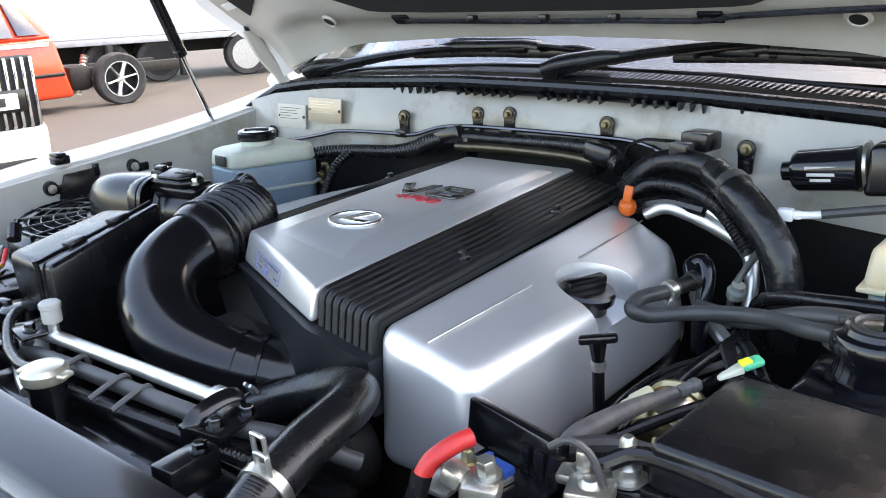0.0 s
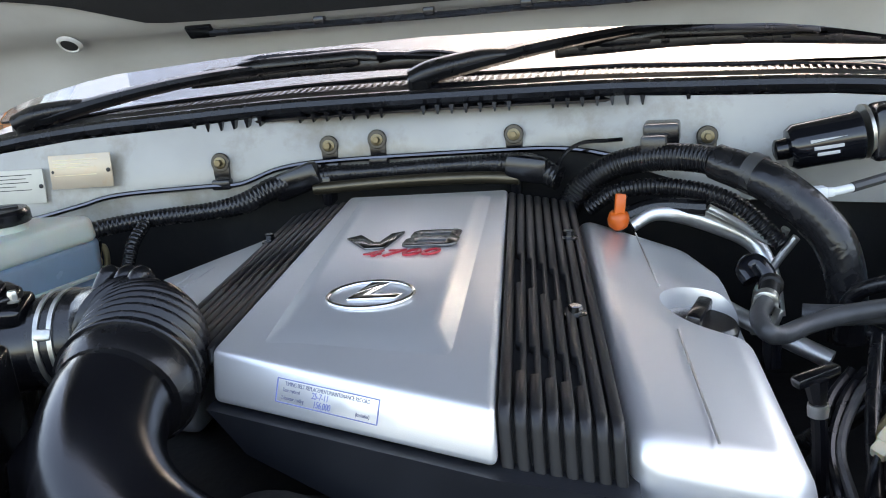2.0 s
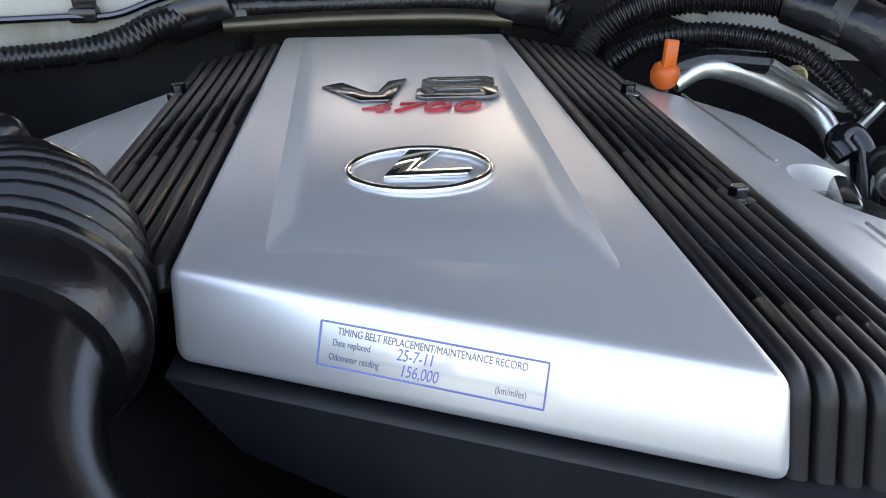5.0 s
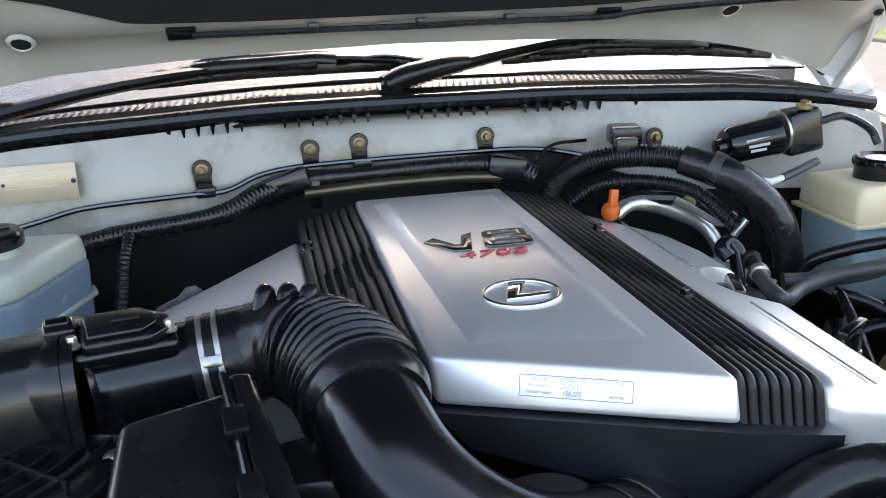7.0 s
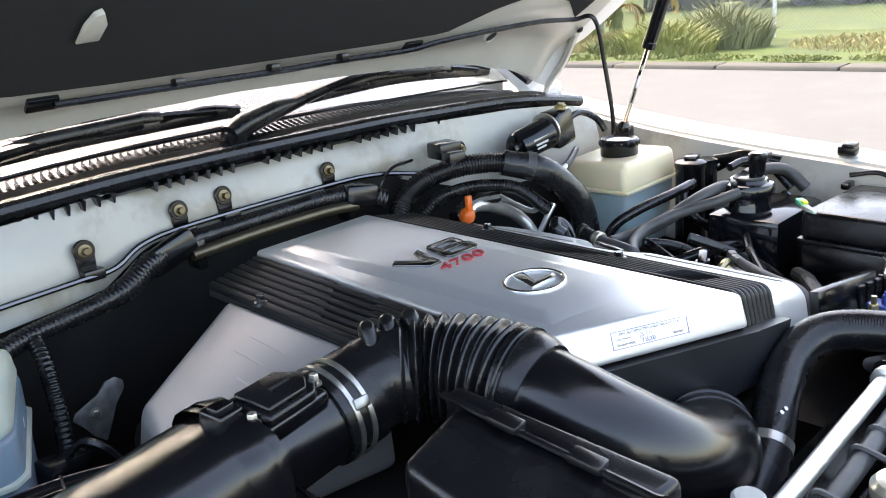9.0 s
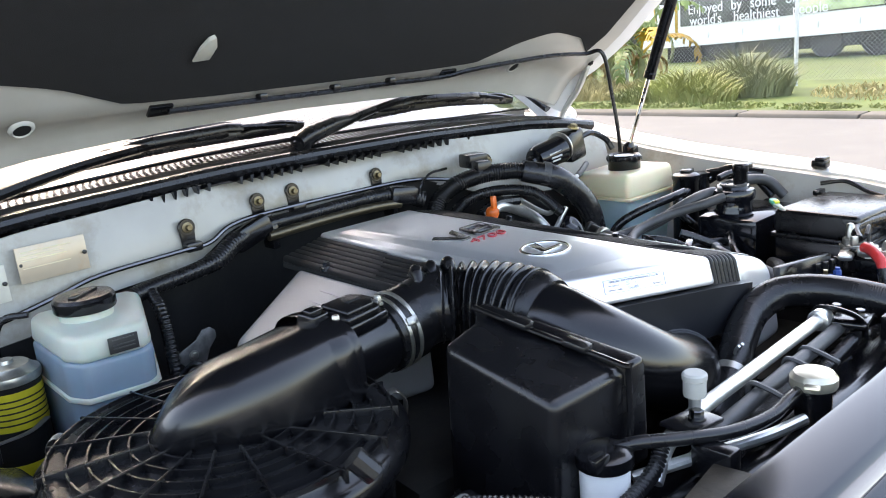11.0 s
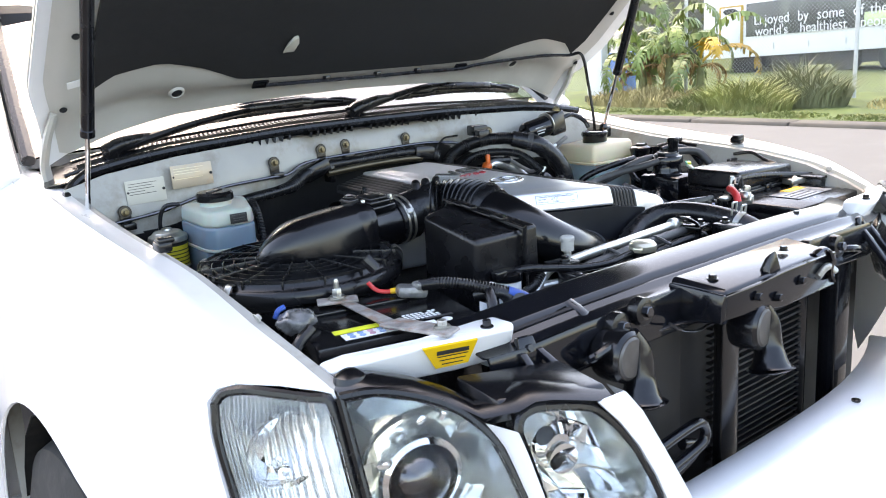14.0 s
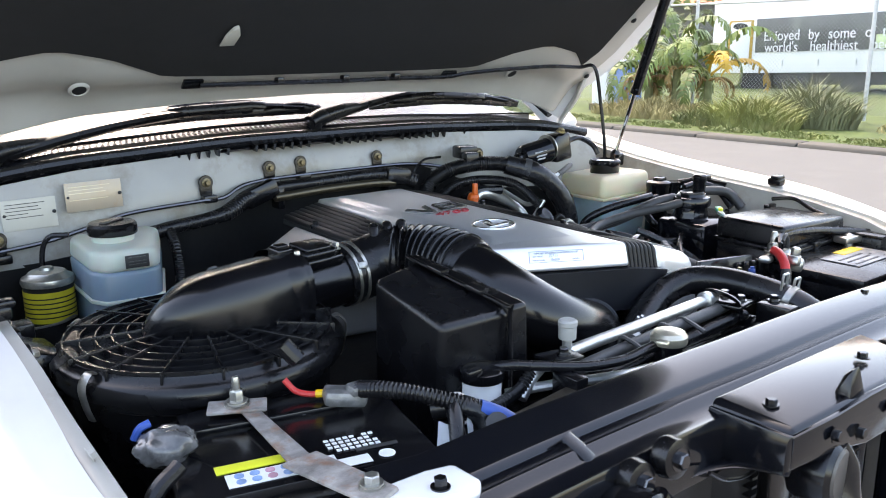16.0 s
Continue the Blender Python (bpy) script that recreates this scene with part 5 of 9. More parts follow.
# ---- hoses and pipes behind the engine ----
arch = thing("heater_hose", (0.32, 1.07, 1.12), "thick black taped hose arching behind the engine", "hose")
part("ribbed_hose", tube([(0.170, 1.14, 1.165), (0.182, 1.155, 1.19), (0.205, 1.16, 1.217), (0.24, 1.148, 1.238), (0.285, 1.125, 1.249), (0.325, 1.10, 1.25), (0.355, 1.078, 1.246)], 0.0165, 16, 8, rib=(0.005, 0.0022)), M_RUBBER, arch, "ribbed hose", smooth=80)
part("taped_hose", tube([(0.345, 1.085, 1.248), (0.39, 1.05, 1.232), (0.418, 1.038, 1.212), (0.44, 1.03, 1.19), (0.458, 1.022, 1.162), (0.468, 1.015, 1.12), (0.47, 1.01, 1.06)], [0.02, 0.022, 0.0225, 0.0225, 0.0225, 0.021, 0.02], 18, 8), M_TAPE, arch, "tape-wrapped hose")
part("holder", box((0.284, 1.13, 1.258), (0.030, 0.03, 0.034), 0.004, rot(0, 0, -15)), M_BLACK, arch)
part("holder_base", box((0.295, 1.16, 1.272), (0.042, 0.04, 0.026), 0.004, rot(0, 0, -10)), M_BLACK, arch)
part("tape_band", tube([(0.376, 1.063, 1.239), (0.386, 1.054, 1.235)], 0.0232, 16, 2), M_GREYRUBBER, arch)
lo = thing("convoluted_hose", (0.32, 1.06, 1.15), "black convoluted wiring hose", "hose")
part("hose", tube([(0.205, 1.13, 1.19), (0.24, 1.12, 1.212), (0.30, 1.10, 1.218), (0.36, 1.07, 1.205), (0.41, 1.05, 1.16)], 0.0105, 12, 8, rib=(0.005, 0.0018)), M_RUBBER, lo)
part("hose", tube([(0.235, 1.09, 1.185), (0.28, 1.095, 1.197), (0.335, 1.09, 1.194)], 0.010, 10, 8), M_RUBBER, lo)
ap = thing("aluminium_pipe", (0.33, 1.05, 1.04), "dull aluminium air conditioning pipes", "pipe", "air conditioning pipes")
part("pipe", tube([(0.252, 1.085, 1.178), (0.275, 1.09, 1.19), (0.30, 1.092, 1.189), (0.344, 1.098, 1.173), (0.387, 1.097, 1.150), (0.405, 1.08, 1.12), (0.41, 1.06, 1.07)], [0.008, 0.0095, 0.0105, 0.011, 0.0105, 0.0095, 0.009], 14, 8), M_ALU, ap)
part("thin_pipe", tube([(0.338, 1.089, 1.194), (0.357, 1.089, 1.183), (0.376, 1.087, 1.171), (0.399, 1.076, 1.157), (0.412, 1.07, 1.160), (0.418, 1.066, 1.172)], 0.0048, 10, 8), M_ALU, ap)
part("thin_pipe", tube([(0.424, 1.047, 1.167), (0.405, 1.055, 1.135), (0.388, 1.062, 1.10), (0.385, 1.06, 1.05)], 0.0048, 10, 6), M_ALU, ap)
part("fitting", lathe([(0.011, 0), (0.012, 0.01), (0.009, 0.014), (0.009, 0.02)], (0.392, 1.058, 1.095), (0.3, -0.2, 0.9), 14), M_BOTTLE, ap, "clear plastic fitting")
part("lower_pipe", tube([(0.345, 1.05, 1.09), (0.365, 1.02, 1.085), (0.40, 0.985, 1.075), (0.44, 0.96, 1.06)], 0.010, 12, 8), M_ALU, ap)
part("black_bend", tube([(0.365, 0.985, 1.14), (0.36, 0.995, 1.15), (0.372, 1.0, 1.155), (0.382, 0.99, 1.14), (0.383, 0.975, 1.10), (0.384, 0.97, 1.05)], 0.010, 12, 7), M_GLOSSBLACK, ap)
part("bolt", bolt_bm((0.385, 1.135, 1.17), (0, -1, 0.2), 0.008, 0.006), M_BRASSY, ap)
cn = thing("cable_connector", (0.45, 1.04, 1.19), "white cable connector with grey lead", "connector")
part("plug", box((0.447, 1.058, 1.212), (0.018, 0.013, 0.015), 0.002, rot(0, 0, 10)), M_LABEL, cn)
part("plug_neck", box((0.460, 1.060, 1.2125), (0.010, 0.009, 0.010), 0.002, rot(0, 0, 10)), M_LABEL, cn)
part("white_sleeve", tube([(0.462, 1.060, 1.2125), (0.474, 1.063, 1.2135), (0.488, 1.067, 1.2155)], 0.0045, 10, 4), M_LABEL, cn, "white lead sleeve")
part("lead", tube([(0.485, 1.066, 1.215), (0.51, 1.075, 1.219), (0.56, 1.10, 1.225)], 0.006, 8, 5), M_GREYRUBBER, cn)
motor = thing("wiper_motor", (0.52, 1.14, 1.22), "black cylindrical wiper motor", "wiper motor")
part("can", lathe([(0.012, -0.058), (0.022, -0.056), (0.026, -0.05), (0.027, 0.014), (0.028, 0.017), (0.028, 0.021)], (0.488, 1.128, 1.258), (1, 0.0, 0.14), 28), M_GLOSSBLACK, motor)
part("boss", lathe([(0.008, -0.072), (0.012, -0.07), (0.013, -0.056)], (0.488, 1.128, 1.258), (1, 0.0, 0.14), 14), M_BLACK, motor)
part("gear_head", hexa([(0.518, 1.10, 1.232), (0.580, 1.11, 1.238), (0.588, 1.155, 1.238), (0.518, 1.155, 1.232)], [(0.520, 1.108, 1.294), (0.57, 1.112, 1.300), (0.58, 1.15, 1.298), (0.520, 1.152, 1.294)], 0.008, 3), M_BLACK, motor)
part("flange", lathe([(0.031, 0.0), (0.031, 0.004)], (0.514, 1.131, 1.264), (1, 0.05, 0.12), 24), M_STEEL, motor)
for k, dz in enumerate((0.008, 0.0, -0.007)):
    part("printed_line", box((0.47, 1.1018 + 0.0012 * abs(k - 1), 1.254 + dz), (0.04 - 0.008 * k, 0.0012, 0.004), 0.0003, rot(0, -6, 0)), M_FAINT, motor)
part("lead", tube([(0.58, 1.13, 1.275), (0.62, 1.13, 1.28), (0.655, 1.12, 1.262), (0.665, 1.11, 1.24)], 0.006, 8, 6), M_RUBBER, motor)
part("bolt", bolt_bm((0.545, 1.118, 1.300), (0, -0.3, 1), 0.008, 0.006), M_BRASSY, motor)

# ---- reservoir on the car's left-hand wing ----
resv = thing("coolant_reservoir", (0.57, 1.01, 1.04), "cream plastic coolant reservoir with pale blue lower half", "fluid bottle")
RX0, RX1, RY0, RY1 = 0.557, 0.718, 0.998, 1.128
part("upper", hexa([(RX0 - 0.006, RY0 - 0.006, 1.157), (RX1 + 0.004, RY0 - 0.006, 1.157), (RX1 + 0.004, RY1, 1.157), (RX0 - 0.006, RY1, 1.157)], [(RX0, RY0, 1.208), (RX1, RY0, 1.210), (RX1, RY1, 1.208), (RX0, RY1, 1.204)], 0.012, 4), M_CREAM, resv, "cream plastic upper half", smooth=60)
part("lower", hexa([(RX0 + 0.008, RY0 + 0.008, 1.04), (RX1 - 0.008, RY0 + 0.008, 1.04), (RX1 - 0.008, RY1 - 0.008, 1.04), (RX0 + 0.008, RY1 - 0.008, 1.04)], [(RX0, RY0, 1.157), (RX1, RY0, 1.157), (RX1, RY1 - 0.004, 1.157), (RX0, RY1 - 0.004, 1.157)], 0.008, 3), M_PALEBLUE, resv, "pale blue lower half", smooth=60)
part("seam", box(((RX0 + RX1) / 2 - 0.001, (RY0 + RY1) / 2 - 0.003, 1.158), (RX1 - RX0 + 0.016, RY1 - RY0 + 0.014, 0.006), 0.002), M_CREAM, resv)
cp = part("cap", lathe([(0.031, 1.203), (0.033, 1.206), (0.033, 1.222), (0.035, 1.225), (0.035, 1.234), (0.032, 1.237), (0.027, 1.2335), (0.0, 1.2335)], (0.626, 1.054, 0), (0, 0, 1), 36), M_BLACK, resv, "black screw cap")
for k in range(18):
    a = 2 * math.pi * k / 18
    part("cap_rib", box((0.626 + 0.0345 * math.cos(a), 1.054 + 0.0345 * math.sin(a), 1.2295), (0.003, 0.004, 0.008), 0.001, rot(0, 0, math.degrees(a))), M_BLACK, cp)
part("cap_badge", lathe([(0.020, 1.2338), (0.020, 1.2344), (0.0, 1.2344)], (0.626, 1.054, 0), (0, 0, 1), 24), M_LABEL, resv)
reg = thing("vacuum_valve", (0.686, 0.95, 1.06), "black vacuum valve cylinders by the wing", "valve")
part("cylinder", lathe([(0.026, 1.05), (0.026, 1.178), (0.028, 1.182), (0.028, 1.190), (0.022, 1.194), (0, 1.195)], (0.690, 0.950, 0), (0, 0, 1), 24), M_BLACK, reg)
part("cylinder", lathe([(0.017, 1.05), (0.017, 1.178), (0.019, 1.180), (0.019, 1.189), (0, 1.190)], (0.728, 0.938, 0), (0, 0, 1), 20), M_BLACK, reg)
part("cap_nut", box((0.694, 0.950, 1.197), (0.030, 0.022, 0.008), 0.003, rot(0, 0, 15)), M_BLACK, reg)
part("side_nozzle", tube([(0.672, 0.935, 1.165), (0.655, 0.925, 1.165), (0.645, 0.92, 1.163)], 0.006, 10, 4), M_BLACK, reg)
ear = thing("wing_valve", (0.745, 0.86, 1.13), "flat round black valve with bolted ears on the inner wing", "valve")
part("mount_plate", tube([(0.742, 0.930, 1.178), (0.738, 0.905, 1.187), (0.738, 0.875, 1.192), (0.742, 0.845, 1.190), (0.750, 0.820, 1.182)], [0.012, 0.009, 0.012, 0.009, 0.013], 12, 6, flat=(0.5, 1.3)), M_BLACK, ear, "curved black mounting plate")
for y, z, xx in ((0.928, 1.178, 0.736), (0.822, 1.181, 0.744), (0.80, 1.135, 0.738)):
    part("ear_bolt", add(lathe([(0.0085, 0), (0.009, 0.003), (0.006, 0.004)], (xx, y, z), (-1, -0.2, 0.2), 16), bolt_bm((xx - 0.003, y, z), (-1, -0.2, 0.2), 0.005, 0.005)), M_DARKCHROME, ear)
pump = thing("power_steering_reservoir", (0.61, 0.80, 1.03), "black fluid reservoir with rubber hoses", "pump")
PC = (0.612, 0.806, 0)
part("body", lathe([(0.036, 1.03), (0.036, 1.150), (0.034, 1.154), (0.034, 1.166), (0.039, 1.169), (0.040, 1.180), (0.037, 1.186), (0.030, 1.188), (0.028, 1.193), (0, 1.195)], PC, (0, 0, 1), 32), M_GLOSSBLACK, pump)
part("base_box", box((0.640, 0.790, 1.085), (0.17, 0.12, 0.12), 0.012), M_GLOSSBLACK, pump)
part("lid_rim", lathe([(0.024, 1.191), (0.024, 1.196), (0.021, 1.197), (0.019, 1.194)], PC, (0, 0, 1), 28), M_GREYRUBBER, pump, "worn grey lid rim")
part("cap", add(lathe([(0.013, 1.192), (0.0125, 1.214), (0.0145, 1.217), (0.0145, 1.228), (0.011, 1.231), (0, 1.231)], (0.628, 0.800, 0), (0, 0, 1), 18), box((0.640, 0.797, 1.224), (0.026, 0.016, 0.010), 0.003, rot(0, 0, -12))), M_BLACK, pump, "black upright elbow")
part("bleed", box((0.585, 0.818, 1.190), (0.022, 0.010, 0.008), 0.004, rot(0, 0, 30)), M_GREYRUBBER, pump)
part("outlet", tube([(0.67, 0.84, 1.18), (0.70, 0.83, 1.185), (0.735, 0.80, 1.18), (0.745, 0.77, 1.15)], 0.010, 12, 6), M_GREYRUBBER, pump)
for nm, pts, r, mt in (
        ("hose", [(0.590, 0.805, 1.176), (0.572, 0.808, 1.176), (0.545, 0.826, 1.168), (0.50, 0.868, 1.154), (0.446, 0.888, 1.141), (0.40, 0.882, 1.133), (0.368, 0.862, 1.130), (0.352, 0.853, 1.137), (0.350, 0.878, 1.142), (0.362, 0.912, 1.141), (0.37, 0.932, 1.142)], 0.0088, M_GREYRUBBER),
        ("hose", [(0.598, 0.832, 1.178), (0.580, 0.838, 1.180), (0.54, 0.852, 1.171), (0.48, 0.885, 1.142), (0.43, 0.912, 1.128), (0.40, 0.922, 1.126)], 0.0105, M_GREYRUBBER),
        ("hose", [(0.575, 0.78, 1.10), (0.53, 0.81, 1.10), (0.47, 0.85, 1.085), (0.42, 0.85, 1.05), (0.37, 0.81, 1.045)], 0.010, M_RUBBER),
        ("hose", [(0.46, 0.895, 1.115), (0.44, 0.84, 1.10), (0.42, 0.78, 1.075), (0.405, 0.72, 1.05)], 0.0065, M_RUBBER),
        ("hose", [(0.455, 0.90, 1.115), (0.49, 0.86, 1.105), (0.53, 0.81, 1.07), (0.55, 0.78, 1.03)], 0.0075, M_RUBBER),
        ("hose", [(0.675, 0.87, 1.19), (0.71, 0.86, 1.195), (0.735, 0.83, 1.185), (0.735, 0.79, 1.15)], 0.007, M_RUBBER),
        ("hose", [(0.650, 0.922, 1.164), (0.625, 0.925, 1.158), (0.605, 0.915, 1.140), (0.60, 0.89, 1.118), (0.625, 0.872, 1.095)], 0.0078, M_RUBBER),
        ("hose", [(0.60, 0.90, 1.175), (0.55, 0.905, 1.17), (0.49, 0.93, 1.155), (0.455, 0.955, 1.13), (0.45, 0.97, 1.08)], 0.008, M_RUBBER)):
    part(nm, tube(pts, r, 12, 8), mt, pump, "rubber hose greyed to show its gloss" if mt is M_GREYRUBBER else "black rubber hose")
for c, d in (((0.572, 0.828, 1.164), (1, -0.8, 0)), ((0.366, 0.92, 1.1415), (0.3, 0.9, 0.1))):
    part("hose_clamp", lathe([(0.0102, -0.006), (0.012, -0.005), (0.012, 0.005), (0.0102, 0.006)], c, d, 16), M_STEEL, pump, "spring hose clamp")
part("clamp_ear", box((0.372, 0.905, 1.130), (0.005, 0.01, 0.018), 0.001, rot(0, 25, 20)), M_STEEL, pump)
part("spigot", lathe([(0.0095, 0), (0.0095, 0.02), (0.012, 0.022), (0.012, 0.03)], (0.37, 0.932, 1.142), (0.3, 0.9, 0.1), 12), M_DARKMETAL, pump)

# ---- fuse box ----
fuse = thing("fuse_box", (0.63, 0.62, 1.02), "flat matt black fuse box", "fuse box")
FBX = [(0.522, 0.546), (0.742, 0.546), (0.742, 0.688), (0.53, 0.688)]
part("lid", hexa([(0.632 + (x - 0.632) * 1.02, 0.617 + (y - 0.617) * 1.02, 1.135) for x, y in FBX], [(x, y, 1.176 - (x - 0.52) * 0.04) for x, y in FBX], 0.007, 3), M_BLACKSAT, fuse, "matt black lid", smooth=60)
part("lid_rim", hexa([(0.632 + (x - 0.632) * 1.05, 0.617 + (y - 0.617) * 1.05, 1.128) for x, y in FBX], [(0.632 + (x - 0.632) * 1.05, 0.617 + (y - 0.617) * 1.05, 1.136) for x, y in FBX], 0.002), M_BLACKSAT, fuse)
part("base", hexa([(x, y, 1.02) for x, y in FBX], [(x, y, 1.129) for x, y in FBX], 0.006), M_BLACK, fuse)
part("latch", box((0.62, 0.536, 1.125), (0.02, 0.012, 0.026), 0.003), M_BLACK, fuse)
part("hinge_tab", box((0.735, 0.70, 1.165), (0.03, 0.012, 0.01), 0.002), M_BLACK, fuse)
gr = thing("test_light", (0.53, 0.683, 1.178), "small green and clear plastic clip on the fuse box", "clip")
part("grip", box((0.541, 0.693, 1.184), (0.020, 0.013, 0.007), 0.003, rot(0, -14, 48)), M_GREEN, gr, "green plastic grip")
part("window", box((0.538, 0.688, 1.186), (0.010, 0.008, 0.004), 0.001, rot(0, -14, 48)), M_LIME, gr)
part("tip", hexa([(0.522, 0.668, 1.174), (0.526, 0.665, 1.174), (0.540, 0.684, 1.177), (0.531, 0.691, 1.177)], [(0.522, 0.668, 1.178), (0.526, 0.665, 1.178), (0.540, 0.684, 1.184), (0.531, 0.691, 1.184)], 0.0015), M_BOTTLE, gr, "clear plastic tip")

# ---- second battery and its cables ----
b2 = thing("battery", (0.60, 0.46, 0.93), "black car battery with a yellow label", "battery", "car batteries")
part("case", box((0.598, 0.458, 1.02), (0.25, 0.165, 0.18), 0.006), M_BLACK, b2)
part("lid", box((0.598, 0.458, 1.112), (0.254, 0.17, 0.022), 0.005), M_BLACKSAT, b2)
part("label", box((0.62, 0.455, 1.1245), (0.14, 0.07, 0.0015), 0.0003), mat("grey_printed_label", (0.22, 0.22, 0.225), 0.3, vary=0.3, scale=60), b2, "worn grey printed label")
part("label_band", box((0.64, 0.485, 1.1255), (0.07, 0.022, 0.0015), 0.0003), M_YELLOW, b2)
for y in (0.43, 0.445, 0.46):
    part("printed_line", box((0.60, y, 1.1256), (0.08, 0.004, 0.001), 0), M_INK, b2)
post = part("terminal", lathe([(0.010, 1.12), (0.009, 1.142), (0.006, 1.146), (0, 1.147)], (0.49, 0.52, 0), (0, 0, 1), 14), M_STEEL, b2)
part("terminal_clamp", add(box((0.49, 0.52, 1.134), (0.036, 0.03, 0.014), 0.004, rot(0, 0, 20)), bolt_bm((0.475, 0.535, 1.14), (0, 0, 1), 0.006, 0.012)), M_STEEL, b2)
part("terminal", lathe([(0.010, 1.12), (0.009, 1.142), (0, 1.147)], (0.70, 0.515, 0), (0, 0, 1), 14), M_STEEL, b2)
part("terminal_clamp", box((0.70, 0.515, 1.134), (0.05, 0.03, 0.014), 0.004, rot(0, 0, -10)), M_STEEL, b2)
part("hold_down", box((0.60, 0.54, 1.128), (0.26, 0.014, 0.01), 0.003), M_BLACK, b2)
link = thing("fusible_link_block", (0.37, 0.575, 1.05), "black fusible link block with bolted terminals", "fuse block")
part("base", box((0.375, 0.575, 1.085), (0.09, 0.05, 0.03), 0.004, rot(0, 0, -8)), M_BLACK, link)
part("cover", box((0.365, 0.603, 1.115), (0.115, 0.014, 0.04), 0.003, rot(-8, 0, -14)), M_BLACK, link)
for k in range(4):
    part("cell", box((0.385 + 0.017 * k, 0.593 - 0.004 * k, 1.112), (0.012, 0.012, 0.028), 0.002, rot(0, 0, -14)), M_BLACKSAT, link)
part("busbar", box((0.355, 0.560, 1.103), (0.06, 0.03, 0.005), 0.001, rot(0, 0, -10)), M_STEEL, link)
part("blue_insulator", box((0.372, 0.562, 1.109), (0.024, 0.026, 0.008), 0.002, rot(0, 0, -10)), M_BLUE, link)
part("stud", add(bolt_bm((0.345, 0.562, 1.106), (0, 0, 1), 0.006, 0.010), tube([(0.345, 0.562, 1.11), (0.345, 0.562, 1.13)], 0.0035, 8, 2)), M_BRASSY, link, "brass stud and nut")
part("stud", add(bolt_bm((0.372, 0.556, 1.11), (0, 0, 1), 0.006, 0.010), tube([(0.372, 0.556, 1.11), (0.372, 0.556, 1.128)], 0.0035, 8, 2)), M_BLUE, link)
part("lug", box((0.34, 0.535, 1.10), (0.03, 0.034, 0.006), 0.002), M_STEEL, link)
link.location = (0.392, 0.545, 1.052)
red = thing("positive_cable", (0.33, 0.52, 1.02), "thick red-sleeved battery cable", "cable")
part("sleeve", tube([(0.402, 0.494, 1.163), (0.396, 0.482, 1.161), (0.386, 0.466, 1.152), (0.380, 0.458, 1.138)], 0.0075, 14, 8), M_RED, red, "red rubber sleeve")
part("cable", tube([(0.381, 0.459, 1.142), (0.375, 0.45, 1.10), (0.38, 0.45, 1.04), (0.39, 0.46, 0.99)], 0.0085, 12, 6), M_RUBBER, red)
part("cable", tube([(0.46, 0.512, 1.166), (0.475, 0.515, 1.175), (0.49, 0.52, 1.165), (0.50, 0.523, 1.14)], 0.003, 8, 6), M_GREYRUBBER, red)
for nm, pts, r, mt in (
        ("cable", [(0.49, 0.535, 1.15), (0.52, 0.55, 1.16), (0.60, 0.545, 1.158), (0.68, 0.53, 1.15), (0.76, 0.50, 1.14)], 0.007, M_RUBBER),
        ("cable", [(0.70, 0.53, 1.14), (0.735, 0.57, 1.16), (0.75, 0.62, 1.17), (0.752, 0.66, 1.185), (0.74, 0.70, 1.18)], 0.004, M_RUBBER),
        ("cable", [(0.41, 0.61, 1.10), (0.45, 0.64, 1.10), (0.49, 0.66, 1.09), (0.53, 0.69, 1.08)], 0.010, M_GREYRUBBER),
        ("cable", [(0.40, 0.64, 1.07), (0.44, 0.69, 1.09), (0.49, 0.74, 1.11), (0.55, 0.78, 1.12)], 0.006, M_RUBBER),
        ("cable", [(0.39, 0.66, 1.05), (0.45, 0.70, 1.06), (0.50, 0.76, 1.08), (0.52, 0.84, 1.09)], 0.008, M_RUBBER),
        ("cable", [(0.47, 0.83, 1.13), (0.50, 0.79, 1.11), (0.54, 0.75, 1.08), (0.56, 0.72, 1.05)], 0.008, M_TAPE)):
    part(nm, tube(pts, r, 10, 7), mt, red)
part("lug", add(add(box((0.428, 0.470, 1.140), (0.030, 0.028, 0.022), 0.006, rot(10, 5, 25)), box((0.410, 0.462, 1.150), (0.018, 0.02, 0.016), 0.005, rot(0, 20, 10))), bolt_bm((0.432, 0.474, 1.150), (0, -0.2, 1), 0.0075, 0.012)), M_STEEL, red, "grey crimped lug and nut")
part("stud", add(lathe([(0.015, 1.118), (0.014, 1.130), (0.011, 1.134), (0.011, 1.146), (0.007, 1.150), (0.0065, 1.166), (0.004, 1.170), (0, 1.170)], (0.503, 0.552, 0), (0, 0, 1), 16), bolt_bm((0.503, 0.552, 1.134), (0, 0, 1), 0.011, 0.009)), M_STEEL, red, "stepped steel stud")
part("clamp", box((0.475, 0.545, 1.128), (0.05, 0.022, 0.010), 0.004, rot(0, 0, 15)), M_STEEL, red)
cc = thing("cable_cover", (0.76, 0.56, 1.06), "black relay cover beside the wing", "relay box")
part("body", box((0.738, 0.505, 1.115), (0.045, 0.09, 0.05), 0.006), M_BLACKSAT, cc)
part("lip", box((0.738, 0.505, 1.142), (0.05, 0.095, 0.006), 0.002), M_BLACKSAT, cc)
yl = thing("injector_plug", (0.422, 0.743, 1.06), "cream connector plug among the wiring", "connector")
part("body", box((0.422, 0.743, 1.094), (0.026, 0.016, 0.016), 0.004, rot(20, -30, 35)), M_CREAM, yl)
part("socket", box((0.411, 0.735, 1.086), (0.014, 0.013, 0.013), 0.003, rot(20, -30, 35)), M_CREAM, yl)
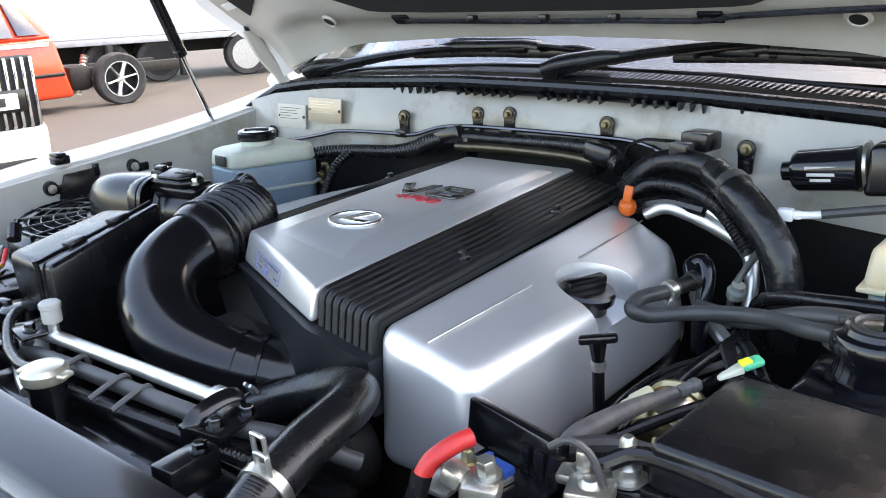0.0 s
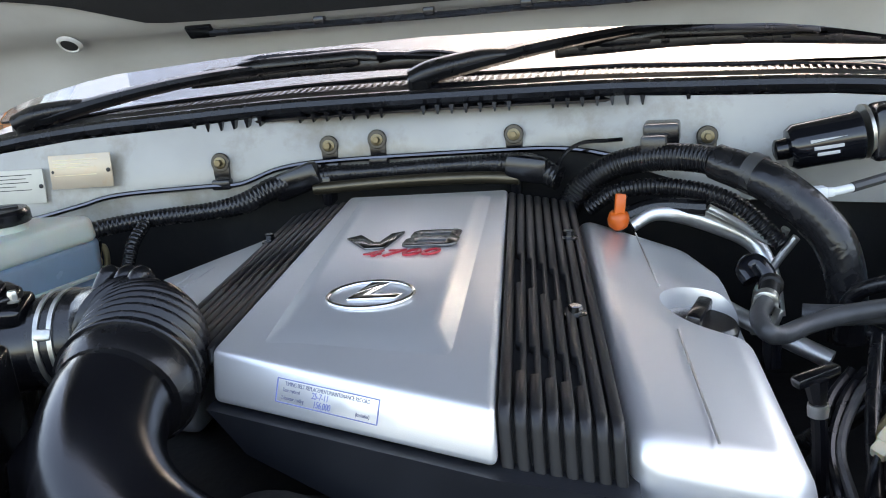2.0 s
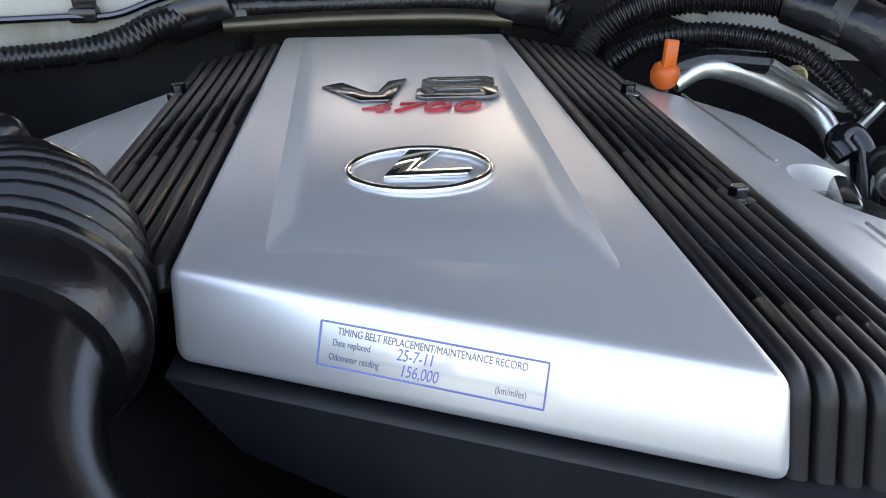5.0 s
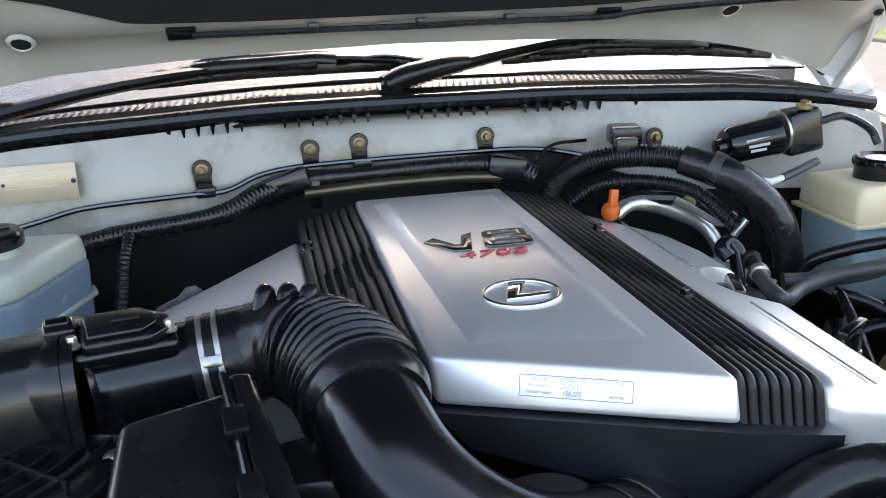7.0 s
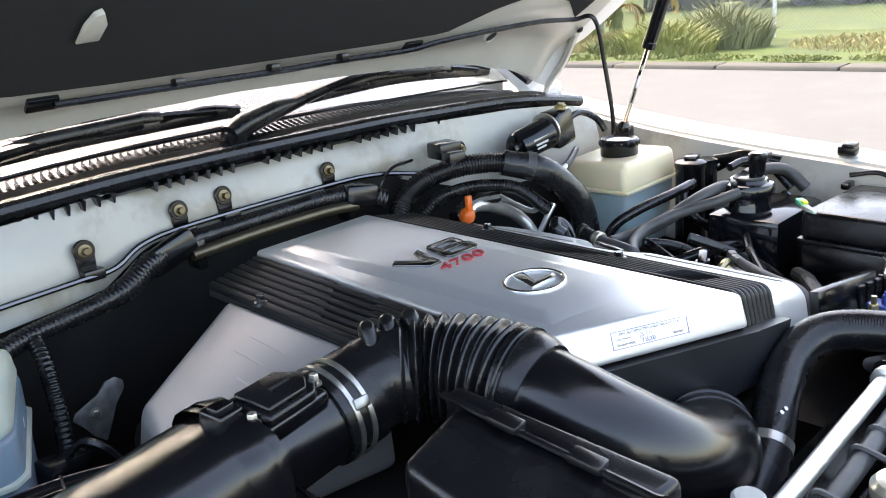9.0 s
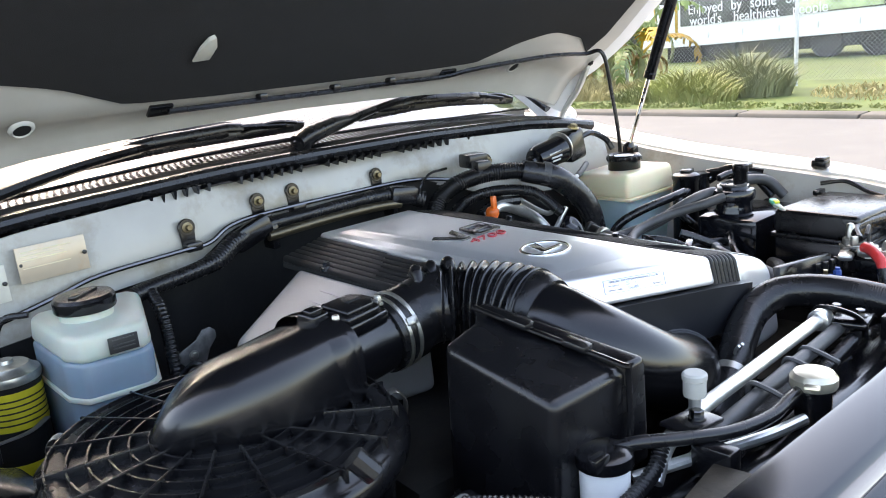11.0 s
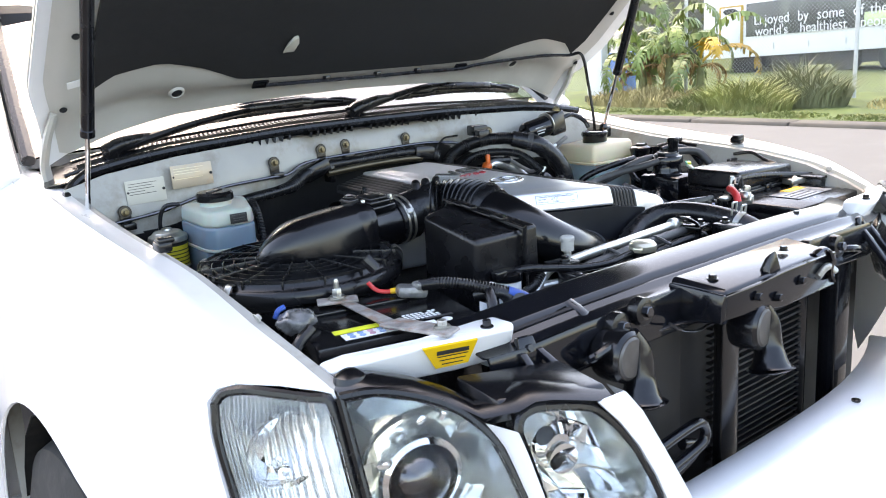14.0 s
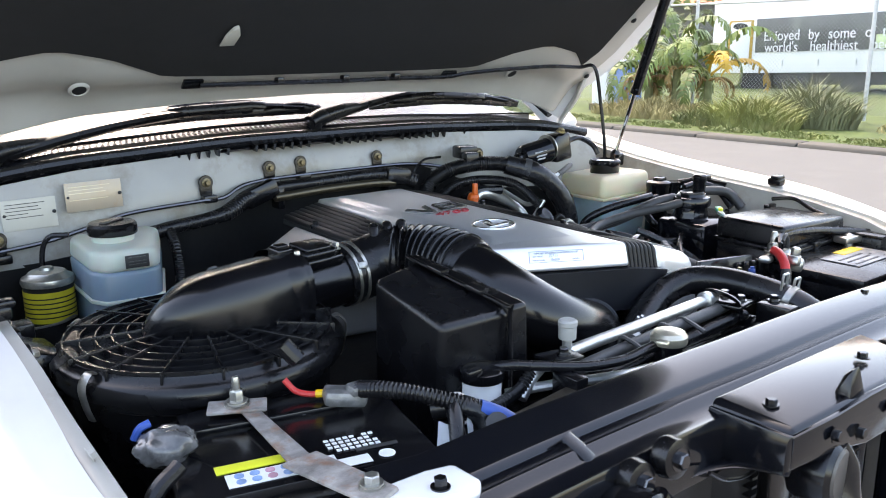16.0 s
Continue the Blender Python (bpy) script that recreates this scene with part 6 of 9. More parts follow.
part("wire", tube([(0.408, 0.732, 1.084), (0.40, 0.725, 1.06), (0.40, 0.72, 1.03)], 0.003, 8, 5), M_RUBBER, yl)
part("wire", tube([(0.430, 0.735, 1.088), (0.432, 0.725, 1.075), (0.43, 0.72, 1.05)], 0.0016, 8, 5), M_CREAM, yl)
# round yellow-zinc valve with rolled rims
zv = thing("zinc_valve", (0.45, 0.74, 1.03), "round yellow zinc plated valve body with rolled rims", "valve")
zx = V(0.05, -0.86, -0.30)
part("rear_rim", lathe([(0.022, -0.006), (0.029, -0.005), (0.0315, 0), (0.029, 0.005), (0.0255, 0.006), (0.0245, 0.010)], (0.449, 0.768, 1.085), zx, 36), M_BRASSY, zv)
part("body", lathe([(0.0245, 0.008), (0.0235, 0.03), (0.026, 0.042)], (0.449, 0.768, 1.085), zx, 36), M_STEEL, zv, "dull steel valve body")
part("front_rim", lathe([(0.026, 0.040), (0.031, 0.042), (0.032, 0.046), (0.029, 0.050), (0.024, 0.049)], (0.449, 0.768, 1.085), zx, 36), M_BRASSY, zv)
part("dome", lathe([(0.027, 0.047), (0.022, 0.052), (0.014, 0.054), (0.008, 0.054), (0.006, 0.060), (0, 0.061)], (0.449, 0.768, 1.085), zx, 32), M_BRASSY, zv)
part("foot", box((0.449, 0.748, 1.043), (0.02, 0.03, 0.03), 0.004), M_DARKMETAL, zv)
M_GREYTAPE = mat("dusty_grey_loom_tape", (0.10, 0.095, 0.09), 0.5, vary=0.3, scale=60, bump=0.3, bump_scale=120, dirt=(0.24, 0.19, 0.14), dirt_amount=0.6, dirt_scale=20)
gl = thing("taped_loom", (0.41, 0.64, 1.03), "dusty grey taped wiring loom with grey plug", "wiring loom")
part("loom", tube([(0.400, 0.612, 1.055), (0.403, 0.622, 1.082), (0.411, 0.640, 1.098), (0.425, 0.683, 1.104), (0.440, 0.715, 1.108), (0.456, 0.742, 1.112)], [0.010, 0.0105, 0.012, 0.0095, 0.008, 0.006], 14, 8), M_GREYTAPE, gl)
part("plug", add(box((0.461, 0.750, 1.113), (0.011, 0.014, 0.009), 0.002, rot(10, 0, -28)), box((0.467, 0.760, 1.115), (0.012, 0.012, 0.012), 0.003, rot(10, 0, -28))), M_LEAD, gl, "grey plug")
# small hose with a brassy clip beside the cylinder head
ch = thing("clip_hose", (0.34, 1.0, 1.0), "thin black hose held by a brass-coloured clip", "hose")
part("hose", tube([(0.345, 0.93, 1.02), (0.352, 0.965, 1.035), (0.345, 0.99, 1.044), (0.333, 1.004, 1.048)], 0.007, 10, 6), M_RUBBER, ch)
part("clip", tube([(0.322, 1.012, 1.050), (0.328, 1.012, 1.060), (0.338, 1.005, 1.060), (0.344, 0.996, 1.048), (0.345, 0.99, 1.036)], 0.0035, 8, 5, flat=(1.6, 0.6)), M_BRASSY, ch)
for dx, mt in ((0.0, M_RUBBER), (0.012, M_RUBBER), (0.022, M_GREYTAPE)):
    part("wire", tube([(0.372 + dx, 0.70, 0.98), (0.374 + dx, 0.735, 1.03), (0.378 + dx * 0.8, 0.78, 1.06), (0.40 + dx, 0.83, 1.08), (0.43 + dx, 0.87, 1.09)], 0.0045, 8, 6), mt, ch)

# ---- first battery ----
BM = pose(-0.503, 0.488, 0, 0, 0, -14)


def bx(c, s, bev=0.003, m=None):
    b = box((0, 0, 0), s, bev, m)
    b.transform(BM @ Matrix.Translation(c))
    return b


b1 = thing("battery", (-0.503, 0.488, 0.93), "black car battery with coloured warning labels", "battery", "car batteries")
part("case", bx((0, -0.02, 1.01), (0.236, 0.176, 0.19), 0.006), M_BLACK, b1)
part("lid", bx((0, -0.02, 1.112), (0.240, 0.180, 0.024), 0.005), M_BLACK, b1)
part("lid_step", bx((-0.02, 0.045, 1.126), (0.16, 0.05, 0.006), 0.002), M_BLACK, b1)
part("warning_label", bx((-0.046, -0.064, 1.125), (0.076, 0.015, 0.0015), 0.0003), M_LIME, b1, "bright yellow warning strip")
part("info_label", bx((-0.034, -0.088, 1.125), (0.088, 0.024, 0.0012), 0.0003), M_LABEL, b1, "white label with round symbols")
M_PALEINK = mat("faded_blue_print", (0.20, 0.32, 0.52), 0.5, vary=0.3, scale=60)
M_PINKINK = mat("faded_pink_print", (0.52, 0.28, 0.34), 0.5, vary=0.3, scale=60)
for k, mt in enumerate((M_PALEINK, M_PALEINK, M_PINKINK, M_PALEINK, M_PINKINK)):
    for r in (0, 1):
        b = lathe([(0.0045, 0), (0.0045, 0.0007), (0, 0.0007)], (0, 0, 0), (0, 0, 1), 12)
        b.transform(BM @ Matrix.Translation((-0.066 + 0.014 * k, -0.0935 + 0.011 * r, 1.1257)))
        part("symbol", b, mt, b1)
for k in range(8):
    for r in range(4):
        if (k * 7 + r * 3) % 11:
            part("mark", bx((0.024 + 0.0065 * k, -0.072 + 0.0075 * r, 1.1252), (0.0045, 0.0042, 0.0008), 0.0), M_LABEL, b1)
part("maker_block", bx((0.012, -0.086, 1.1252), (0.022, 0.015, 0.001), 0.0003), M_LABEL, b1)
part("maker_block", bx((0.036, -0.098, 1.1252), (0.034, 0.016, 0.001), 0.0003), M_LABEL, b1)
part("strap", hexa([(-0.532, 0.548, 1.133), (-0.516, 0.538, 1.133), (-0.525, 0.390, 1.131), (-0.549, 0.388, 1.131)], [(-0.532, 0.548, 1.136), (-0.516, 0.538, 1.136), (-0.525, 0.390, 1.134), (-0.549, 0.388, 1.134)], 0.001), M_RUST, b1, "rusty steel hold-down strap")
part("strap_foot", hexa([(-0.556, 0.402, 1.133), (-0.518, 0.404, 1.133), (-0.508, 0.288, 1.143), (-0.540, 0.276, 1.143)], [(-0.555, 0.402, 1.137), (-0.519, 0.404, 1.137), (-0.509, 0.289, 1.147), (-0.540, 0.277, 1.147)], 0.0012), M_RUST, b1, "wide rusty foot of the strap")
part("strap_end", box((-0.533, 0.540, 1.137), (0.060, 0.030, 0.004), 0.0015, rot(0, 0, -28)), M_RUST, b1)
part("strap_stud", add(add(lathe([(0.013, 1.139), (0.0135, 1.142), (0.010, 1.143)], (-0.533, 0.540, 0), (0, 0, 1), 20), bolt_bm((-0.533, 0.540, 1.142), (0, 0, 1), 0.0075, 0.010)), lathe([(0.0042, 1.150), (0.0046, 1.153), (0.0040, 1.156), (0.0046, 1.159), (0.0040, 1.162), (0.0046, 1.165), (0.0030, 1.170), (0, 1.170)], (-0.533, 0.540, 0), (0, 0, 1), 12)), M_STEEL, b1)
part("strap_bolt", add(bolt_bm((-0.524, 0.305, 1.148), (0, 0, 1), 0.007, 0.006), lathe([(0.011, 1.145), (0.0112, 1.148), (0.008, 1.149)], (-0.524, 0.305, 0), (0, 0, 1), 18)), M_STEEL, b1)
part("terminal", lathe([(0.010, 1.122), (0.009, 1.146), (0, 1.15)], (-0.622, 0.500, 0), (0, 0, 1), 14), M_STEEL, b1)
wrap = bmesh.new()
bmesh.ops.create_icosphere(wrap, subdivisions=4, radius=0.027)
for v in wrap.verts:
    q = v.co / 0.027
    v.co *= 0.88 + 0.10 * math.sin(6 * q.x + 4 * q.z) * math.cos(5 * q.y) + 0.07 * abs(math.sin(11 * q.z + 7 * q.y))
    v.co = V(v.co.x * 1.15 - 0.622, v.co.y * 0.95 + 0.505, v.co.z * 0.75 + 1.134)
part("terminal_clamp", wrap, mat("crumpled_wrap", (0.10, 0.10, 0.10), 0.16, vary=0.5, scale=60, coat=0.6, dirt=(0.35, 0.34, 0.32), dirt_amount=0.6, dirt_scale=45), b1, "lead terminal wrapped in crumpled clear film", smooth=60)
part("blue_tape", tube([(-0.645, 0.522, 1.142), (-0.640, 0.520, 1.152), (-0.630, 0.520, 1.155)], 0.004, 8, 4), M_BLUE, b1)
part("terminal_clamp", add(box((-0.434, 0.490, 1.138), (0.046, 0.028, 0.018), 0.006, rot(0, 8, -25)), box((-0.424, 0.480, 1.147), (0.022, 0.020, 0.012), 0.004)), M_LEAD, b1, "grey lead terminal clamp")
part("sleeve", tube([(-0.478, 0.540, 1.152), (-0.470, 0.531, 1.140), (-0.458, 0.522, 1.136), (-0.452, 0.516, 1.137)], 0.0034, 8, 5), M_RED, b1, "red cable sleeve")
part("sleeve", tube([(-0.453, 0.517, 1.137), (-0.444, 0.508, 1.138)], 0.0045, 8, 3), M_YELLOW, b1, "yellow cable crimp")
part("cable", tube([(-0.63, 0.45, 1.14), (-0.66, 0.44, 1.12), (-0.675, 0.43, 1.06), (-0.66, 0.45, 0.98)], 0.008, 10, 6), M_RUBBER, b1)
part("grey_line", bx((0.066, -0.0785, 1.1252), (0.042, 0.006, 0.0008), 0.0), M_GREYRUBBER, b1)
b = lathe([(0.008, 0), (0.008, 0.0008), (0, 0.0008)], (0, 0, 0), (0, 0, 1), 18)
b.transform(BM @ Matrix.Translation((0.07, -0.096, 1.1248)))
part("round_mark", b, M_LABEL, b1)
for k, (x0, y0, x1, y1) in enumerate(((-0.10, 0.02, -0.03, 0.03), (-0.03, 0.03, -0.015, -0.03), (-0.10, -0.02, -0.085, -0.05), (0.02, 0.02, 0.10, 0.035))):
    b = tube([(x0, y0, 1.1245), ((x0 + x1) / 2, (y0 + y1) / 2 + 0.004, 1.1245), (x1, y1, 1.1245)], 0.0012, 6, 4)
    b.transform(BM)
    part("moulded_line", b, M_BLACK, b1)
part("tray", bx((0, 0, 0.93), (0.26, 0.185, 0.02), 0.004), M_BLACK, b1)
fl = thing("front_wiring", (-0.36, 0.45, 1.1), "black convoluted loom with blue tape", "wiring loom")
part("loom", tube([(-0.424, 0.478, 1.147), (-0.411, 0.447, 1.153), (-0.385, 0.418, 1.150), (-0.355, 0.396, 1.140), (-0.327, 0.378, 1.128), (-0.305, 0.365, 1.112)], 0.0095, 12, 8, rib=(0.0045, 0.0016)), M_RUBBER, fl)
part("tape", tube([(-0.338, 0.385, 1.133), (-0.320, 0.374, 1.124), (-0.307, 0.366, 1.114)], 0.0102, 12, 5), M_BLUE, fl, "blue electrical tape")
part("sensor", tube([(-0.47, 0.555, 1.185), (-0.458, 0.545, 1.168)], 0.010, 10, 3), M_BLACKSAT, fl)
part("hose", tube([(-0.37, 0.42, 1.13), (-0.35, 0.395, 1.135), (-0.335, 0.38, 1.12), (-0.34, 0.36, 1.08)], 0.012, 12, 6), M_RUBBER, fl)
cup = thing("receiver_drier", (-0.265, 0.462, 1.02), "white plastic cup with black lid", "filter")
part("cup", lathe([(0.022, 1.02), (0.023, 1.125), (0.0225, 1.128)], (-0.268, 0.46, 0), (0, 0, 1), 22), M_LABEL, cup)
part("lid", lathe([(0.026, 1.124), (0.026, 1.135), (0.020, 1.139), (0.0, 1.14)], (-0.268, 0.46, 0), (0, 0, 1), 22), M_BLACK, cup)
part("lug", box((-0.29, 0.45, 1.137), (0.022, 0.012, 0.014), 0.003), M_BLACK, cup)

# ---- radiator top, pipes and hoses at the front ----
rad = thing("radiator", (0, 0.40, 0.55), "black radiator with top tank and cap", "radiator")
part("top_tank", hexa([(-0.33, 0.365, 1.03), (0.33, 0.365, 1.03), (0.33, 0.43, 1.03), (-0.33, 0.43, 1.03)], [(-0.32, 0.37, 1.095), (0.32, 0.37, 1.095), (0.32, 0.425, 1.095), (-0.32, 0.425, 1.095)], 0.014, 3), M_BLACK, rad)
part("core", box((0, 0.395, 0.79), (0.66, 0.05, 0.48), 0.004), M_FIN, rad)
part("neck", lathe([(0.018, 1.08), (0.018, 1.132), (0.021, 1.134), (0.021, 1.138)], (-0.035, 0.375, 0), (0, 0, 1), 20), M_BLACK, rad)
part("cap", add(lathe([(0.022, 1.137), (0.023, 1.140), (0.023, 1.147), (0.019, 1.152), (0.010, 1.154), (0, 1.154)], (-0.035, 0.375, 0), (0, 0, 1), 24), box((-0.035, 0.375, 1.1445), (0.060, 0.016, 0.006), 0.003, rot(0, 0, 20))), mat("tarnished_cap_steel", (0.55, 0.52, 0.42), 0.3, 0.8, vary=0.2), rad, "tarnished steel radiator cap")
part("fan_shroud", hexa([(-0.33, 0.43, 0.6), (0.33, 0.43, 0.6), (0.27, 0.52, 0.66), (-0.27, 0.52, 0.66)], [(-0.33, 0.43, 1.09), (0.33, 0.43, 1.09), (0.25, 0.52, 1.045), (-0.25, 0.52, 1.045)], 0.01), M_BLACK, rad, "black fan shroud")
part("shroud_tab", box((0.23, 0.432, 1.095), (0.03, 0.02, 0.012), 0.002), M_BLACK, rad)
acp = thing("air_conditioning_pipe", (0, 0.445, 1.09), "bright aluminium pipe with service cap", "pipe", "air conditioning pipes")
part("pipe", tube([(-0.235, 0.43, 1.10), (-0.205, 0.436, 1.122), (-0.16, 0.440, 1.131), (0.0, 0.444, 1.135), (0.13, 0.447, 1.138), (0.155, 0.447, 1.138)], 0.0078, 14, 6), M_ALU, acp, "bright aluminium pipe")
part("fitting", lathe([(0.010, 0), (0.013, 0.002), (0.013, 0.012), (0.010, 0.014), (0.010, 0.024)], (0.14, 0.447, 1.138), (1, 0, 0), 14), M_ALU, acp)
part("service_port", lathe([(0.006, 0), (0.006, 0.014), (0.008, 0.015), (0.008, 0.018)], (-0.147, 0.441, 1.134), (0, 0, 1), 14), M_ALU, acp)
part("service_cap", lathe([(0.0105, 0.016), (0.011, 0.018), (0.011, 0.032), (0.012, 0.033), (0.012, 0.038), (0.010, 0.04), (0, 0.04)], (-0.147, 0.441, 1.134), (0, 0, 1), 18), mat("grey_cap_plastic", (0.36, 0.36, 0.34), 0.4, vary=0.1), acp, "grey plastic service cap")
fh = thing("oil_cooler_hose", (0, 0.41, 1.09), "black oil cooler hoses clipped together", "hose")
part("hose", tube([(-0.19, 0.415, 1.108), (-0.15, 0.418, 1.118), (-0.05, 0.420, 1.124), (0.08, 0.424, 1.128), (0.17, 0.432, 1.128), (0.23, 0.46, 1.12), (0.27, 0.50, 1.09)], 0.0085, 12, 8), M_GREYRUBBER, fh, "grey braided hose")
part("hose", tube([(-0.15, 0.398, 1.105), (-0.05, 0.398, 1.112), (0.05, 0.402, 1.116), (0.13, 0.408, 1.118), (0.20, 0.42, 1.112), (0.25, 0.45, 1.09)], 0.008, 12, 8, rib=(0.004, 0.0008)), M_RUBBER, fh)
part("hose", tube([(-0.255, 0.458, 1.134), (-0.24, 0.44, 1.139), (-0.21, 0.418, 1.137), (-0.16, 0.395, 1.131), (-0.11, 0.383, 1.130), (-0.07, 0.382, 1.134), (-0.045, 0.38, 1.137)], 0.0065, 12, 8), M_RUBBER, fh, "black overflow hose")
part("hose", tube([(-0.24, 0.45, 1.10), (-0.20, 0.42, 1.11), (-0.12, 0.385, 1.112), (-0.07, 0.368, 1.116)], 0.006, 10, 8), M_ALU, fh)
part("hose", tube([(-0.35, 0.44, 1.11), (-0.29, 0.43, 1.10), (-0.24, 0.43, 1.11), (-0.215, 0.435, 1.125)], 0.008, 10, 8, rib=(0.0045, 0.0016)), M_RUBBER, fh)
for x in (-0.06, 0.02, 0.06):
    part("tie", tube([(x, 0.388, 1.126), (x, 0.41, 1.133), (x, 0.428, 1.135), (x, 0.432, 1.122)], 0.003, 6, 4), M_GREYRUBBER, fh)
pb = thing("pipe_clamp", (0.17, 0.42, 1.09), "black steel pipe clamp with bolts", "bracket", "front pipe clamps")
part("plate", box((0.175, 0.425, 1.135), (0.05, 0.05, 0.006), 0.002, rot(0, 0, 10)), M_BLACK, pb)
part("leg", box((0.205, 0.37, 1.125), (0.026, 0.05, 0.03), 0.003, rot(0, 0, 5)), M_BLACK, pb)
part("saddle", tube([(0.165, 0.40, 1.12), (0.165, 0.405, 1.14), (0.165, 0.43, 1.148), (0.165, 0.455, 1.146), (0.165, 0.46, 1.13)], 0.008, 8, 4, flat=(1, 0.35)), M_BLACK, pb)
for c in ((0.185, 0.415, 1.138), (0.212, 0.38, 1.141), (0.19, 0.445, 1.138)):
    part("bolt", bolt_bm(c, (0, 0, 1), 0.006, 0.006), M_DARKCHROME, pb)
pb = thing("pipe_clamp", (-0.2, 0.42, 1.09), "black steel pipe clamp with bolts", "bracket", "front pipe clamps")
part("plate", box((-0.175, 0.428, 1.137), (0.05, 0.035, 0.005), 0.002, rot(0, 0, -10)), M_BLACK, pb)
part("leg", box((-0.19, 0.395, 1.115), (0.02, 0.04, 0.03), 0.003), M_BLACK, pb)
part("bolt", bolt_bm((-0.17, 0.425, 1.14), (0, 0, 1), 0.006, 0.006), M_DARKCHROME, pb)
uh = thing("radiator_hose", (0.2, 0.5, 1.03), "thick black upper radiator hose with clamps", "hose")
part("hose", tube([(0.285, 0.352, 1.108), (0.278, 0.39, 1.124), (0.268, 0.44, 1.134), (0.256, 0.495, 1.137), (0.232, 0.538, 1.132), (0.19, 0.552, 1.118), (0.135, 0.543, 1.095), (0.07, 0.525, 1.06), (0.02, 0.52, 1.02)], 0.0222, 20, 8, rib=(0.003, 0.00008)), M_RUBBER, uh, "thick moulded rubber hose", smooth=60)
for p, d in (((0.2775, 0.392, 1.1245), (-0.15, 0.95, 0.3)), ((0.085, 0.529, 1.068), (0.8, 0.2, 0.45))):
    part("hose_clamp", lathe([(0.022, -0.006), (0.0238, -0.005), (0.0238, 0.005), (0.022, 0.006)], p, d, 24), M_STEEL, uh, "steel spring clamp")
for ex, ey, ez, h in ((0.2685, 0.398, 1.148, 0.018), (0.284, 0.388, 1.146, 0.013)):
    part("clamp_ear", tube([(ex - 0.007, ey, ez - 0.006), (ex - 0.007, ey - 0.002, ez + h - 0.002), (ex - 0.005, ey - 0.002, ez + h), (ex + 0.005, ey - 0.002, ez + h), (ex + 0.007, ey - 0.002, ez + h - 0.002), (ex + 0.007, ey, ez - 0.006)], 0.0022, 8, 3), M_ALU, uh, "bright bent clamp ear")
for ex in (0.093, 0.102):
    part("clamp_ear", tube([(ex, 0.528, 1.085), (ex - 0.004, 0.524, 1.100), (ex - 0.006, 0.518, 1.108)], 0.0022, 8, 3), M_ALU, uh, "bright bent clamp ear")
part("spigot", lathe([(0.018, -0.04), (0.018, 0.0)], (0.285, 0.352, 1.108), (-0.15, 0.9, 0.4), 18), M_ALU, uh)
ps = thing("engine_pulley", (0.02, 0.56, 0.9), "dark belt pulley under the cover", "pulley")
part("pulley", lathe([(0.02, -0.02), (0.055, -0.02), (0.06, -0.015), (0.06, 0.015), (0.055, 0.02), (0.02, 0.02)], (-0.02, 0.585, 1.075), (0.1, 1, 0), 28), M_DARKMETAL, ps)
part("mount", box((-0.02, 0.615, 1.05), (0.08, 0.05, 0.12), 0.01), M_DARKMETAL, ps)
part("pulley", lathe([(0.02, -0.02), (0.045, -0.02), (0.05, -0.015), (0.05, 0.015), (0.045, 0.02), (0.02, 0.02)], (0.16, 0.575, 1.03), (0.1, 1, 0), 28), M_DARKMETAL, ps)

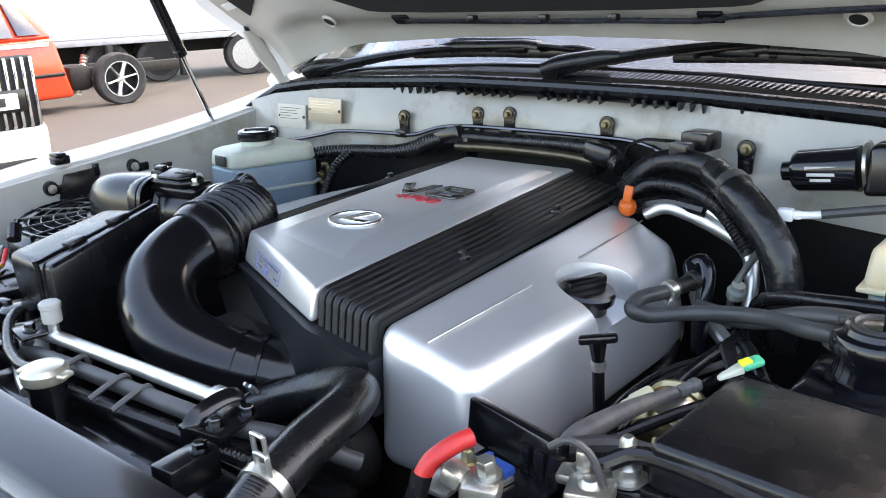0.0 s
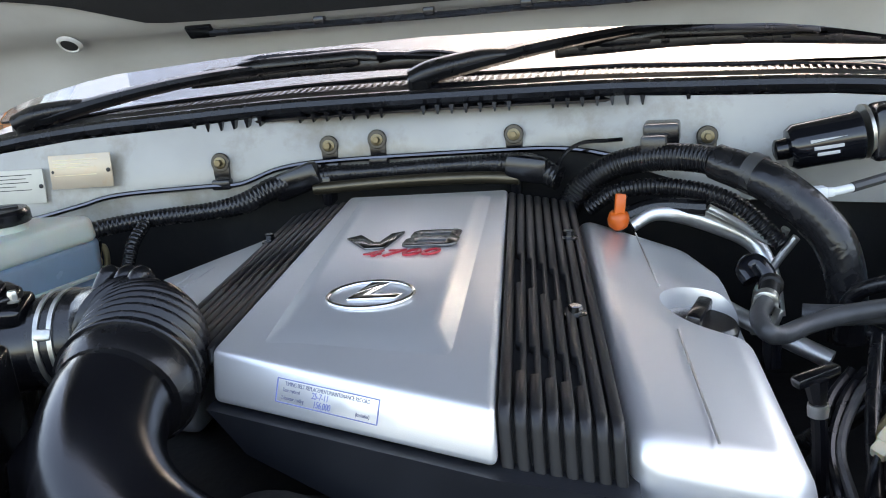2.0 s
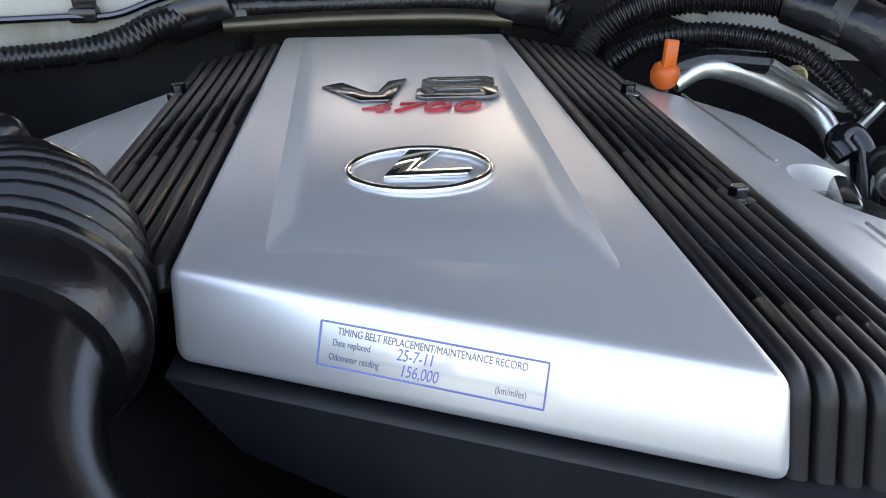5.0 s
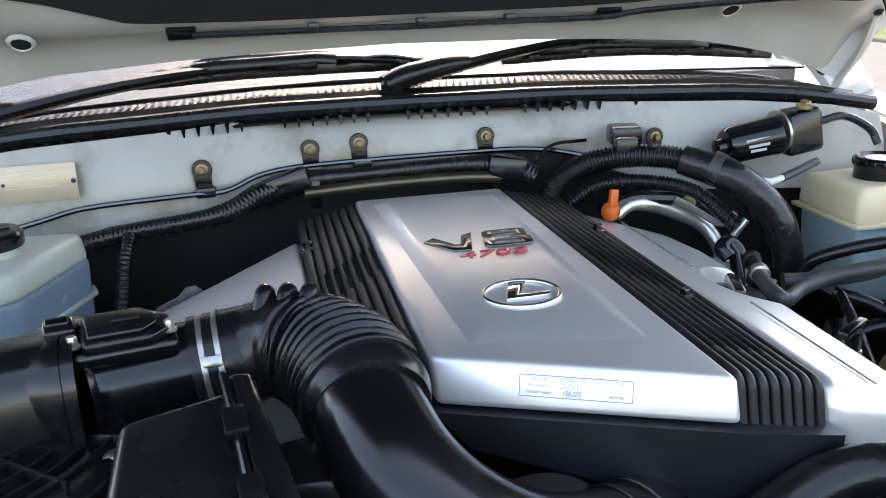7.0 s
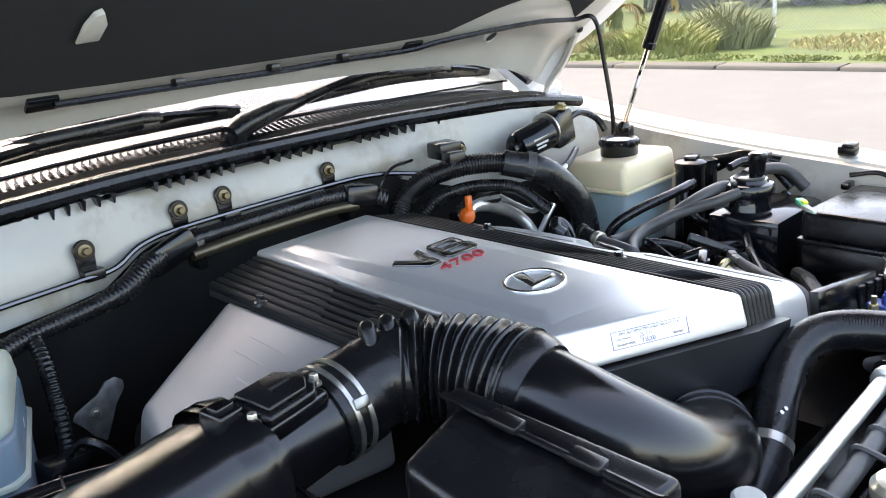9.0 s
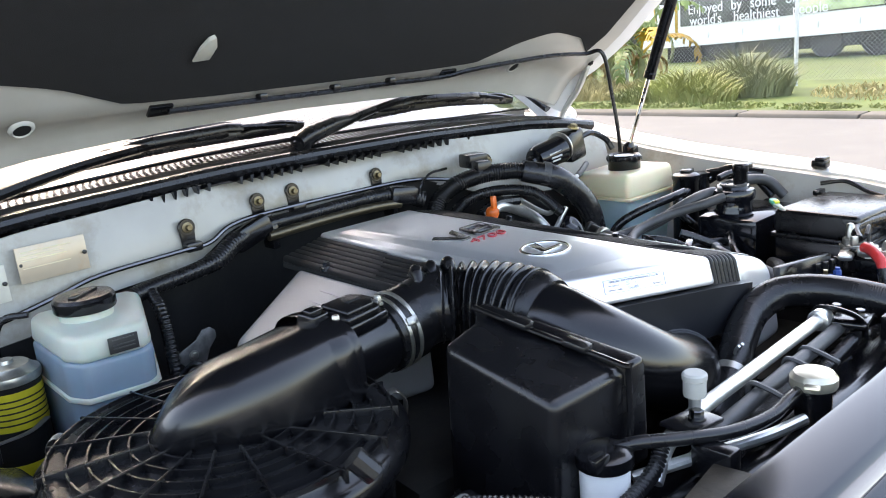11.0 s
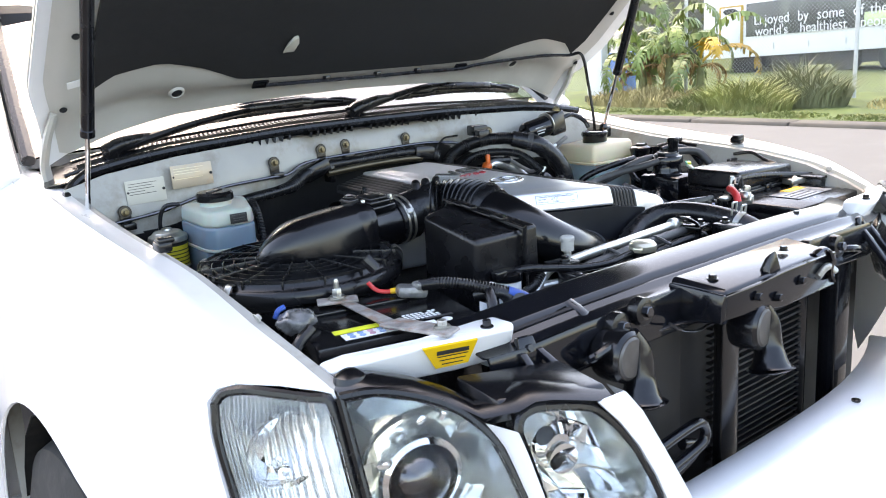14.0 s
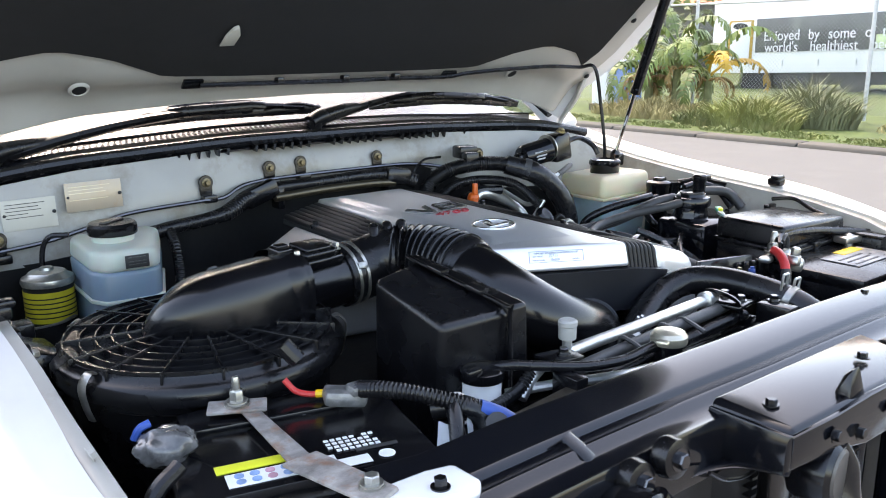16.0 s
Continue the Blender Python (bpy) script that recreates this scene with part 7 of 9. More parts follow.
# ---- wipers ----
for name, arm, blade in (
        ("wiper", [(-0.60, 1.262, 1.322), (-0.565, 1.268, 1.331), (-0.42, 1.295, 1.358), (-0.29, 1.315, 1.372), (-0.20, 1.33, 1.374), (-0.10, 1.345, 1.372)], [(-0.36, 1.318, 1.362), (-0.2, 1.335, 1.367), (0.05, 1.345, 1.366)]),
        ("wiper", [(-0.012, 1.262, 1.344), (0.04, 1.272, 1.358), (0.16, 1.30, 1.378), (0.30, 1.335, 1.390), (0.43, 1.36, 1.386), (0.52, 1.375, 1.376)], [(0.17, 1.335, 1.366), (0.4, 1.36, 1.366), (0.66, 1.385, 1.345)])):
    wp = thing(name, arm[0], "black wiper arm with its blade at rest", "wiper", "windscreen wipers")
    part("arm", tube(arm, [0.014, 0.016, 0.014, 0.012, 0.009, 0.006], 10, 6, flat=(1, 0.75)), M_BLACKSAT, wp)
    part("pivot", lathe([(0.012, -0.04), (0.014, -0.012), (0.016, -0.008), (0.016, 0.006), (0.012, 0.01), (0, 0.011)], arm[0], (0, -0.3, 1), 18), M_BLACKSAT, wp)
    part("blade", tube(blade, 0.005, 8, 8, flat=(0.8, 1.8)), M_RUBBER, wp)
    mid = [(a + b) / 2 for a, b in zip(blade[0], blade[2])]
    line = spline(blade, 6)
    part("bridge", tube([line[1] + V(0, 0, 0.006), line[3] + V(0, -0.004, 0.013), line[6] + V(0, -0.006, 0.017), line[9] + V(0, -0.004, 0.013), line[11] + V(0, 0, 0.006)], 0.0065, 8, 6, flat=(1.4, 1)), M_BLACKSAT, wp)
    fa, fb = line[3], line[9]
    fr = [fa + V(0, -0.004, 0.010), fa + V(0.03, -0.006, 0.014), fb + V(-0.03, -0.006, 0.014), fb + V(0, -0.004, 0.010)]
    part("frame", hexa([p + V(0, -0.012, -0.004) for p in fr] + [p + V(0, 0.012, -0.004) for p in fr[::-1]], [p + V(0, -0.008, 0.010) for p in fr] + [p + V(0, 0.010, 0.012) for p in fr[::-1]], 0.003), M_BLACKSAT, wp, "moulded black blade frame")
    for a, b in ((0, 3), (9, 12)):
        part("yoke", tube([line[a] + V(0, 0, 0.004), (line[a] + line[b]) / 2 + V(0, -0.004, 0.014), line[b] + V(0, 0, 0.004)], 0.0042, 8, 5, flat=(1.6, 0.8)), M_BLACKSAT, wp)
    part("arm_cover", tube([Vector(arm[0]) + V(-0.012, -0.004, 0.004), Vector(arm[0]) + V(0.02, 0.003, 0.014), Vector(arm[1]) + V(0.03, 0.008, 0.010), Vector(arm[1]) + V(0.065, 0.013, 0.012)], [0.016, 0.019, 0.017, 0.013], 14, 6, flat=(1, 0.8)), M_BLACKSAT, wp, "rounded arm cover", smooth=70)
    for k in (1, 4, 8, 11):
        part("claw", box(line[k] + V(0, 0, 0.004), (0.012, 0.012, 0.012), 0.002), M_BLACKSAT, wp)
    for k in (2, 7):
        part("web", box(line[k] + V(0.02, -0.002, 0.008), (0.07, 0.016, 0.016), 0.004), M_BLACKSAT, wp)

# ---- pale guard and rusty bracket beside the rail's end ----
ear = thing("cable_guard", (-0.385, 0.375, 1.04), "pale grey plastic guard round a black cable", "cable guard")
part("ear", sheet([[(-0.425 + 0.055 * u - 0.012 * v, 0.318 + 0.060 * u + 0.018 * v, 1.066 + 0.062 * u - 0.012 * (1 - v) * v) for v in (0, 0.5, 1)] for u in (0, 0.3, 0.6, 0.85, 1)], (0.002, 0.002, 0.002)), mat("frosted_plastic", (0.42, 0.42, 0.41), 0.35, vary=0.1, sss=0.2), ear)
part("ear", sheet([[(-0.385 + 0.035 * u, 0.330 + 0.05 * u + 0.010 * v, 1.06 + 0.06 * u + 0.014 * v) for v in (0, 1)] for u in (0, 0.4, 0.8, 1)], (0.002, 0.002, 0.002)), mat("frosted_plastic_flap", (0.38, 0.38, 0.37), 0.35, vary=0.1, sss=0.2), ear)
part("cable", tube([(-0.352, 0.405, 1.135), (-0.362, 0.396, 1.138), (-0.375, 0.375, 1.118), (-0.39, 0.36, 1.08), (-0.40, 0.355, 1.02)], 0.0085, 12, 7), M_RUBBER, ear)
part("cable_end", lathe([(0.010, -0.006), (0.0115, 0), (0.010, 0.006), (0.004, 0.008), (0, 0.008)], (-0.352, 0.405, 1.138), (0.5, 0.6, 0.7), 14), M_RUST, ear, "rusty cable end")
rb = thing("rail_bracket", (-0.24, 0.37, 1.08), "brown rusted bracket plate with rubber bushes", "bracket")
part("plate", hexa([(-0.30, 0.375, 1.112), (-0.265, 0.345, 1.112), (-0.195, 0.345, 1.112), (-0.20, 0.39, 1.112)], [(-0.30, 0.377, 1.118), (-0.265, 0.347, 1.118), (-0.195, 0.347, 1.118), (-0.20, 0.392, 1.118)], 0.002), mat("brown_rust", (0.05, 0.04, 0.028), 0.6, metal=0.3, vary=0.4, scale=40, bump=0.4, bump_scale=150), rb)
for x, y in ((-0.333, 0.362), (-0.318, 0.342)):
    part("bush", lathe([(0.006, -0.006), (0.012, -0.006), (0.0125, 0), (0.012, 0.006), (0.006, 0.006)], (x, y, 1.122), (-0.5, -0.6, 0.5), 18), M_GREYRUBBER, rb)

# ---- fittings on the car's right-hand inner wing ----
flap = thing("wing_flap", (-0.69, 0.77, 1.14), "black rubber flap bolted to the inner wing", "flap")
part("flap", hexa([(-0.690, 0.725, 1.150), (-0.690, 0.825, 1.150), (-0.684, 0.825, 1.150), (-0.684, 0.725, 1.150)], [(-0.692, 0.745, 1.198), (-0.692, 0.80, 1.200), (-0.686, 0.80, 1.200), (-0.686, 0.745, 1.198)], 0.002), M_RUBBER, flap)
part("ear", box((-0.688, 0.805, 1.196), (0.006, 0.012, 0.024), 0.002), M_BLACK, flap)
for y, z in ((0.718, 1.178), (0.879, 1.188)):
    lug = thing("wing_lug", (-0.688, y, z - 0.012), "round black rubber lug with a steel bolt", "lug", "inner wing lugs")
    part("rubber", lathe([(0.013, 0), (0.014, 0.004), (0.012, 0.010), (0.006, 0.011)], (-0.694, y, z), (1, 0, 0.1), 18), M_RUBBER, lug)
    part("bolt", bolt_bm((-0.683, y, z), (1, 0, 0.1), 0.0055, 0.005), M_STEEL, lug)
    part("tab", box((-0.688, y + 0.02, z - 0.004), (0.005, 0.022, 0.016), 0.002), M_BLACK, lug)

# ---- behind the missing grille ----
cond = thing("condenser", (0, 0.30, 0.6), "black finned air conditioning condenser", "condenser")
part("core", box((0.0, 0.318, 0.85), (0.70, 0.02, 0.46), 0.002), M_FIN, cond)
part("guard", box((-0.19, 0.306, 0.85), (0.32, 0.006, 0.44), 0.001), M_FIN, cond, "fine dark stone guard mesh")
for i in range(34):
    part("fin", box((0.200, 0.302, 0.635 + i * 0.0127), (0.300, 0.012, 0.004), 0.0008), M_FIN, cond, smooth=0)
for x in (-0.355, 0.355):
    part("header", tube([(x, 0.305, 0.62), (x, 0.305, 0.85), (x, 0.305, 1.07)], 0.014, 12, 3), M_BLACK, cond)
part("cooler_pipe", tube([(-0.42, 0.22, 0.80), (-0.25, 0.215, 0.835), (-0.12, 0.21, 0.862), (-0.095, 0.21, 0.875), (-0.10, 0.21, 0.895), (-0.13, 0.21, 0.905), (-0.26, 0.215, 0.885), (-0.42, 0.22, 0.865)], 0.0085, 12, 8), M_GLOSSBLACK, cond, "black cooler pipe loop")
part("cooler_pipe", tube([(-0.42, 0.235, 0.76), (-0.22, 0.235, 0.80), (-0.1, 0.235, 0.83), (-0.085, 0.235, 0.85), (-0.12, 0.235, 0.862)], 0.0085, 12, 8), M_GLOSSBLACK, cond)
stay = thing("centre_stay", (0.0, 0.24, 0.6), "black painted centre stay with latch plate", "bracket")
part("stay", box((0.040, 0.262, 0.83), (0.05, 0.02, 0.5), 0.005), M_BLACK, stay)
part("latch_plate", hexa([(-0.128, 0.156, 1.118), (0.17, 0.152, 1.122), (0.19, 0.245, 1.126), (-0.140, 0.245, 1.126)], [(-0.122, 0.160, 1.127), (0.165, 0.156, 1.131), (0.185, 0.245, 1.136), (-0.132, 0.245, 1.136)], 0.005), M_GLOSSBLACK, stay, "black latch plate")
part("latch_front", hexa([(-0.128, 0.156, 1.084), (-0.05, 0.152, 1.082), (0.02, 0.150, 1.070), (0.17, 0.148, 1.072), (0.17, 0.158, 1.072), (0.02, 0.160, 1.070), (-0.05, 0.162, 1.082), (-0.128, 0.166, 1.084)], [(-0.128, 0.154, 1.122), (-0.05, 0.150, 1.124), (0.02, 0.149, 1.128), (0.17, 0.147, 1.128), (0.17, 0.157, 1.128), (0.02, 0.159, 1.128), (-0.05, 0.160, 1.124), (-0.128, 0.164, 1.122)], 0.003), M_GLOSSBLACK, stay, "folded front face")
part("latch_side", hexa([(-0.136, 0.158, 1.080), (-0.128, 0.156, 1.080), (-0.138, 0.245, 1.078), (-0.146, 0.245, 1.078)], [(-0.132, 0.158, 1.122), (-0.124, 0.156, 1.122), (-0.132, 0.245, 1.128), (-0.140, 0.245, 1.128)], 0.002), M_GLOSSBLACK, stay)
part("latch_foot", tube([(-0.125, 0.158, 1.082), (-0.142, 0.205, 1.078), (-0.175, 0.232, 1.070), (-0.22, 0.238, 1.066)], 0.006, 8, 6, flat=(1.6, 0.5)), M_GLOSSBLACK, stay)
part("latch_hook", hexa([(-0.012, 0.158, 1.120), (0.022, 0.156, 1.120), (0.026, 0.178, 1.124), (-0.010, 0.180, 1.124)], [(0.000, 0.164, 1.158), (0.012, 0.162, 1.160), (0.018, 0.172, 1.150), (0.000, 0.174, 1.148)], 0.003), M_BLACK, stay, "black striker guide")
part("latch_lever", tube([(0.10, 0.150, 1.135), (0.125, 0.146, 1.142), (0.14, 0.142, 1.125), (0.138, 0.142, 1.10), (0.145, 0.140, 1.085)], 0.005, 8, 5, flat=(1.5, 0.7)), M_DARKCHROME, stay, "grey steel release lever")
part("lever_spring", tube([(0.105, 0.144, 1.10), (0.13, 0.142, 1.112), (0.155, 0.142, 1.10)], 0.006, 10, 6, rib=(0.004, 0.002)), M_STEEL, stay)
part("cable", tube([(-0.20, 0.20, 1.09), (-0.17, 0.20, 1.072), (-0.12, 0.205, 1.058), (-0.07, 0.21, 1.062)], 0.0022, 8, 6), M_RUBBER, stay)
for c in ((-0.096, 0.20, 1.132), (-0.06, 0.148, 1.106), (-0.005, 0.148, 1.092), (0.06, 0.147, 1.104), (0.15, 0.146, 1.115), (0.10, 0.20, 1.136)):
    part("bolt", bolt_bm(c, (0, -1, 0.1) if c[1] < 0.18 else (0, 0, 1), 0.006, 0.005), M_BLACK, stay)
for side, gap in ((-1, 0), (1, 0)):
    sp = thing("side_support", (side * 0.43, 0.26, 0.55), "black painted radiator side support", "bracket", "radiator side supports")
    part("post", box((side * 0.43, 0.275, 0.83), (0.05, 0.04, 0.56), 0.006), M_GLOSSBLACK, sp)
    part("gusset", hexa([(side * 0.462, 0.228, 1.085), (side * 0.425, 0.222, 1.085), (side * 0.425, 0.232, 1.085), (side * 0.462, 0.238, 1.085)], [(side * 0.455, 0.240, 1.128), (side * 0.432, 0.236, 1.128), (side * 0.432, 0.246, 1.126), (side * 0.455, 0.250, 1.126)], 0.003), M_GLOSSBLACK, sp)
    for x0, x1, z1 in ((0.458, 0.452, 1.030), (0.430, 0.398, 1.046)):
        part("gusset_edge", hexa([(side * (x1 + 0.007), 0.150, z1), (side * (x1 - 0.007), 0.150, z1), (side * (x1 - 0.007), 0.160, z1 - 0.004), (side * (x1 + 0.007), 0.160, z1 - 0.004)], [(side * (x0 + 0.005), 0.228, 1.112), (side * (x0 - 0.005), 0.228, 1.112), (side * (x0 - 0.005), 0.238, 1.108), (side * (x0 + 0.005), 0.238, 1.108)], 0.002), M_GLOSSBLACK, sp)
    part("gusset_bolt", bolt_bm((side * 0.443, 0.236, 1.112), (0, -1, 0.4), 0.006, 0.005), M_BLACK, sp)
    part("hook_rod", tube([(side * 0.36, 0.24, 1.06), (side * 0.36, 0.20, 1.085), (side * 0.32, 0.20, 1.095), (side * 0.31, 0.225, 1.09)], 0.006, 8, 6), M_GLOSSBLACK, sp)
# round bolts on the rail front
for x, y, z in ((-0.291, 0.222, 1.105), (-0.250, 0.214, 1.118), (0.20, 0.216, 1.112), (0.30, 0.218, 1.10)):
    rm = thing("rubber_mount", (x, y, z - 0.02), "round black rubber mount on the rail", "rubber mount", "rail mounts")
    part("rubber", lathe([(0.019, 0), (0.021, 0.006), (0.019, 0.018), (0.012, 0.02)], (x, y + 0.006, z), (0, -1, 0.1), 22), M_BLACKSAT, rm)
    part("bolt", bolt_bm((x, y - 0.013, z + 0.002), (0, -1, 0.1), 0.008, 0.006), M_DARKCHROME, rm)


M_HORNFACE = mat("dull_grey_steel", (0.11, 0.105, 0.10), 0.42, metal=0.6, vary=0.2, scale=40)


def horn(c, yaw):
    hn = thing("car_horn", c, "black snail-shell car horn", "horn", "horns")
    m = pose(*c, 0, 0, yaw)
    for b, mt, nm in (
            (lathe([(0.0, -0.022), (0.031, -0.022), (0.036, -0.017), (0.037, -0.006), (0.037, 0.014), (0.034, 0.022), (0.024, 0.028), (0, 0.03)], (0, 0, 0), (0, 1, 0), 32), M_BLACK, "body"),
            (lathe([(0.0, -0.0245), (0.026, -0.0245), (0.029, -0.022), (0.030, -0.018)], (0, 0, 0), (0, 1, 0), 32), M_HORNFACE, "disc"),
            (tube([(0.014, -0.012, 0.030), (0.026, -0.016, 0.0), (0.024, -0.018, -0.035), (0.018, -0.024, -0.058), (0.016, -0.026, -0.068)], [0.010, 0.017, 0.021, 0.026, 0.033], 20, 8), M_BLACK, "trumpet"),
            (lathe([(0.031, -0.003), (0.036, 0), (0.031, 0.003)], (0.016, -0.026, -0.069), (-0.05, -0.2, -1), 28), M_BLACK, "rim"),
            (tube([(0, 0.02, 0.02), (-0.005, 0.05, 0.05), (-0.01, 0.075, 0.065)], 0.007, 10, 5, flat=(1.4, 0.4)), M_BLACK, "stay")):
        b.transform(m)
        part(nm, b, mt, hn)
    return hn


horn((-0.305, 0.205, 1.072), 4)
horn((-0.040, 0.170, 1.052), 8)

# Added panels that darken the open gaps between radiator and lamps.
for side in (-1, 1):
    bf = thing("dark_gap_panel", (side * 0.56, 0.34, 0.6), "added dark panel filling the gap beside the radiator", "baffle", "radiator baffles")
    part("baffle", box((side * 0.56 + 0.03, 0.398, 0.75), (0.36, 0.012, 0.40), 0.003), M_DARK, bf)
# white lower panel and bumper
bump = thing("front_bumper", (0, 0.05, 0.5), "white front bumper and grille panel", "bumper")
rows = []
for i in range(25):
    x = -0.70 + i * 1.36 / 24
    y = 0.16 + 0.28 * (abs(x) / 0.93) ** 3.2
    rows.append([(x, y + 0.05, 0.815), (x, y, 0.82), (x, y - 0.02, 0.813), (x, y - 0.05, 0.80), (x, y - 0.085, 0.785), (x, y - 0.10, 0.76), (x, y - 0.17, 0.75), (x, y - 0.19, 0.725), (x, y - 0.185, 0.6), (x, y - 0.16, 0.45)])
part("bumper_skin", sheet(rows, (0, -0.004, 0.004)), M_WHITE, bump, smooth=50)
part("lower_beam", box((0, 0.26, 0.60), (1.3, 0.08, 0.12), 0.01), M_GLOSSBLACK, bump)
for x in (-0.30, 0.30):
    part("panel_clip", lathe([(0.008, 0), (0.008, 0.003), (0.004, 0.005), (0, 0.005)], (x, 0.163, 0.8195), (0, 0, 1), 14), M_BLACK, bump)

# ---- headlamps: a corner lamp, a round main lamp, and an inner lamp ----
def lamp_shell(outline, depth, n, th, parent, side, lens_label):
    """A lens over a bowl: the outline is given in world places on the face."""
    c = sum((Vector(p) for p in outline), V(0, 0, 0)) / len(outline)
    back = V(side * -0.25, 0.95, -0.05) * depth
    bm = bmesh.new()
    ring = [bm.verts.new(p) for p in outline]
    mid = [bm.verts.new(c + (Vector(p) - c) * 0.8 + back * 0.7) for p in outline]
    deep = [bm.verts.new(c + (Vector(p) - c) * 0.35 + back) for p in outline]
    k = len(outline)
    for a, b in ((ring, mid), (mid, deep)):
        for i in range(k):
            bm.faces.new((a[i], a[(i + 1) % k], b[(i + 1) % k], b[i]))
    bm.faces.new(deep)
    part("reflector", bm, M_FLUTES if "corner" in lens_label else M_REFLECT, parent, "bright faceted reflector", smooth=25)
    bm = bmesh.new()
    out = V(side * 0.35, -0.93, 0.1) * 0.012
    lo, hi = [bm.verts.new(Vector(p) + out * 0.15) for p in outline], [bm.verts.new(c + (Vector(p) - c) * 0.93 + out) for p in outline]
    top = bm.verts.new(c + out * 1.8)
    for i in range(k):
        bm.faces.new((lo[i], lo[(i + 1) % k], hi[(i + 1) % k], hi[i]))
        bm.faces.new((hi[i], hi[(i + 1) % k], top))
    lens = part("lens", bm, M_GLASS, parent, lens_label, smooth=60)
    lens.visible_shadow = False
    part("seal", tube([*outline, outline[0]], 0.0065, 8, 3), M_RUBBER, parent, "black rubber seal")
    return c


for side in (-1, 1):
    s = -side
    hl = thing("headlamp", (side * 0.68, 0.3, 0.85), "clear headlamp cluster with bright reflectors", "headlamp", "headlamps")

    def F(x, z, out=0.0):
        """A place on the swept face of the corner and main lamps."""
        return V(x * s, 0.40 - 0.873 * (x + 0.815) + 0.35 * (z - 1.10) + out, z)

    def G(x, z, out=0.0):
        """A place on the face of the inner lamp."""
        return V(x * s, 0.105 - 0.25 * (x + 0.40) + 0.225 * (z - 1.06) + out, z)
    corner = [F(*p) for p in ((-0.797, 1.108), (-0.788, 1.118), (-0.77, 1.121), (-0.745, 1.116), (-0.715, 1.109), (-0.700, 1.106), (-0.697, 1.09), (-0.697, 1.03), (-0.697, 0.95), (-0.70, 0.89), (-0.74, 0.885), (-0.78, 0.91), (-0.797, 0.96), (-0.802, 1.03), (-0.802, 1.075))]
    main = [F(*p) for p in ((-0.688, 1.108), (-0.655, 1.113), (-0.622, 1.106), (-0.595, 1.093), (-0.578, 1.075), (-0.566, 1.053), (-0.56, 1.025), (-0.555, 0.99), (-0.55, 0.94), (-0.548, 0.89), (-0.62, 0.885), (-0.69, 0.885), (-0.688, 0.95), (-0.688, 1.03))]
    c1 = lamp_shell(corner, 0.045, 10, 0, hl, side, "clear corner lens")
    c2 = lamp_shell(main, 0.112, 10, 0, hl, side, "clear main lens")
    ax = V(side * 0.25, -0.95, 0.02)
    part("main_bowl", lathe([(0.052, -0.020), (0.062, -0.012), (0.074, 0.004), (0.083, 0.022)], c2 + V(0, 0.062, -0.005), ax, 22, False), M_REFLECT, hl, "bright faceted bowl", smooth=0)
    for k in range(5):
        a = 0.5 + k * 0.55
        part("bowl_facet", box(c2 + V(0.062 * math.cos(a) * s, 0.045, 0.062 * math.sin(a)), (0.016, 0.008, 0.012), 0.002, rot(20 * k, 15, 30 * k)), M_REFLECT, hl)
    part("corner_bowl", lathe([(0.010, -0.022), (0.026, -0.016), (0.040, -0.002), (0.046, 0.012)], c1 + V(side * -0.012, 0.030, 0.012), ax, 16, False), M_CHROME, hl, "bright indicator bowl", smooth=0)
    part("projector_ring", lathe([(0.040, 0), (0.047, 0.004), (0.048, 0.016), (0.042, 0.020), (0.035, 0.010)], c2 + V(0, 0.06, -0.01), ax, 32), M_CHROME, hl, "chrome projector ring")
    part("projector_lens", lathe([(0.036, 0.0), (0.035, 0.012), (0.028, 0.024), (0.015, 0.031), (0, 0.033)], c2 + V(0, 0.055, -0.01), ax, 28), M_DARKCHROME, hl, "dark projector lens")
    for k in range(13):
        u = k / 12
        p = main[11].lerp(main[10], min(1, 2 * u)) if u < 0.5 else main[10].lerp(main[9], 2 * u - 1)
        part("flute", tube([p + V(0, 0.02, 0.01), p + V(0, 0.012, 0.05), p + V(0, 0.03, 0.085 - 0.02 * abs(u - 0.5))], 0.0032, 6, 3), M_CHROME, hl)
    part("bulb", lathe([(0.008, 0), (0.009, 0.02), (0.005, 0.032), (0, 0.034)], c1 + V(0, 0.022, 0), ax, 12), M_GLASS, hl)
    crest = [F(-0.690, 1.108), F(-0.655, 1.115), F(-0.622, 1.108), F(-0.595, 1.095), F(-0.574, 1.079), G(-0.55, 1.090), G(-0.528, 1.096), G(-0.505, 1.093), G(-0.458, 1.081), G(-0.425, 1.072)]
    rows = [[p + V(0, 0.004, -0.012) for p in crest], [p + V(0, -0.004, -0.002) for p in crest], [p + V(0, 0.008, 0.006) for p in crest], [p + V(s * 0.012, 0.03, 0.008) for p in crest], [p + V(s * 0.02, 0.06, 0.0) for p in crest]]
    part("inner_cowl", sheet(rows, (0, 0.003, -0.003)), M_BLACK, hl, "black plastic lamp shroud", smooth=60)
    part("cowl_boss", lathe([(0.022, 0), (0.018, 0.010), (0.008, 0.016), (0, 0.017)], F(-0.665, 1.116) + V(0, 0.03, 0), (0, 0, 1), 20), M_BLACK, hl)
    il = thing("inner_headlamp", (side * 0.47, 0.13, 0.85), "clear inner headlamp in a white surround", "headlamp", "headlamps")
    inner = [G(*p) for p in ((-0.551, 1.067), (-0.545, 1.081), (-0.528, 1.087), (-0.505, 1.084), (-0.458, 1.072), (-0.433, 1.048), (-0.413, 1.016), (-0.397, 0.976), (-0.385, 0.93), (-0.378, 0.885), (-0.45, 0.88), (-0.52, 0.88), (-0.53, 0.94), (-0.54, 1.007))]
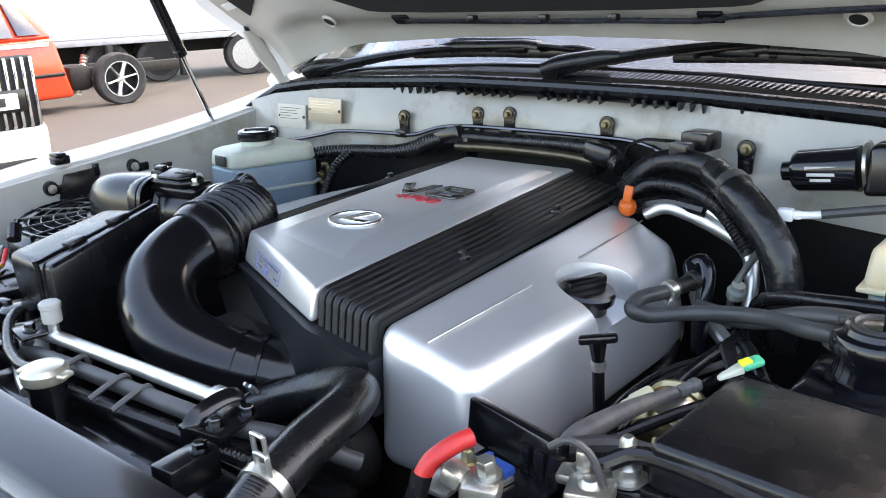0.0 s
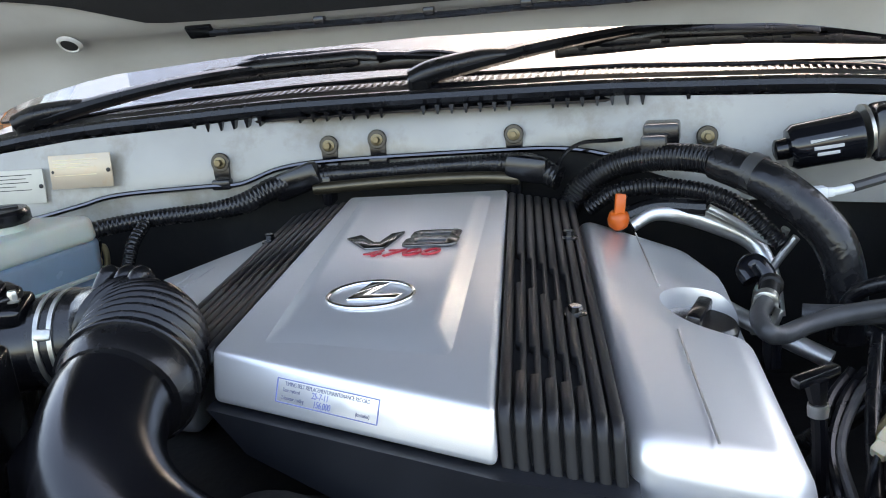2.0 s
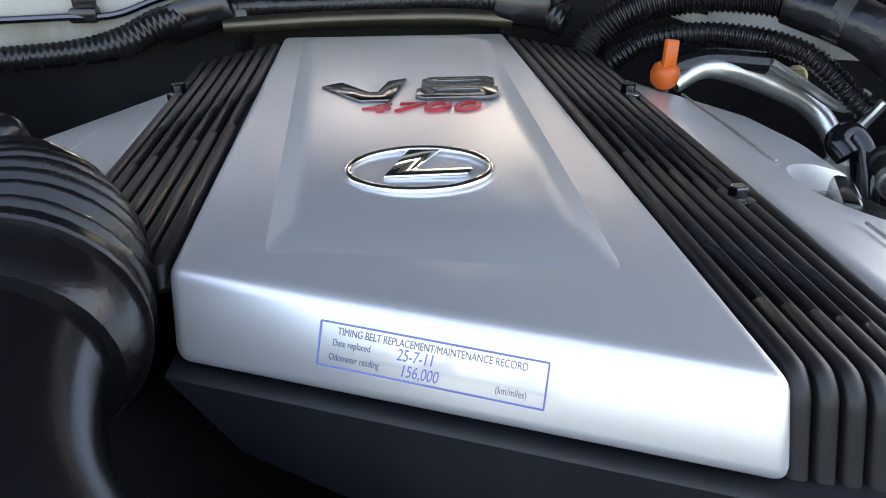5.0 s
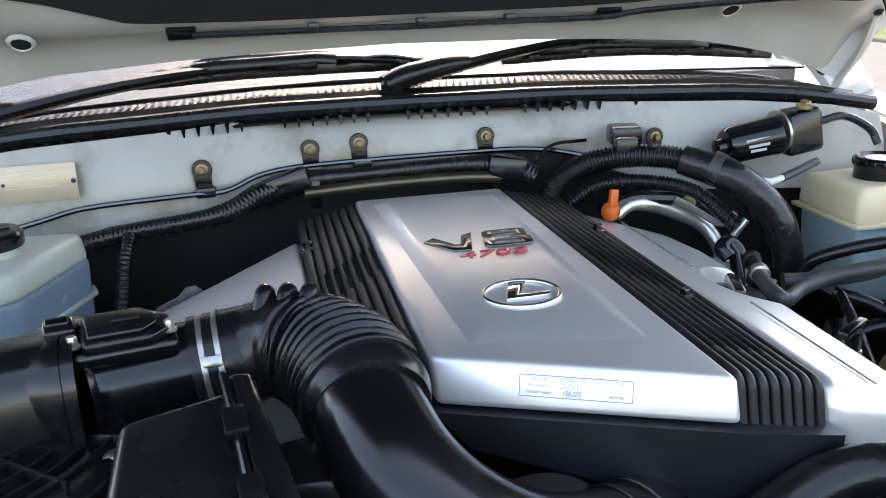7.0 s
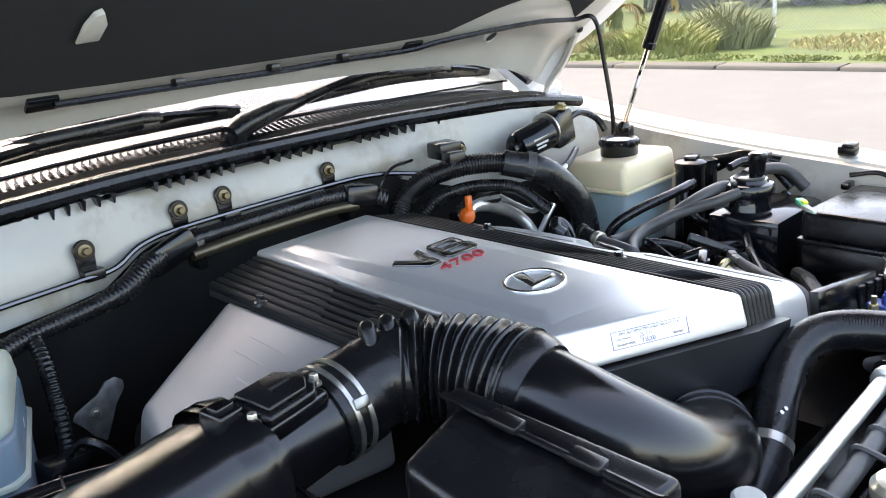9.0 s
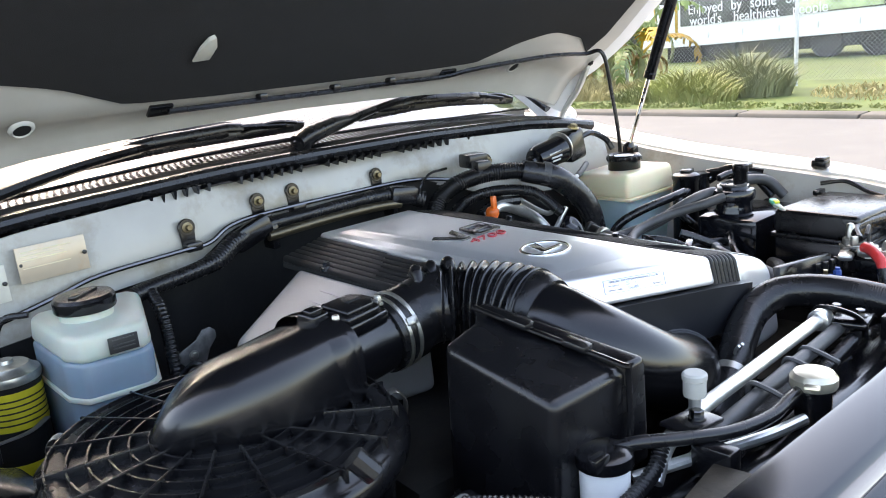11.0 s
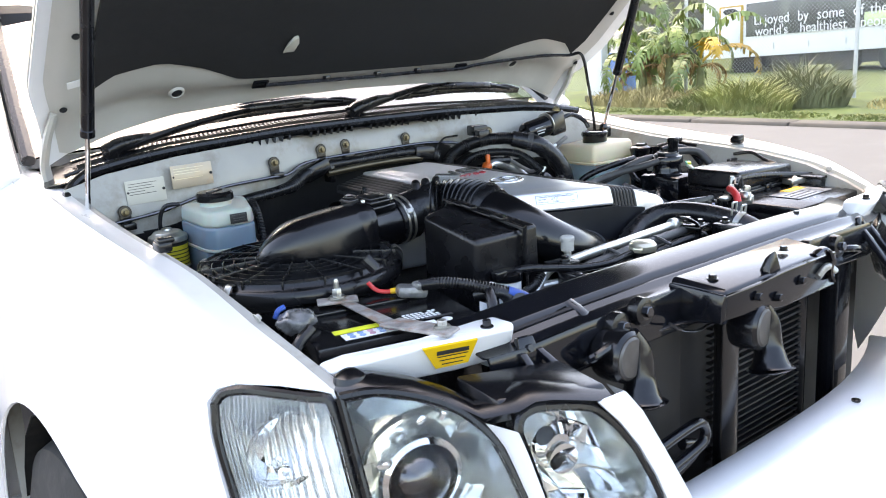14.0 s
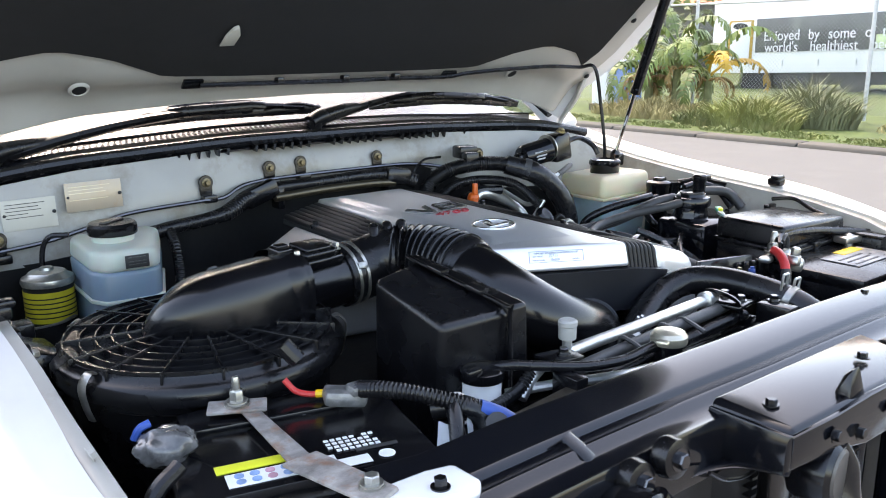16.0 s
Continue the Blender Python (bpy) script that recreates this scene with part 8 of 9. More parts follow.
    c3 = lamp_shell(inner, 0.10, 10, 0, il, side, "clear inner lens")
    facet = random.Random(12)
    for j in range(6):
        for i in range(5):
            quad = []
            for di, dj in ((0, 0), (0.92, 0), (0.92, 0.92), (0, 0.92)):
                u, v = (i + di) / 5, (j + dj) / 6
                x0, x1 = -0.536 + 0.010 * v, -0.462 + 0.062 * v
                quad.append(G(x0 + (x1 - x0) * u, 1.066 - 0.17 * v, 0.018 + 0.075 * (1 - (2 * u - 1) ** 2) * (1 - (1.6 * v - 0.7) ** 2) + 0.010 * facet.random()))
            part("facet", hexa([p + V(0, 0.002, 0) for p in quad], quad, 0), M_CHROME if (i + j) % 2 else M_REFLECT, il)
    part("bulb_shield", lathe([(0.018, 0), (0.02, 0.01), (0.012, 0.02), (0, 0.021)], c3 + V(0, 0.07, 0.02), ax, 18), M_CHROME, il)
    part("bulb_hole", lathe([(0, 0), (0.010, 0.001), (0.011, 0.004)], c3 + V(s * -0.052, 0.022, 0.062), ax, 16), M_DARK, il, "dark bulb hole")
    part("bulb_cup", lathe([(0.006, 0), (0.014, 0.004), (0.017, 0.012), (0.018, 0.020)], c3 + V(s * -0.034, 0.022, 0.034), ax, 18), M_CHROME, il)
    part("surround", sheet([[F(-0.572, 1.074), F(-0.561, 1.045), F(-0.556, 1.0), F(-0.55, 0.94), F(-0.545, 0.87)], [G(-0.557, 1.07, -0.006), G(-0.552, 1.045, -0.008), G(-0.545, 1.0, -0.01), G(-0.535, 0.94, -0.012), G(-0.525, 0.87, -0.012)]], (0, 0.004, 0)), M_WHITE, il, "white painted pillar between the lamps")
    part("surround", sheet([[G(-0.45, 1.078, -0.004), G(-0.427, 1.05, -0.004), G(-0.407, 1.016, -0.004), G(-0.391, 0.976, -0.004), G(-0.379, 0.93, -0.004), G(-0.37, 0.87, -0.004)], [G(-0.415, 1.084, -0.008), G(-0.399, 1.058, -0.01), G(-0.382, 1.013, -0.012), G(-0.363, 0.96, -0.014), G(-0.347, 0.91, -0.014), G(-0.335, 0.87, -0.014)], [G(-0.405, 1.08, 0.03), G(-0.389, 1.055, 0.03), G(-0.372, 1.01, 0.03), G(-0.353, 0.96, 0.03), G(-0.337, 0.91, 0.03), G(-0.325, 0.87, 0.03)]], (0, 0.004, 0)), M_WHITE, il, "white painted edge of the grille opening")
    part("shroud", hexa([G(-0.56, 1.085, 0.01), G(-0.42, 1.072, 0.01), G(-0.42, 1.072, 0.085), G(-0.56, 1.085, 0.085)], [G(-0.56, 1.10, 0.012), G(-0.42, 1.088, 0.012), G(-0.42, 1.10, 0.085), G(-0.56, 1.11, 0.085)], 0.005), M_BLACK, il, "black plastic shroud")
    # white front corner of the wing below and beside the lamps
    if side > 0:
        hl.location.x += 0.055
        il.location.x += 0.055
    lab = thing("warning_label", (side * 0.52, 0.24, 1.09), "yellow warning label on the white bracket", "label")
    if side < 0:
        q = [V(-0.574, 0.2835, 1.138), V(-0.507, 0.259, 1.139), V(-0.514, 0.272, 1.108), V(-0.553, 0.288, 1.106)]
        nrm = (q[1] - q[0]).cross(q[0] - q[3]).normalized() * -1
        if nrm.y > 0:
            nrm = -nrm
        part("sheet", hexa([p + nrm * 0.001 for p in q], [p + nrm * 0.004 for p in q], 0), M_YELLOW, lab)
        along, down = (q[1] - q[0]).normalized(), (q[3] - q[0]).normalized()
        lm = plane_pose(q[0] + along * 0.034 + down * 0.011 + nrm * 0.005, along, -down)
        for k, (w, h) in enumerate(((0.042, 0.006), (0.040, 0.0012), (0.034, 0.0012), (0.028, 0.0012))):
            b = box((0, -0.006 * k, 0), (w, h, 0.0006), 0)
            b.transform(lm)
            part("printed_line", b, M_INK, lab)
    else:
        bpy.data.objects.remove(lab)

# ---- the street side: kerb, verge, fence, plants, parked trailer ----
M_LEAF = mat("banana_leaf", (0.15, 0.21, 0.06), 0.45, vary=0.25, scale=3, per_object=0.3, dirt=(0.35, 0.3, 0.06), dirt_amount=0.6, dirt_scale=3)
M_DRYLEAF = mat("dry_leaf", (0.27, 0.17, 0.07), 0.7, vary=0.3, scale=4, per_object=0.2)
M_YELLEAF = mat("yellow_leaf", (0.45, 0.27, 0.03), 0.5, vary=0.2, scale=4)
M_GRASS = mat("long_grass", (0.13, 0.155, 0.045), 0.7, vary=0.4, scale=2, dirt=(0.38, 0.33, 0.14), dirt_amount=0.8, dirt_scale=1.5)
M_WEED = mat("grey_green_weed", (0.17, 0.18, 0.095), 0.7, vary=0.3, scale=2)
M_GALV = mat("galvanised_steel", (0.52, 0.53, 0.53), 0.5, metal=0.4, vary=0.1, scale=10)
M_TRAILER = mat("white_trailer_panel", (0.78, 0.79, 0.80), 0.4, vary=0.04, scale=2)
M_POSTER = mat("dark_printed_poster", (0.06, 0.065, 0.06), 0.4, vary=0.5, scale=1.2, dirt=(0.35, 0.4, 0.32), dirt_amount=0.5, dirt_scale=1.0)
M_UNDER = mat("dark_undergear", (0.02, 0.02, 0.02), 0.7, vary=0.4, scale=3)
M_REDCAR = mat("red_car_paint", (0.62, 0.045, 0.012), 0.25, vary=0.03, scale=4, coat=0.6)
M_TILE = mat("terracotta_roof", (0.50, 0.22, 0.12), 0.8, vary=0.3, scale=4)
M_BLUEDRUM = mat("blue_plastic", (0.10, 0.22, 0.55), 0.5, vary=0.15, scale=5)

verge_bm = sheet([[(11.0 + dx, y, 0.055 + 0.015 * math.sin(y * 1.7 + dx) + 0.004 * dx) for dx in (0, 1, 2, 4, 8, 14, 30)] for y in [-25 + k * 2.0 for k in range(50)]], (0, 0, 0.12))
tagged(part("verge", verge_bm, M_TURF), "mown green grass verge", "grass verge", kind="structure")
kerb = thing("kerb", (10.8, 20, 0), "low concrete kerb along the street", "kerb", kind="structure")
for k in range(36):
    y = -16 + k * 1.7
    part("kerbstone", hexa([(10.62, y + 0.012, -0.02), (11.02, y + 0.012, -0.02), (11.02, y + 1.688, -0.02), (10.62, y + 1.688, -0.02)], [(10.66, y + 0.012, 0.055), (11.02, y + 0.012, 0.06), (11.02, y + 1.688, 0.06), (10.66, y + 1.688, 0.055)], 0.02), M_CONCRETE, kerb)

fence = thing("chain_link_fence", (14.2, 9, 0.15), "galvanised chain-link fence on steel posts", "fence")
for y in (-0.2, 3.3, 6.85, 10.4, 13.9, 17.4):
    part("post", tube([(14.2, y, 0.1), (14.2, y, 1.2), (14.2, y, 2.3)], 0.035, 10, 2), M_GALV, fence)
part("top_rail", tube([(14.2, -0.2, 2.2), (14.2, 8, 2.2), (14.2, 17.4, 2.2)], 0.022, 8, 2), M_GALV, fence)
verts, faces = [], []
step, h = 0.075, 2.0
for sgn in (-1, 1):
    y = 1.0 - h
    while y < 17.2:
        ya, yb = (y, y + h) if sgn > 0 else (y + h, y)
        a, b = V(14.22, ya, 0.2), V(14.22, yb, 0.2 + h)
        i = len(verts)
        for p in (a, b):
            verts += [p + V(-0.002, 0, 0.003), p + V(0.002, 0, 0.0), p + V(-0.002, 0, -0.003)]
        faces += [(i, i + 1, i + 4, i + 3), (i + 1, i + 2, i + 5, i + 4), (i + 2, i, i + 3, i + 5)]
        y += step
me = bpy.data.meshes.new("mesh_wire")
me.from_pydata([v - Vector(fence["base"]) for v in verts], [], faces)
me.materials.append(M_GALV)
mw = new("mesh_wire", me)
mw.parent = fence
tagged(mw, "diamond wire mesh", kind="stuff")


def frond_bm(base, heading, rise, length, width, droop, seed, split=0.75):
    """A banana leaf: an arched midrib with blades torn into hanging strips."""
    rnd = random.Random(seed)
    out = V(math.cos(heading), math.sin(heading), 0)
    side = out.cross(V(0, 0, 1))
    n = 26
    p, pitch = Vector(base), rise
    bm = bmesh.new()
    mid = []
    for i in range(n + 1):
        mid.append(p.copy())
        p = p + (out * math.cos(pitch) + V(0, 0, math.sin(pitch))) * (length / n)
        pitch -= droop / n * (0.4 + 1.6 * i / n)
    add(bm, tube(mid, [0.028 - 0.024 * i / n for i in range(n + 1)], 6, 1))
    for i in range(4, n):
        t = i / n
        w = width * math.sin(math.pi * (0.10 + 0.88 * t)) ** 0.6
        for sg in (-1, 1):
            if rnd.random() < 0.08:
                continue
            ww = w * (0.75 + 0.4 * rnd.random())
            hang = 0.25 + 0.75 * rnd.random() * split
            step = (mid[i + 1] - mid[i]) * (1.02 if rnd.random() > split * 0.5 else 0.72)
            q1 = side * sg * ww * 0.5 + step * 0.5 + V(0, 0, 0.06 * ww - 0.10 * hang * ww)
            q2 = side * sg * ww * (1 - 0.25 * hang) + step * 1.1 + V(0, 0, -hang * ww * 0.9)
            a, b = bm.verts.new(mid[i]), bm.verts.new(mid[i] + step)
            c, d = bm.verts.new(mid[i] + q1 + step), bm.verts.new(mid[i] + q1)
            e, f = bm.verts.new(mid[i] + q2 + step * 0.75), bm.verts.new(mid[i] + q2)
            bm.faces.new((a, b, c, d))
            bm.faces.new((d, c, e, f))
    return bm


for bx0, by0, hgt, count in ((13.55, 10.35, 1.15, 9), (13.75, 9.75, 0.75, 8), (13.45, 10.95, 0.8, 7), (13.9, 11.3, 0.5, 6)):
    bn = thing("banana_plant", (bx0, by0, 0.15), "green banana plant with torn yellowing leaves", "banana plant", "banana plants")
    rnd = random.Random(int(by0 * 10))
    part("stem", tube([(bx0, by0, 0.05), (bx0 + 0.02, by0, 0.15 + hgt * 0.6), (bx0, by0 + 0.03, 0.2 + hgt)], [0.10, 0.075, 0.05], 12, 5), mat("banana_stem", (0.16, 0.17, 0.07), 0.6, vary=0.4, scale=6), bn)
    for k in range(count):
        a = k * 2.4 + 0.5 + rnd.random() * 0.6
        mt = M_YELLEAF if k in (2, 4) and by0 < 10.0 else M_LEAF
        part("leaf", frond_bm((bx0, by0, 0.15 + hgt * (0.75 + 0.05 * k)), a, radians(78 - 6 * (count - k)), 1.35 + 0.55 * rnd.random(), 0.21 + 0.06 * rnd.random(), 1.5 + 0.9 * rnd.random() + 0.12 * (count - k), k + int(100 * by0), 0.9 if mt is M_LEAF else 0.5), mt, bn, smooth=0)
    for k in range(5):
        a = k * 1.3 + rnd.random()
        part("dry_leaf", frond_bm((bx0, by0, 0.3 + 0.55 * hgt), a, radians(25), 0.9, 0.10, 2.8, 900 + k, 1.0), M_DRYLEAF, bn, smooth=0)


def tussock(name, label, centre, radius, height, count, material, seed, spread=0.5, kind="stuff"):
    rnd = random.Random(seed)
    vs, fs = [], []
    for _ in range(count):
        a, r = rnd.random() * 6.283, radius * math.sqrt(rnd.random())
        x, y = centre[0] + r * math.cos(a) * 0.6, centre[1] + r * math.sin(a)
        hh = height * (0.35 + 0.65 * rnd.random()) * (1 - 0.5 * r / radius)
        lx, ly = (rnd.random() - 0.5) * spread * hh, (rnd.random() - 0.5) * spread * hh * 1.6
        w = 0.008 + 0.008 * rnd.random()
        i = len(vs)
        vs += [(x, y - w, centre[2]), (x, y + w, centre[2]), (x + lx * 0.4, y + ly * 0.4 + w * 0.8, centre[2] + hh * 0.6), (x + lx * 0.4, y + ly * 0.4 - w * 0.8, centre[2] + hh * 0.6), (x + lx * 1.3, y + ly * 1.3, centre[2] + hh * (0.85 + 0.15 * rnd.random()))]
        fs += [(i, i + 1, i + 2, i + 3), (i + 3, i + 2, i + 4)]
    me = bpy.data.meshes.new(name)
    me.from_pydata(vs, [], fs)
    me.materials.append(material)
    return tagged(new(name, me), label, "grass", kind=kind)


M_STRAW = mat("dry_grass", (0.30, 0.25, 0.11), 0.8, vary=0.4, scale=3)
M_PALEGRASS = mat("pale_grass", (0.20, 0.22, 0.07), 0.7, vary=0.4, scale=2, dirt=(0.36, 0.32, 0.14), dirt_amount=0.7, dirt_scale=2.5)
tussock("long_grass", "tall unmown tuft of green grass", (12.1, 7.75, 0.05), 0.85, 0.80, 2600, M_PALEGRASS, 3, 1.1)
tussock("long_grass", "tall unmown tuft of green grass", (12.0, 8.6, 0.05), 0.55, 0.45, 900, M_GRASS, 31, 1.2)
tussock("tall_weeds", "tall grey-green weeds by the fence", (12.9, 7.15, 0.05), 0.80, 1.15, 1500, M_WEED, 5, 0.9)
tussock("dry_grass", "dry straw-coloured grass under the plants", (12.9, 10.3, 0.05), 1.5, 0.55, 2200, M_STRAW, 7, 1.0)
tussock("dry_grass", "dry straw-coloured grass along the fence", (13.4, 4.0, 0.05), 2.2, 0.30, 1200, M_STRAW, 8, 1.0)
for k in range(9):
    tussock("kerb_grass", "ragged green grass along the kerb", (11.35 + 0.1 * (k % 3), 1.5 + k * 1.25, 0.05), 0.60, 0.13, 380, M_GRASS, 20 + k, 1.2)

pillar = thing("white_post", (13.2, 11.95, 0), "broad white painted post", "post")
part("post", box((13.2, 11.95, 1.6), (0.22, 0.42, 3.2), 0.02), M_TRAILER, pillar)
part("foot", box((13.2, 11.95, 0.1), (0.3, 0.5, 0.2), 0.02), M_CONCRETE, pillar)
drum = thing("blue_drum", (14.9, 12.65, 0.15), "blue plastic drum behind the fence", "drum")
part("drum", lathe([(0.36, 0.1), (0.38, 0.15), (0.38, 0.45), (0.395, 0.47), (0.38, 0.5), (0.38, 1.0), (0.35, 1.03), (0, 1.03)], (14.9, 12.75, 0), (0, 0, 1), 28), M_BLUEDRUM, drum)
part("lid", lathe([(0.36, 1.03), (0.36, 1.05), (0, 1.06)], (14.9, 12.75, 0), (0, 0, 1), 28), M_BLUEDRUM, drum)

TX = 22.0
trailer = thing("lorry_trailer", (23.2, 9, 0.2), "white lorry trailer with a large printed poster", "lorry trailer")
SL = -0.030


def tz(y, z):
    return z + SL * (y - 11)


def tpanel(name, x, y0, y1, z0, z1, th, material, label="", parent=None):
    return part(name, hexa([(x, y0, tz(y0, z0)), (x, y1, tz(y1, z0)), (x + th, y1, tz(y1, z0)), (x + th, y0, tz(y0, z0))], [(x, y0, tz(y0, z1)), (x, y1, tz(y1, z1)), (x + th, y1, tz(y1, z1)), (x + th, y0, tz(y0, z1))], 0.01), material, parent or trailer, label)


tpanel("body", TX, -2.0, 15.3, 0.64, 2.75, 2.4, M_TRAILER, "white trailer body")
tpanel("poster", TX - 0.03, 4.5, 13.85, 1.22, 2.16, 0.04, M_POSTER, "dark poster with white words")
tpanel("poster_edge", TX - 0.045, 8.2, 10.4, 1.25, 1.6, 0.02, mat("poster_green", (0.45, 0.55, 0.3), 0.5, vary=0.5, scale=2), "pale green part of the picture")
tpanel("badge_panel", TX - 0.03, 13.95, 14.75, 0.95, 2.15, 0.04, M_YELLEAF)
tpanel("badge_face", TX - 0.05, 14.03, 14.67, 1.0, 2.10, 0.04, M_TRAILER)
b = lathe([(0.22, 0), (0.22, 0.02), (0, 0.021)], (0, 0, 0), (-1, 0, 0), 28)
b.transform(Matrix.Translation((TX - 0.052, 14.35, tz(14.35, 1.98))) @ Matrix.Diagonal((1, 1.1, 0.42, 1)))
part("badge", b, M_UNDER, trailer)
WORDS = (("Enjoyed", 13.03, 1.66), ("by", 12.08, 1.66), ("some", 11.30, 1.66), ("of", 10.55, 1.66), ("the", 10.02, 1.66), ("world's", 13.02, 1.34), ("healthiest", 11.50, 1.34), ("people", 10.02, 1.34))
for text, y, z in WORDS:
    m = plane_pose((TX - 0.06, y, tz(y, z)), (0, -1, -SL), (0, 0, 1))
    part("lettering", lettering(text, 0.40, m, 0.008, 0, 0.86), M_LABEL, trailer, "white poster word")
for k in range(11):
    y = 3.5 + k * 1.05
    tpanel("rope_hook", TX - 0.03, y, y + 0.03, 0.82, 1.0, 0.03, M_GALV)
tpanel("undergear", TX + 0.3, -2, 14.5, 0.30, 0.66, 1.6, M_UNDER)
for y in (2.5, 3.8, 8.4, 9.7, 11.0):
    part("wheel", lathe([(0.15, -0.14), (0.40, -0.14), (0.43, -0.1), (0.43, 0.1), (0.40, 0.14), (0.15, 0.12), (0, 0.1)], (TX + 0.35, y, 0.5), (-1, 0, 0), 24), M_TYRE, trailer)
for y in (5.0, 6.4, 12.2, 13.4):
    tpanel("locker", TX + 0.1, y, y + 0.9, 0.18, 0.62, 0.5, M_UNDER)
house = thing("red_roofed_building", (34, 10, 0), "brick building with terracotta roof", "building")
part("wall", box((36, 10, 1.6), (6, 34, 3.2), 0.02), M_CONCRETE, house)
part("roof", hexa([(32, -8, 3.1), (40, -8, 3.1), (40, 28, 3.1), (32, 28, 3.1)], [(35.5, -7, 5.2), (36.5, -7, 5.2), (36.5, 27, 5.2), (35.5, 27, 5.2)], 0.02), M_TILE, house, "terracotta tiled roof")
for k in range(60):
    y = -7.5 + k * 0.6
    part("roof_ridge", tube([(32.0, y, 3.14), (33.8, y, 4.2), (35.5, y, 5.24)], 0.06, 6, 1), M_TILE, house)
hedge = thing("far_hedge", (30, 30, 0), "dark green hedge beyond the street", "hedge", kind="stuff")
rnd = random.Random(4)
vs, fs = [], []
for _ in range(2600):
    c = V(24 + 5 * rnd.random(), 18 + 30 * rnd.random(), 3.6 * rnd.random() ** 0.8)
    i = len(vs)
    for _k in range(3):
        vs.append(c + V(rnd.uniform(-0.25, 0.25), rnd.uniform(-0.25, 0.25), rnd.uniform(-0.2, 0.2)) - V(30, 30, 0))
    fs.append((i, i + 1, i + 2))
me = bpy.data.meshes.new("leaves")
me.from_pydata(vs, [], fs)
me.materials.append(M_GRASS)
lv = new("leaves", me)
lv.parent = hedge

# ---- the yard side: red utility car, box lorry, white car, brick pier ----
ute = thing("red_utility_car", (-11.4, 5.0, 0), "bright red utility car without its tray", "car")
UX = -10.5
part("cab", hexa([(UX, 3.2, 0.20), (UX, 5.86, 0.20), (UX - 1.8, 5.86, 0.2), (UX - 1.8, 3.2, 0.2)], [(UX - 0.03, 3.2, 0.98), (UX - 0.03, 5.70, 1.0), (UX - 1.77, 5.70, 1.0), (UX - 1.77, 3.2, 0.98)], 0.06, 3), M_REDCAR, ute, "bright red cab")
part("cab_top", hexa([(UX - 0.03, 3.3, 0.97), (UX - 0.03, 5.70, 0.99), (UX - 1.77, 5.70, 0.99), (UX - 1.77, 3.3, 0.97)], [(UX - 0.25, 3.9, 1.52), (UX - 0.25, 5.36, 1.52), (UX - 1.55, 5.36, 1.52), (UX - 1.55, 3.9, 1.52)], 0.06, 3), M_REDCAR, ute)
part("side_window", hexa([(UX - 0.010, 4.3, 1.03), (UX - 0.010, 5.16, 1.03), (UX - 0.06, 5.16, 1.03), (UX - 0.06, 4.3, 1.03)], [(UX - 0.195, 4.4, 1.46), (UX - 0.195, 5.10, 1.46), (UX - 0.25, 5.10, 1.46), (UX - 0.25, 4.4, 1.46)], 0.01), M_DARKCHROME, ute, "dark side window")
part("rear_window", hexa([(UX - 0.010, 5.22, 1.05), (UX - 0.010, 5.52, 1.05), (UX - 0.06, 5.52, 1.05), (UX - 0.06, 5.22, 1.05)], [(UX - 0.195, 5.16, 1.45), (UX - 0.195, 5.30, 1.45), (UX - 0.25, 5.30, 1.45), (UX - 0.25, 5.16, 1.45)], 0.005), M_DARKCHROME, ute)
part("side_stripe", box((UX - 0.008, 4.5, 0.92), (0.02, 2.2, 0.05), 0.004), M_TRAILER, ute)
part("rub_strip", box((UX, 4.5, 0.52), (0.03, 2.5, 0.05), 0.008), M_BLACK, ute)
part("door_handle", box((UX, 5.0, 0.80), (0.03, 0.16, 0.03), 0.008), M_REDCAR, ute)
part("chassis", box((UX - 0.6, 6.8, 0.45), (0.12, 2.2, 0.14), 0.01), M_DARKMETAL, ute)
part("chassis", box((UX - 1.3, 6.8, 0.45), (0.12, 2.2, 0.14), 0.01), M_DARKMETAL, ute)
part("hub_carrier", box((UX - 0.4, 6.1, 0.42), (0.35, 0.35, 0.35), 0.08), M_DARKMETAL, ute)
part("coil", tube([(UX - 0.35, 6.05, 0.2), (UX - 0.3, 6.15, 0.5), (UX - 0.35, 6.25, 0.7)], 0.06, 10, 5, rib=(0.05, 0.02)), M_STEEL, ute)
part("arm", tube([(UX - 0.35, 5.9, 0.3), (UX - 0.3, 6.3, 0.38), (UX - 0.3, 6.62, 0.36)], 0.05, 8, 5), M_STEEL, ute)
wl = part("wheel", lathe([(0.13, -0.09), (0.24, -0.1), (0.25, 0.07), (0.235, 0.075), (0.22, -0.02), (0.0, -0.03)], (UX - 0.16, 6.62, 0.36), (1, -0.12, 0), 36), M_DARK, ute, "alloy wheel")
part("tyre", lathe([(0.25, -0.1), (0.34, -0.105), (0.365, -0.08), (0.365, 0.08), (0.34, 0.1), (0.25, 0.09)], (UX - 0.16, 6.62, 0.36), (1, -0.12, 0), 40, False), M_TYRE, wl, "black road tyre")
for k in range(6):
    a = 2 * math.pi * k / 6 + 0.2
    d = V(0.03, math.cos(a), math.sin(a))
    part("spoke", tube([V(UX - 0.11, 6.613, 0.36) + d * 0.04, V(UX - 0.095, 6.613, 0.36) + d * 0.14, V(UX - 0.085, 6.613, 0.36) + d * 0.235], [0.04, 0.026, 0.034], 8, 4, flat=(1, 0.5)), M_ALU, wl, "silver spoke")
part("hub", lathe([(0.05, 0), (0.05, 0.03), (0.02, 0.04), (0, 0.04)], (UX - 0.12, 6.617, 0.36), (1, -0.12, 0), 16), M_ALU, wl)
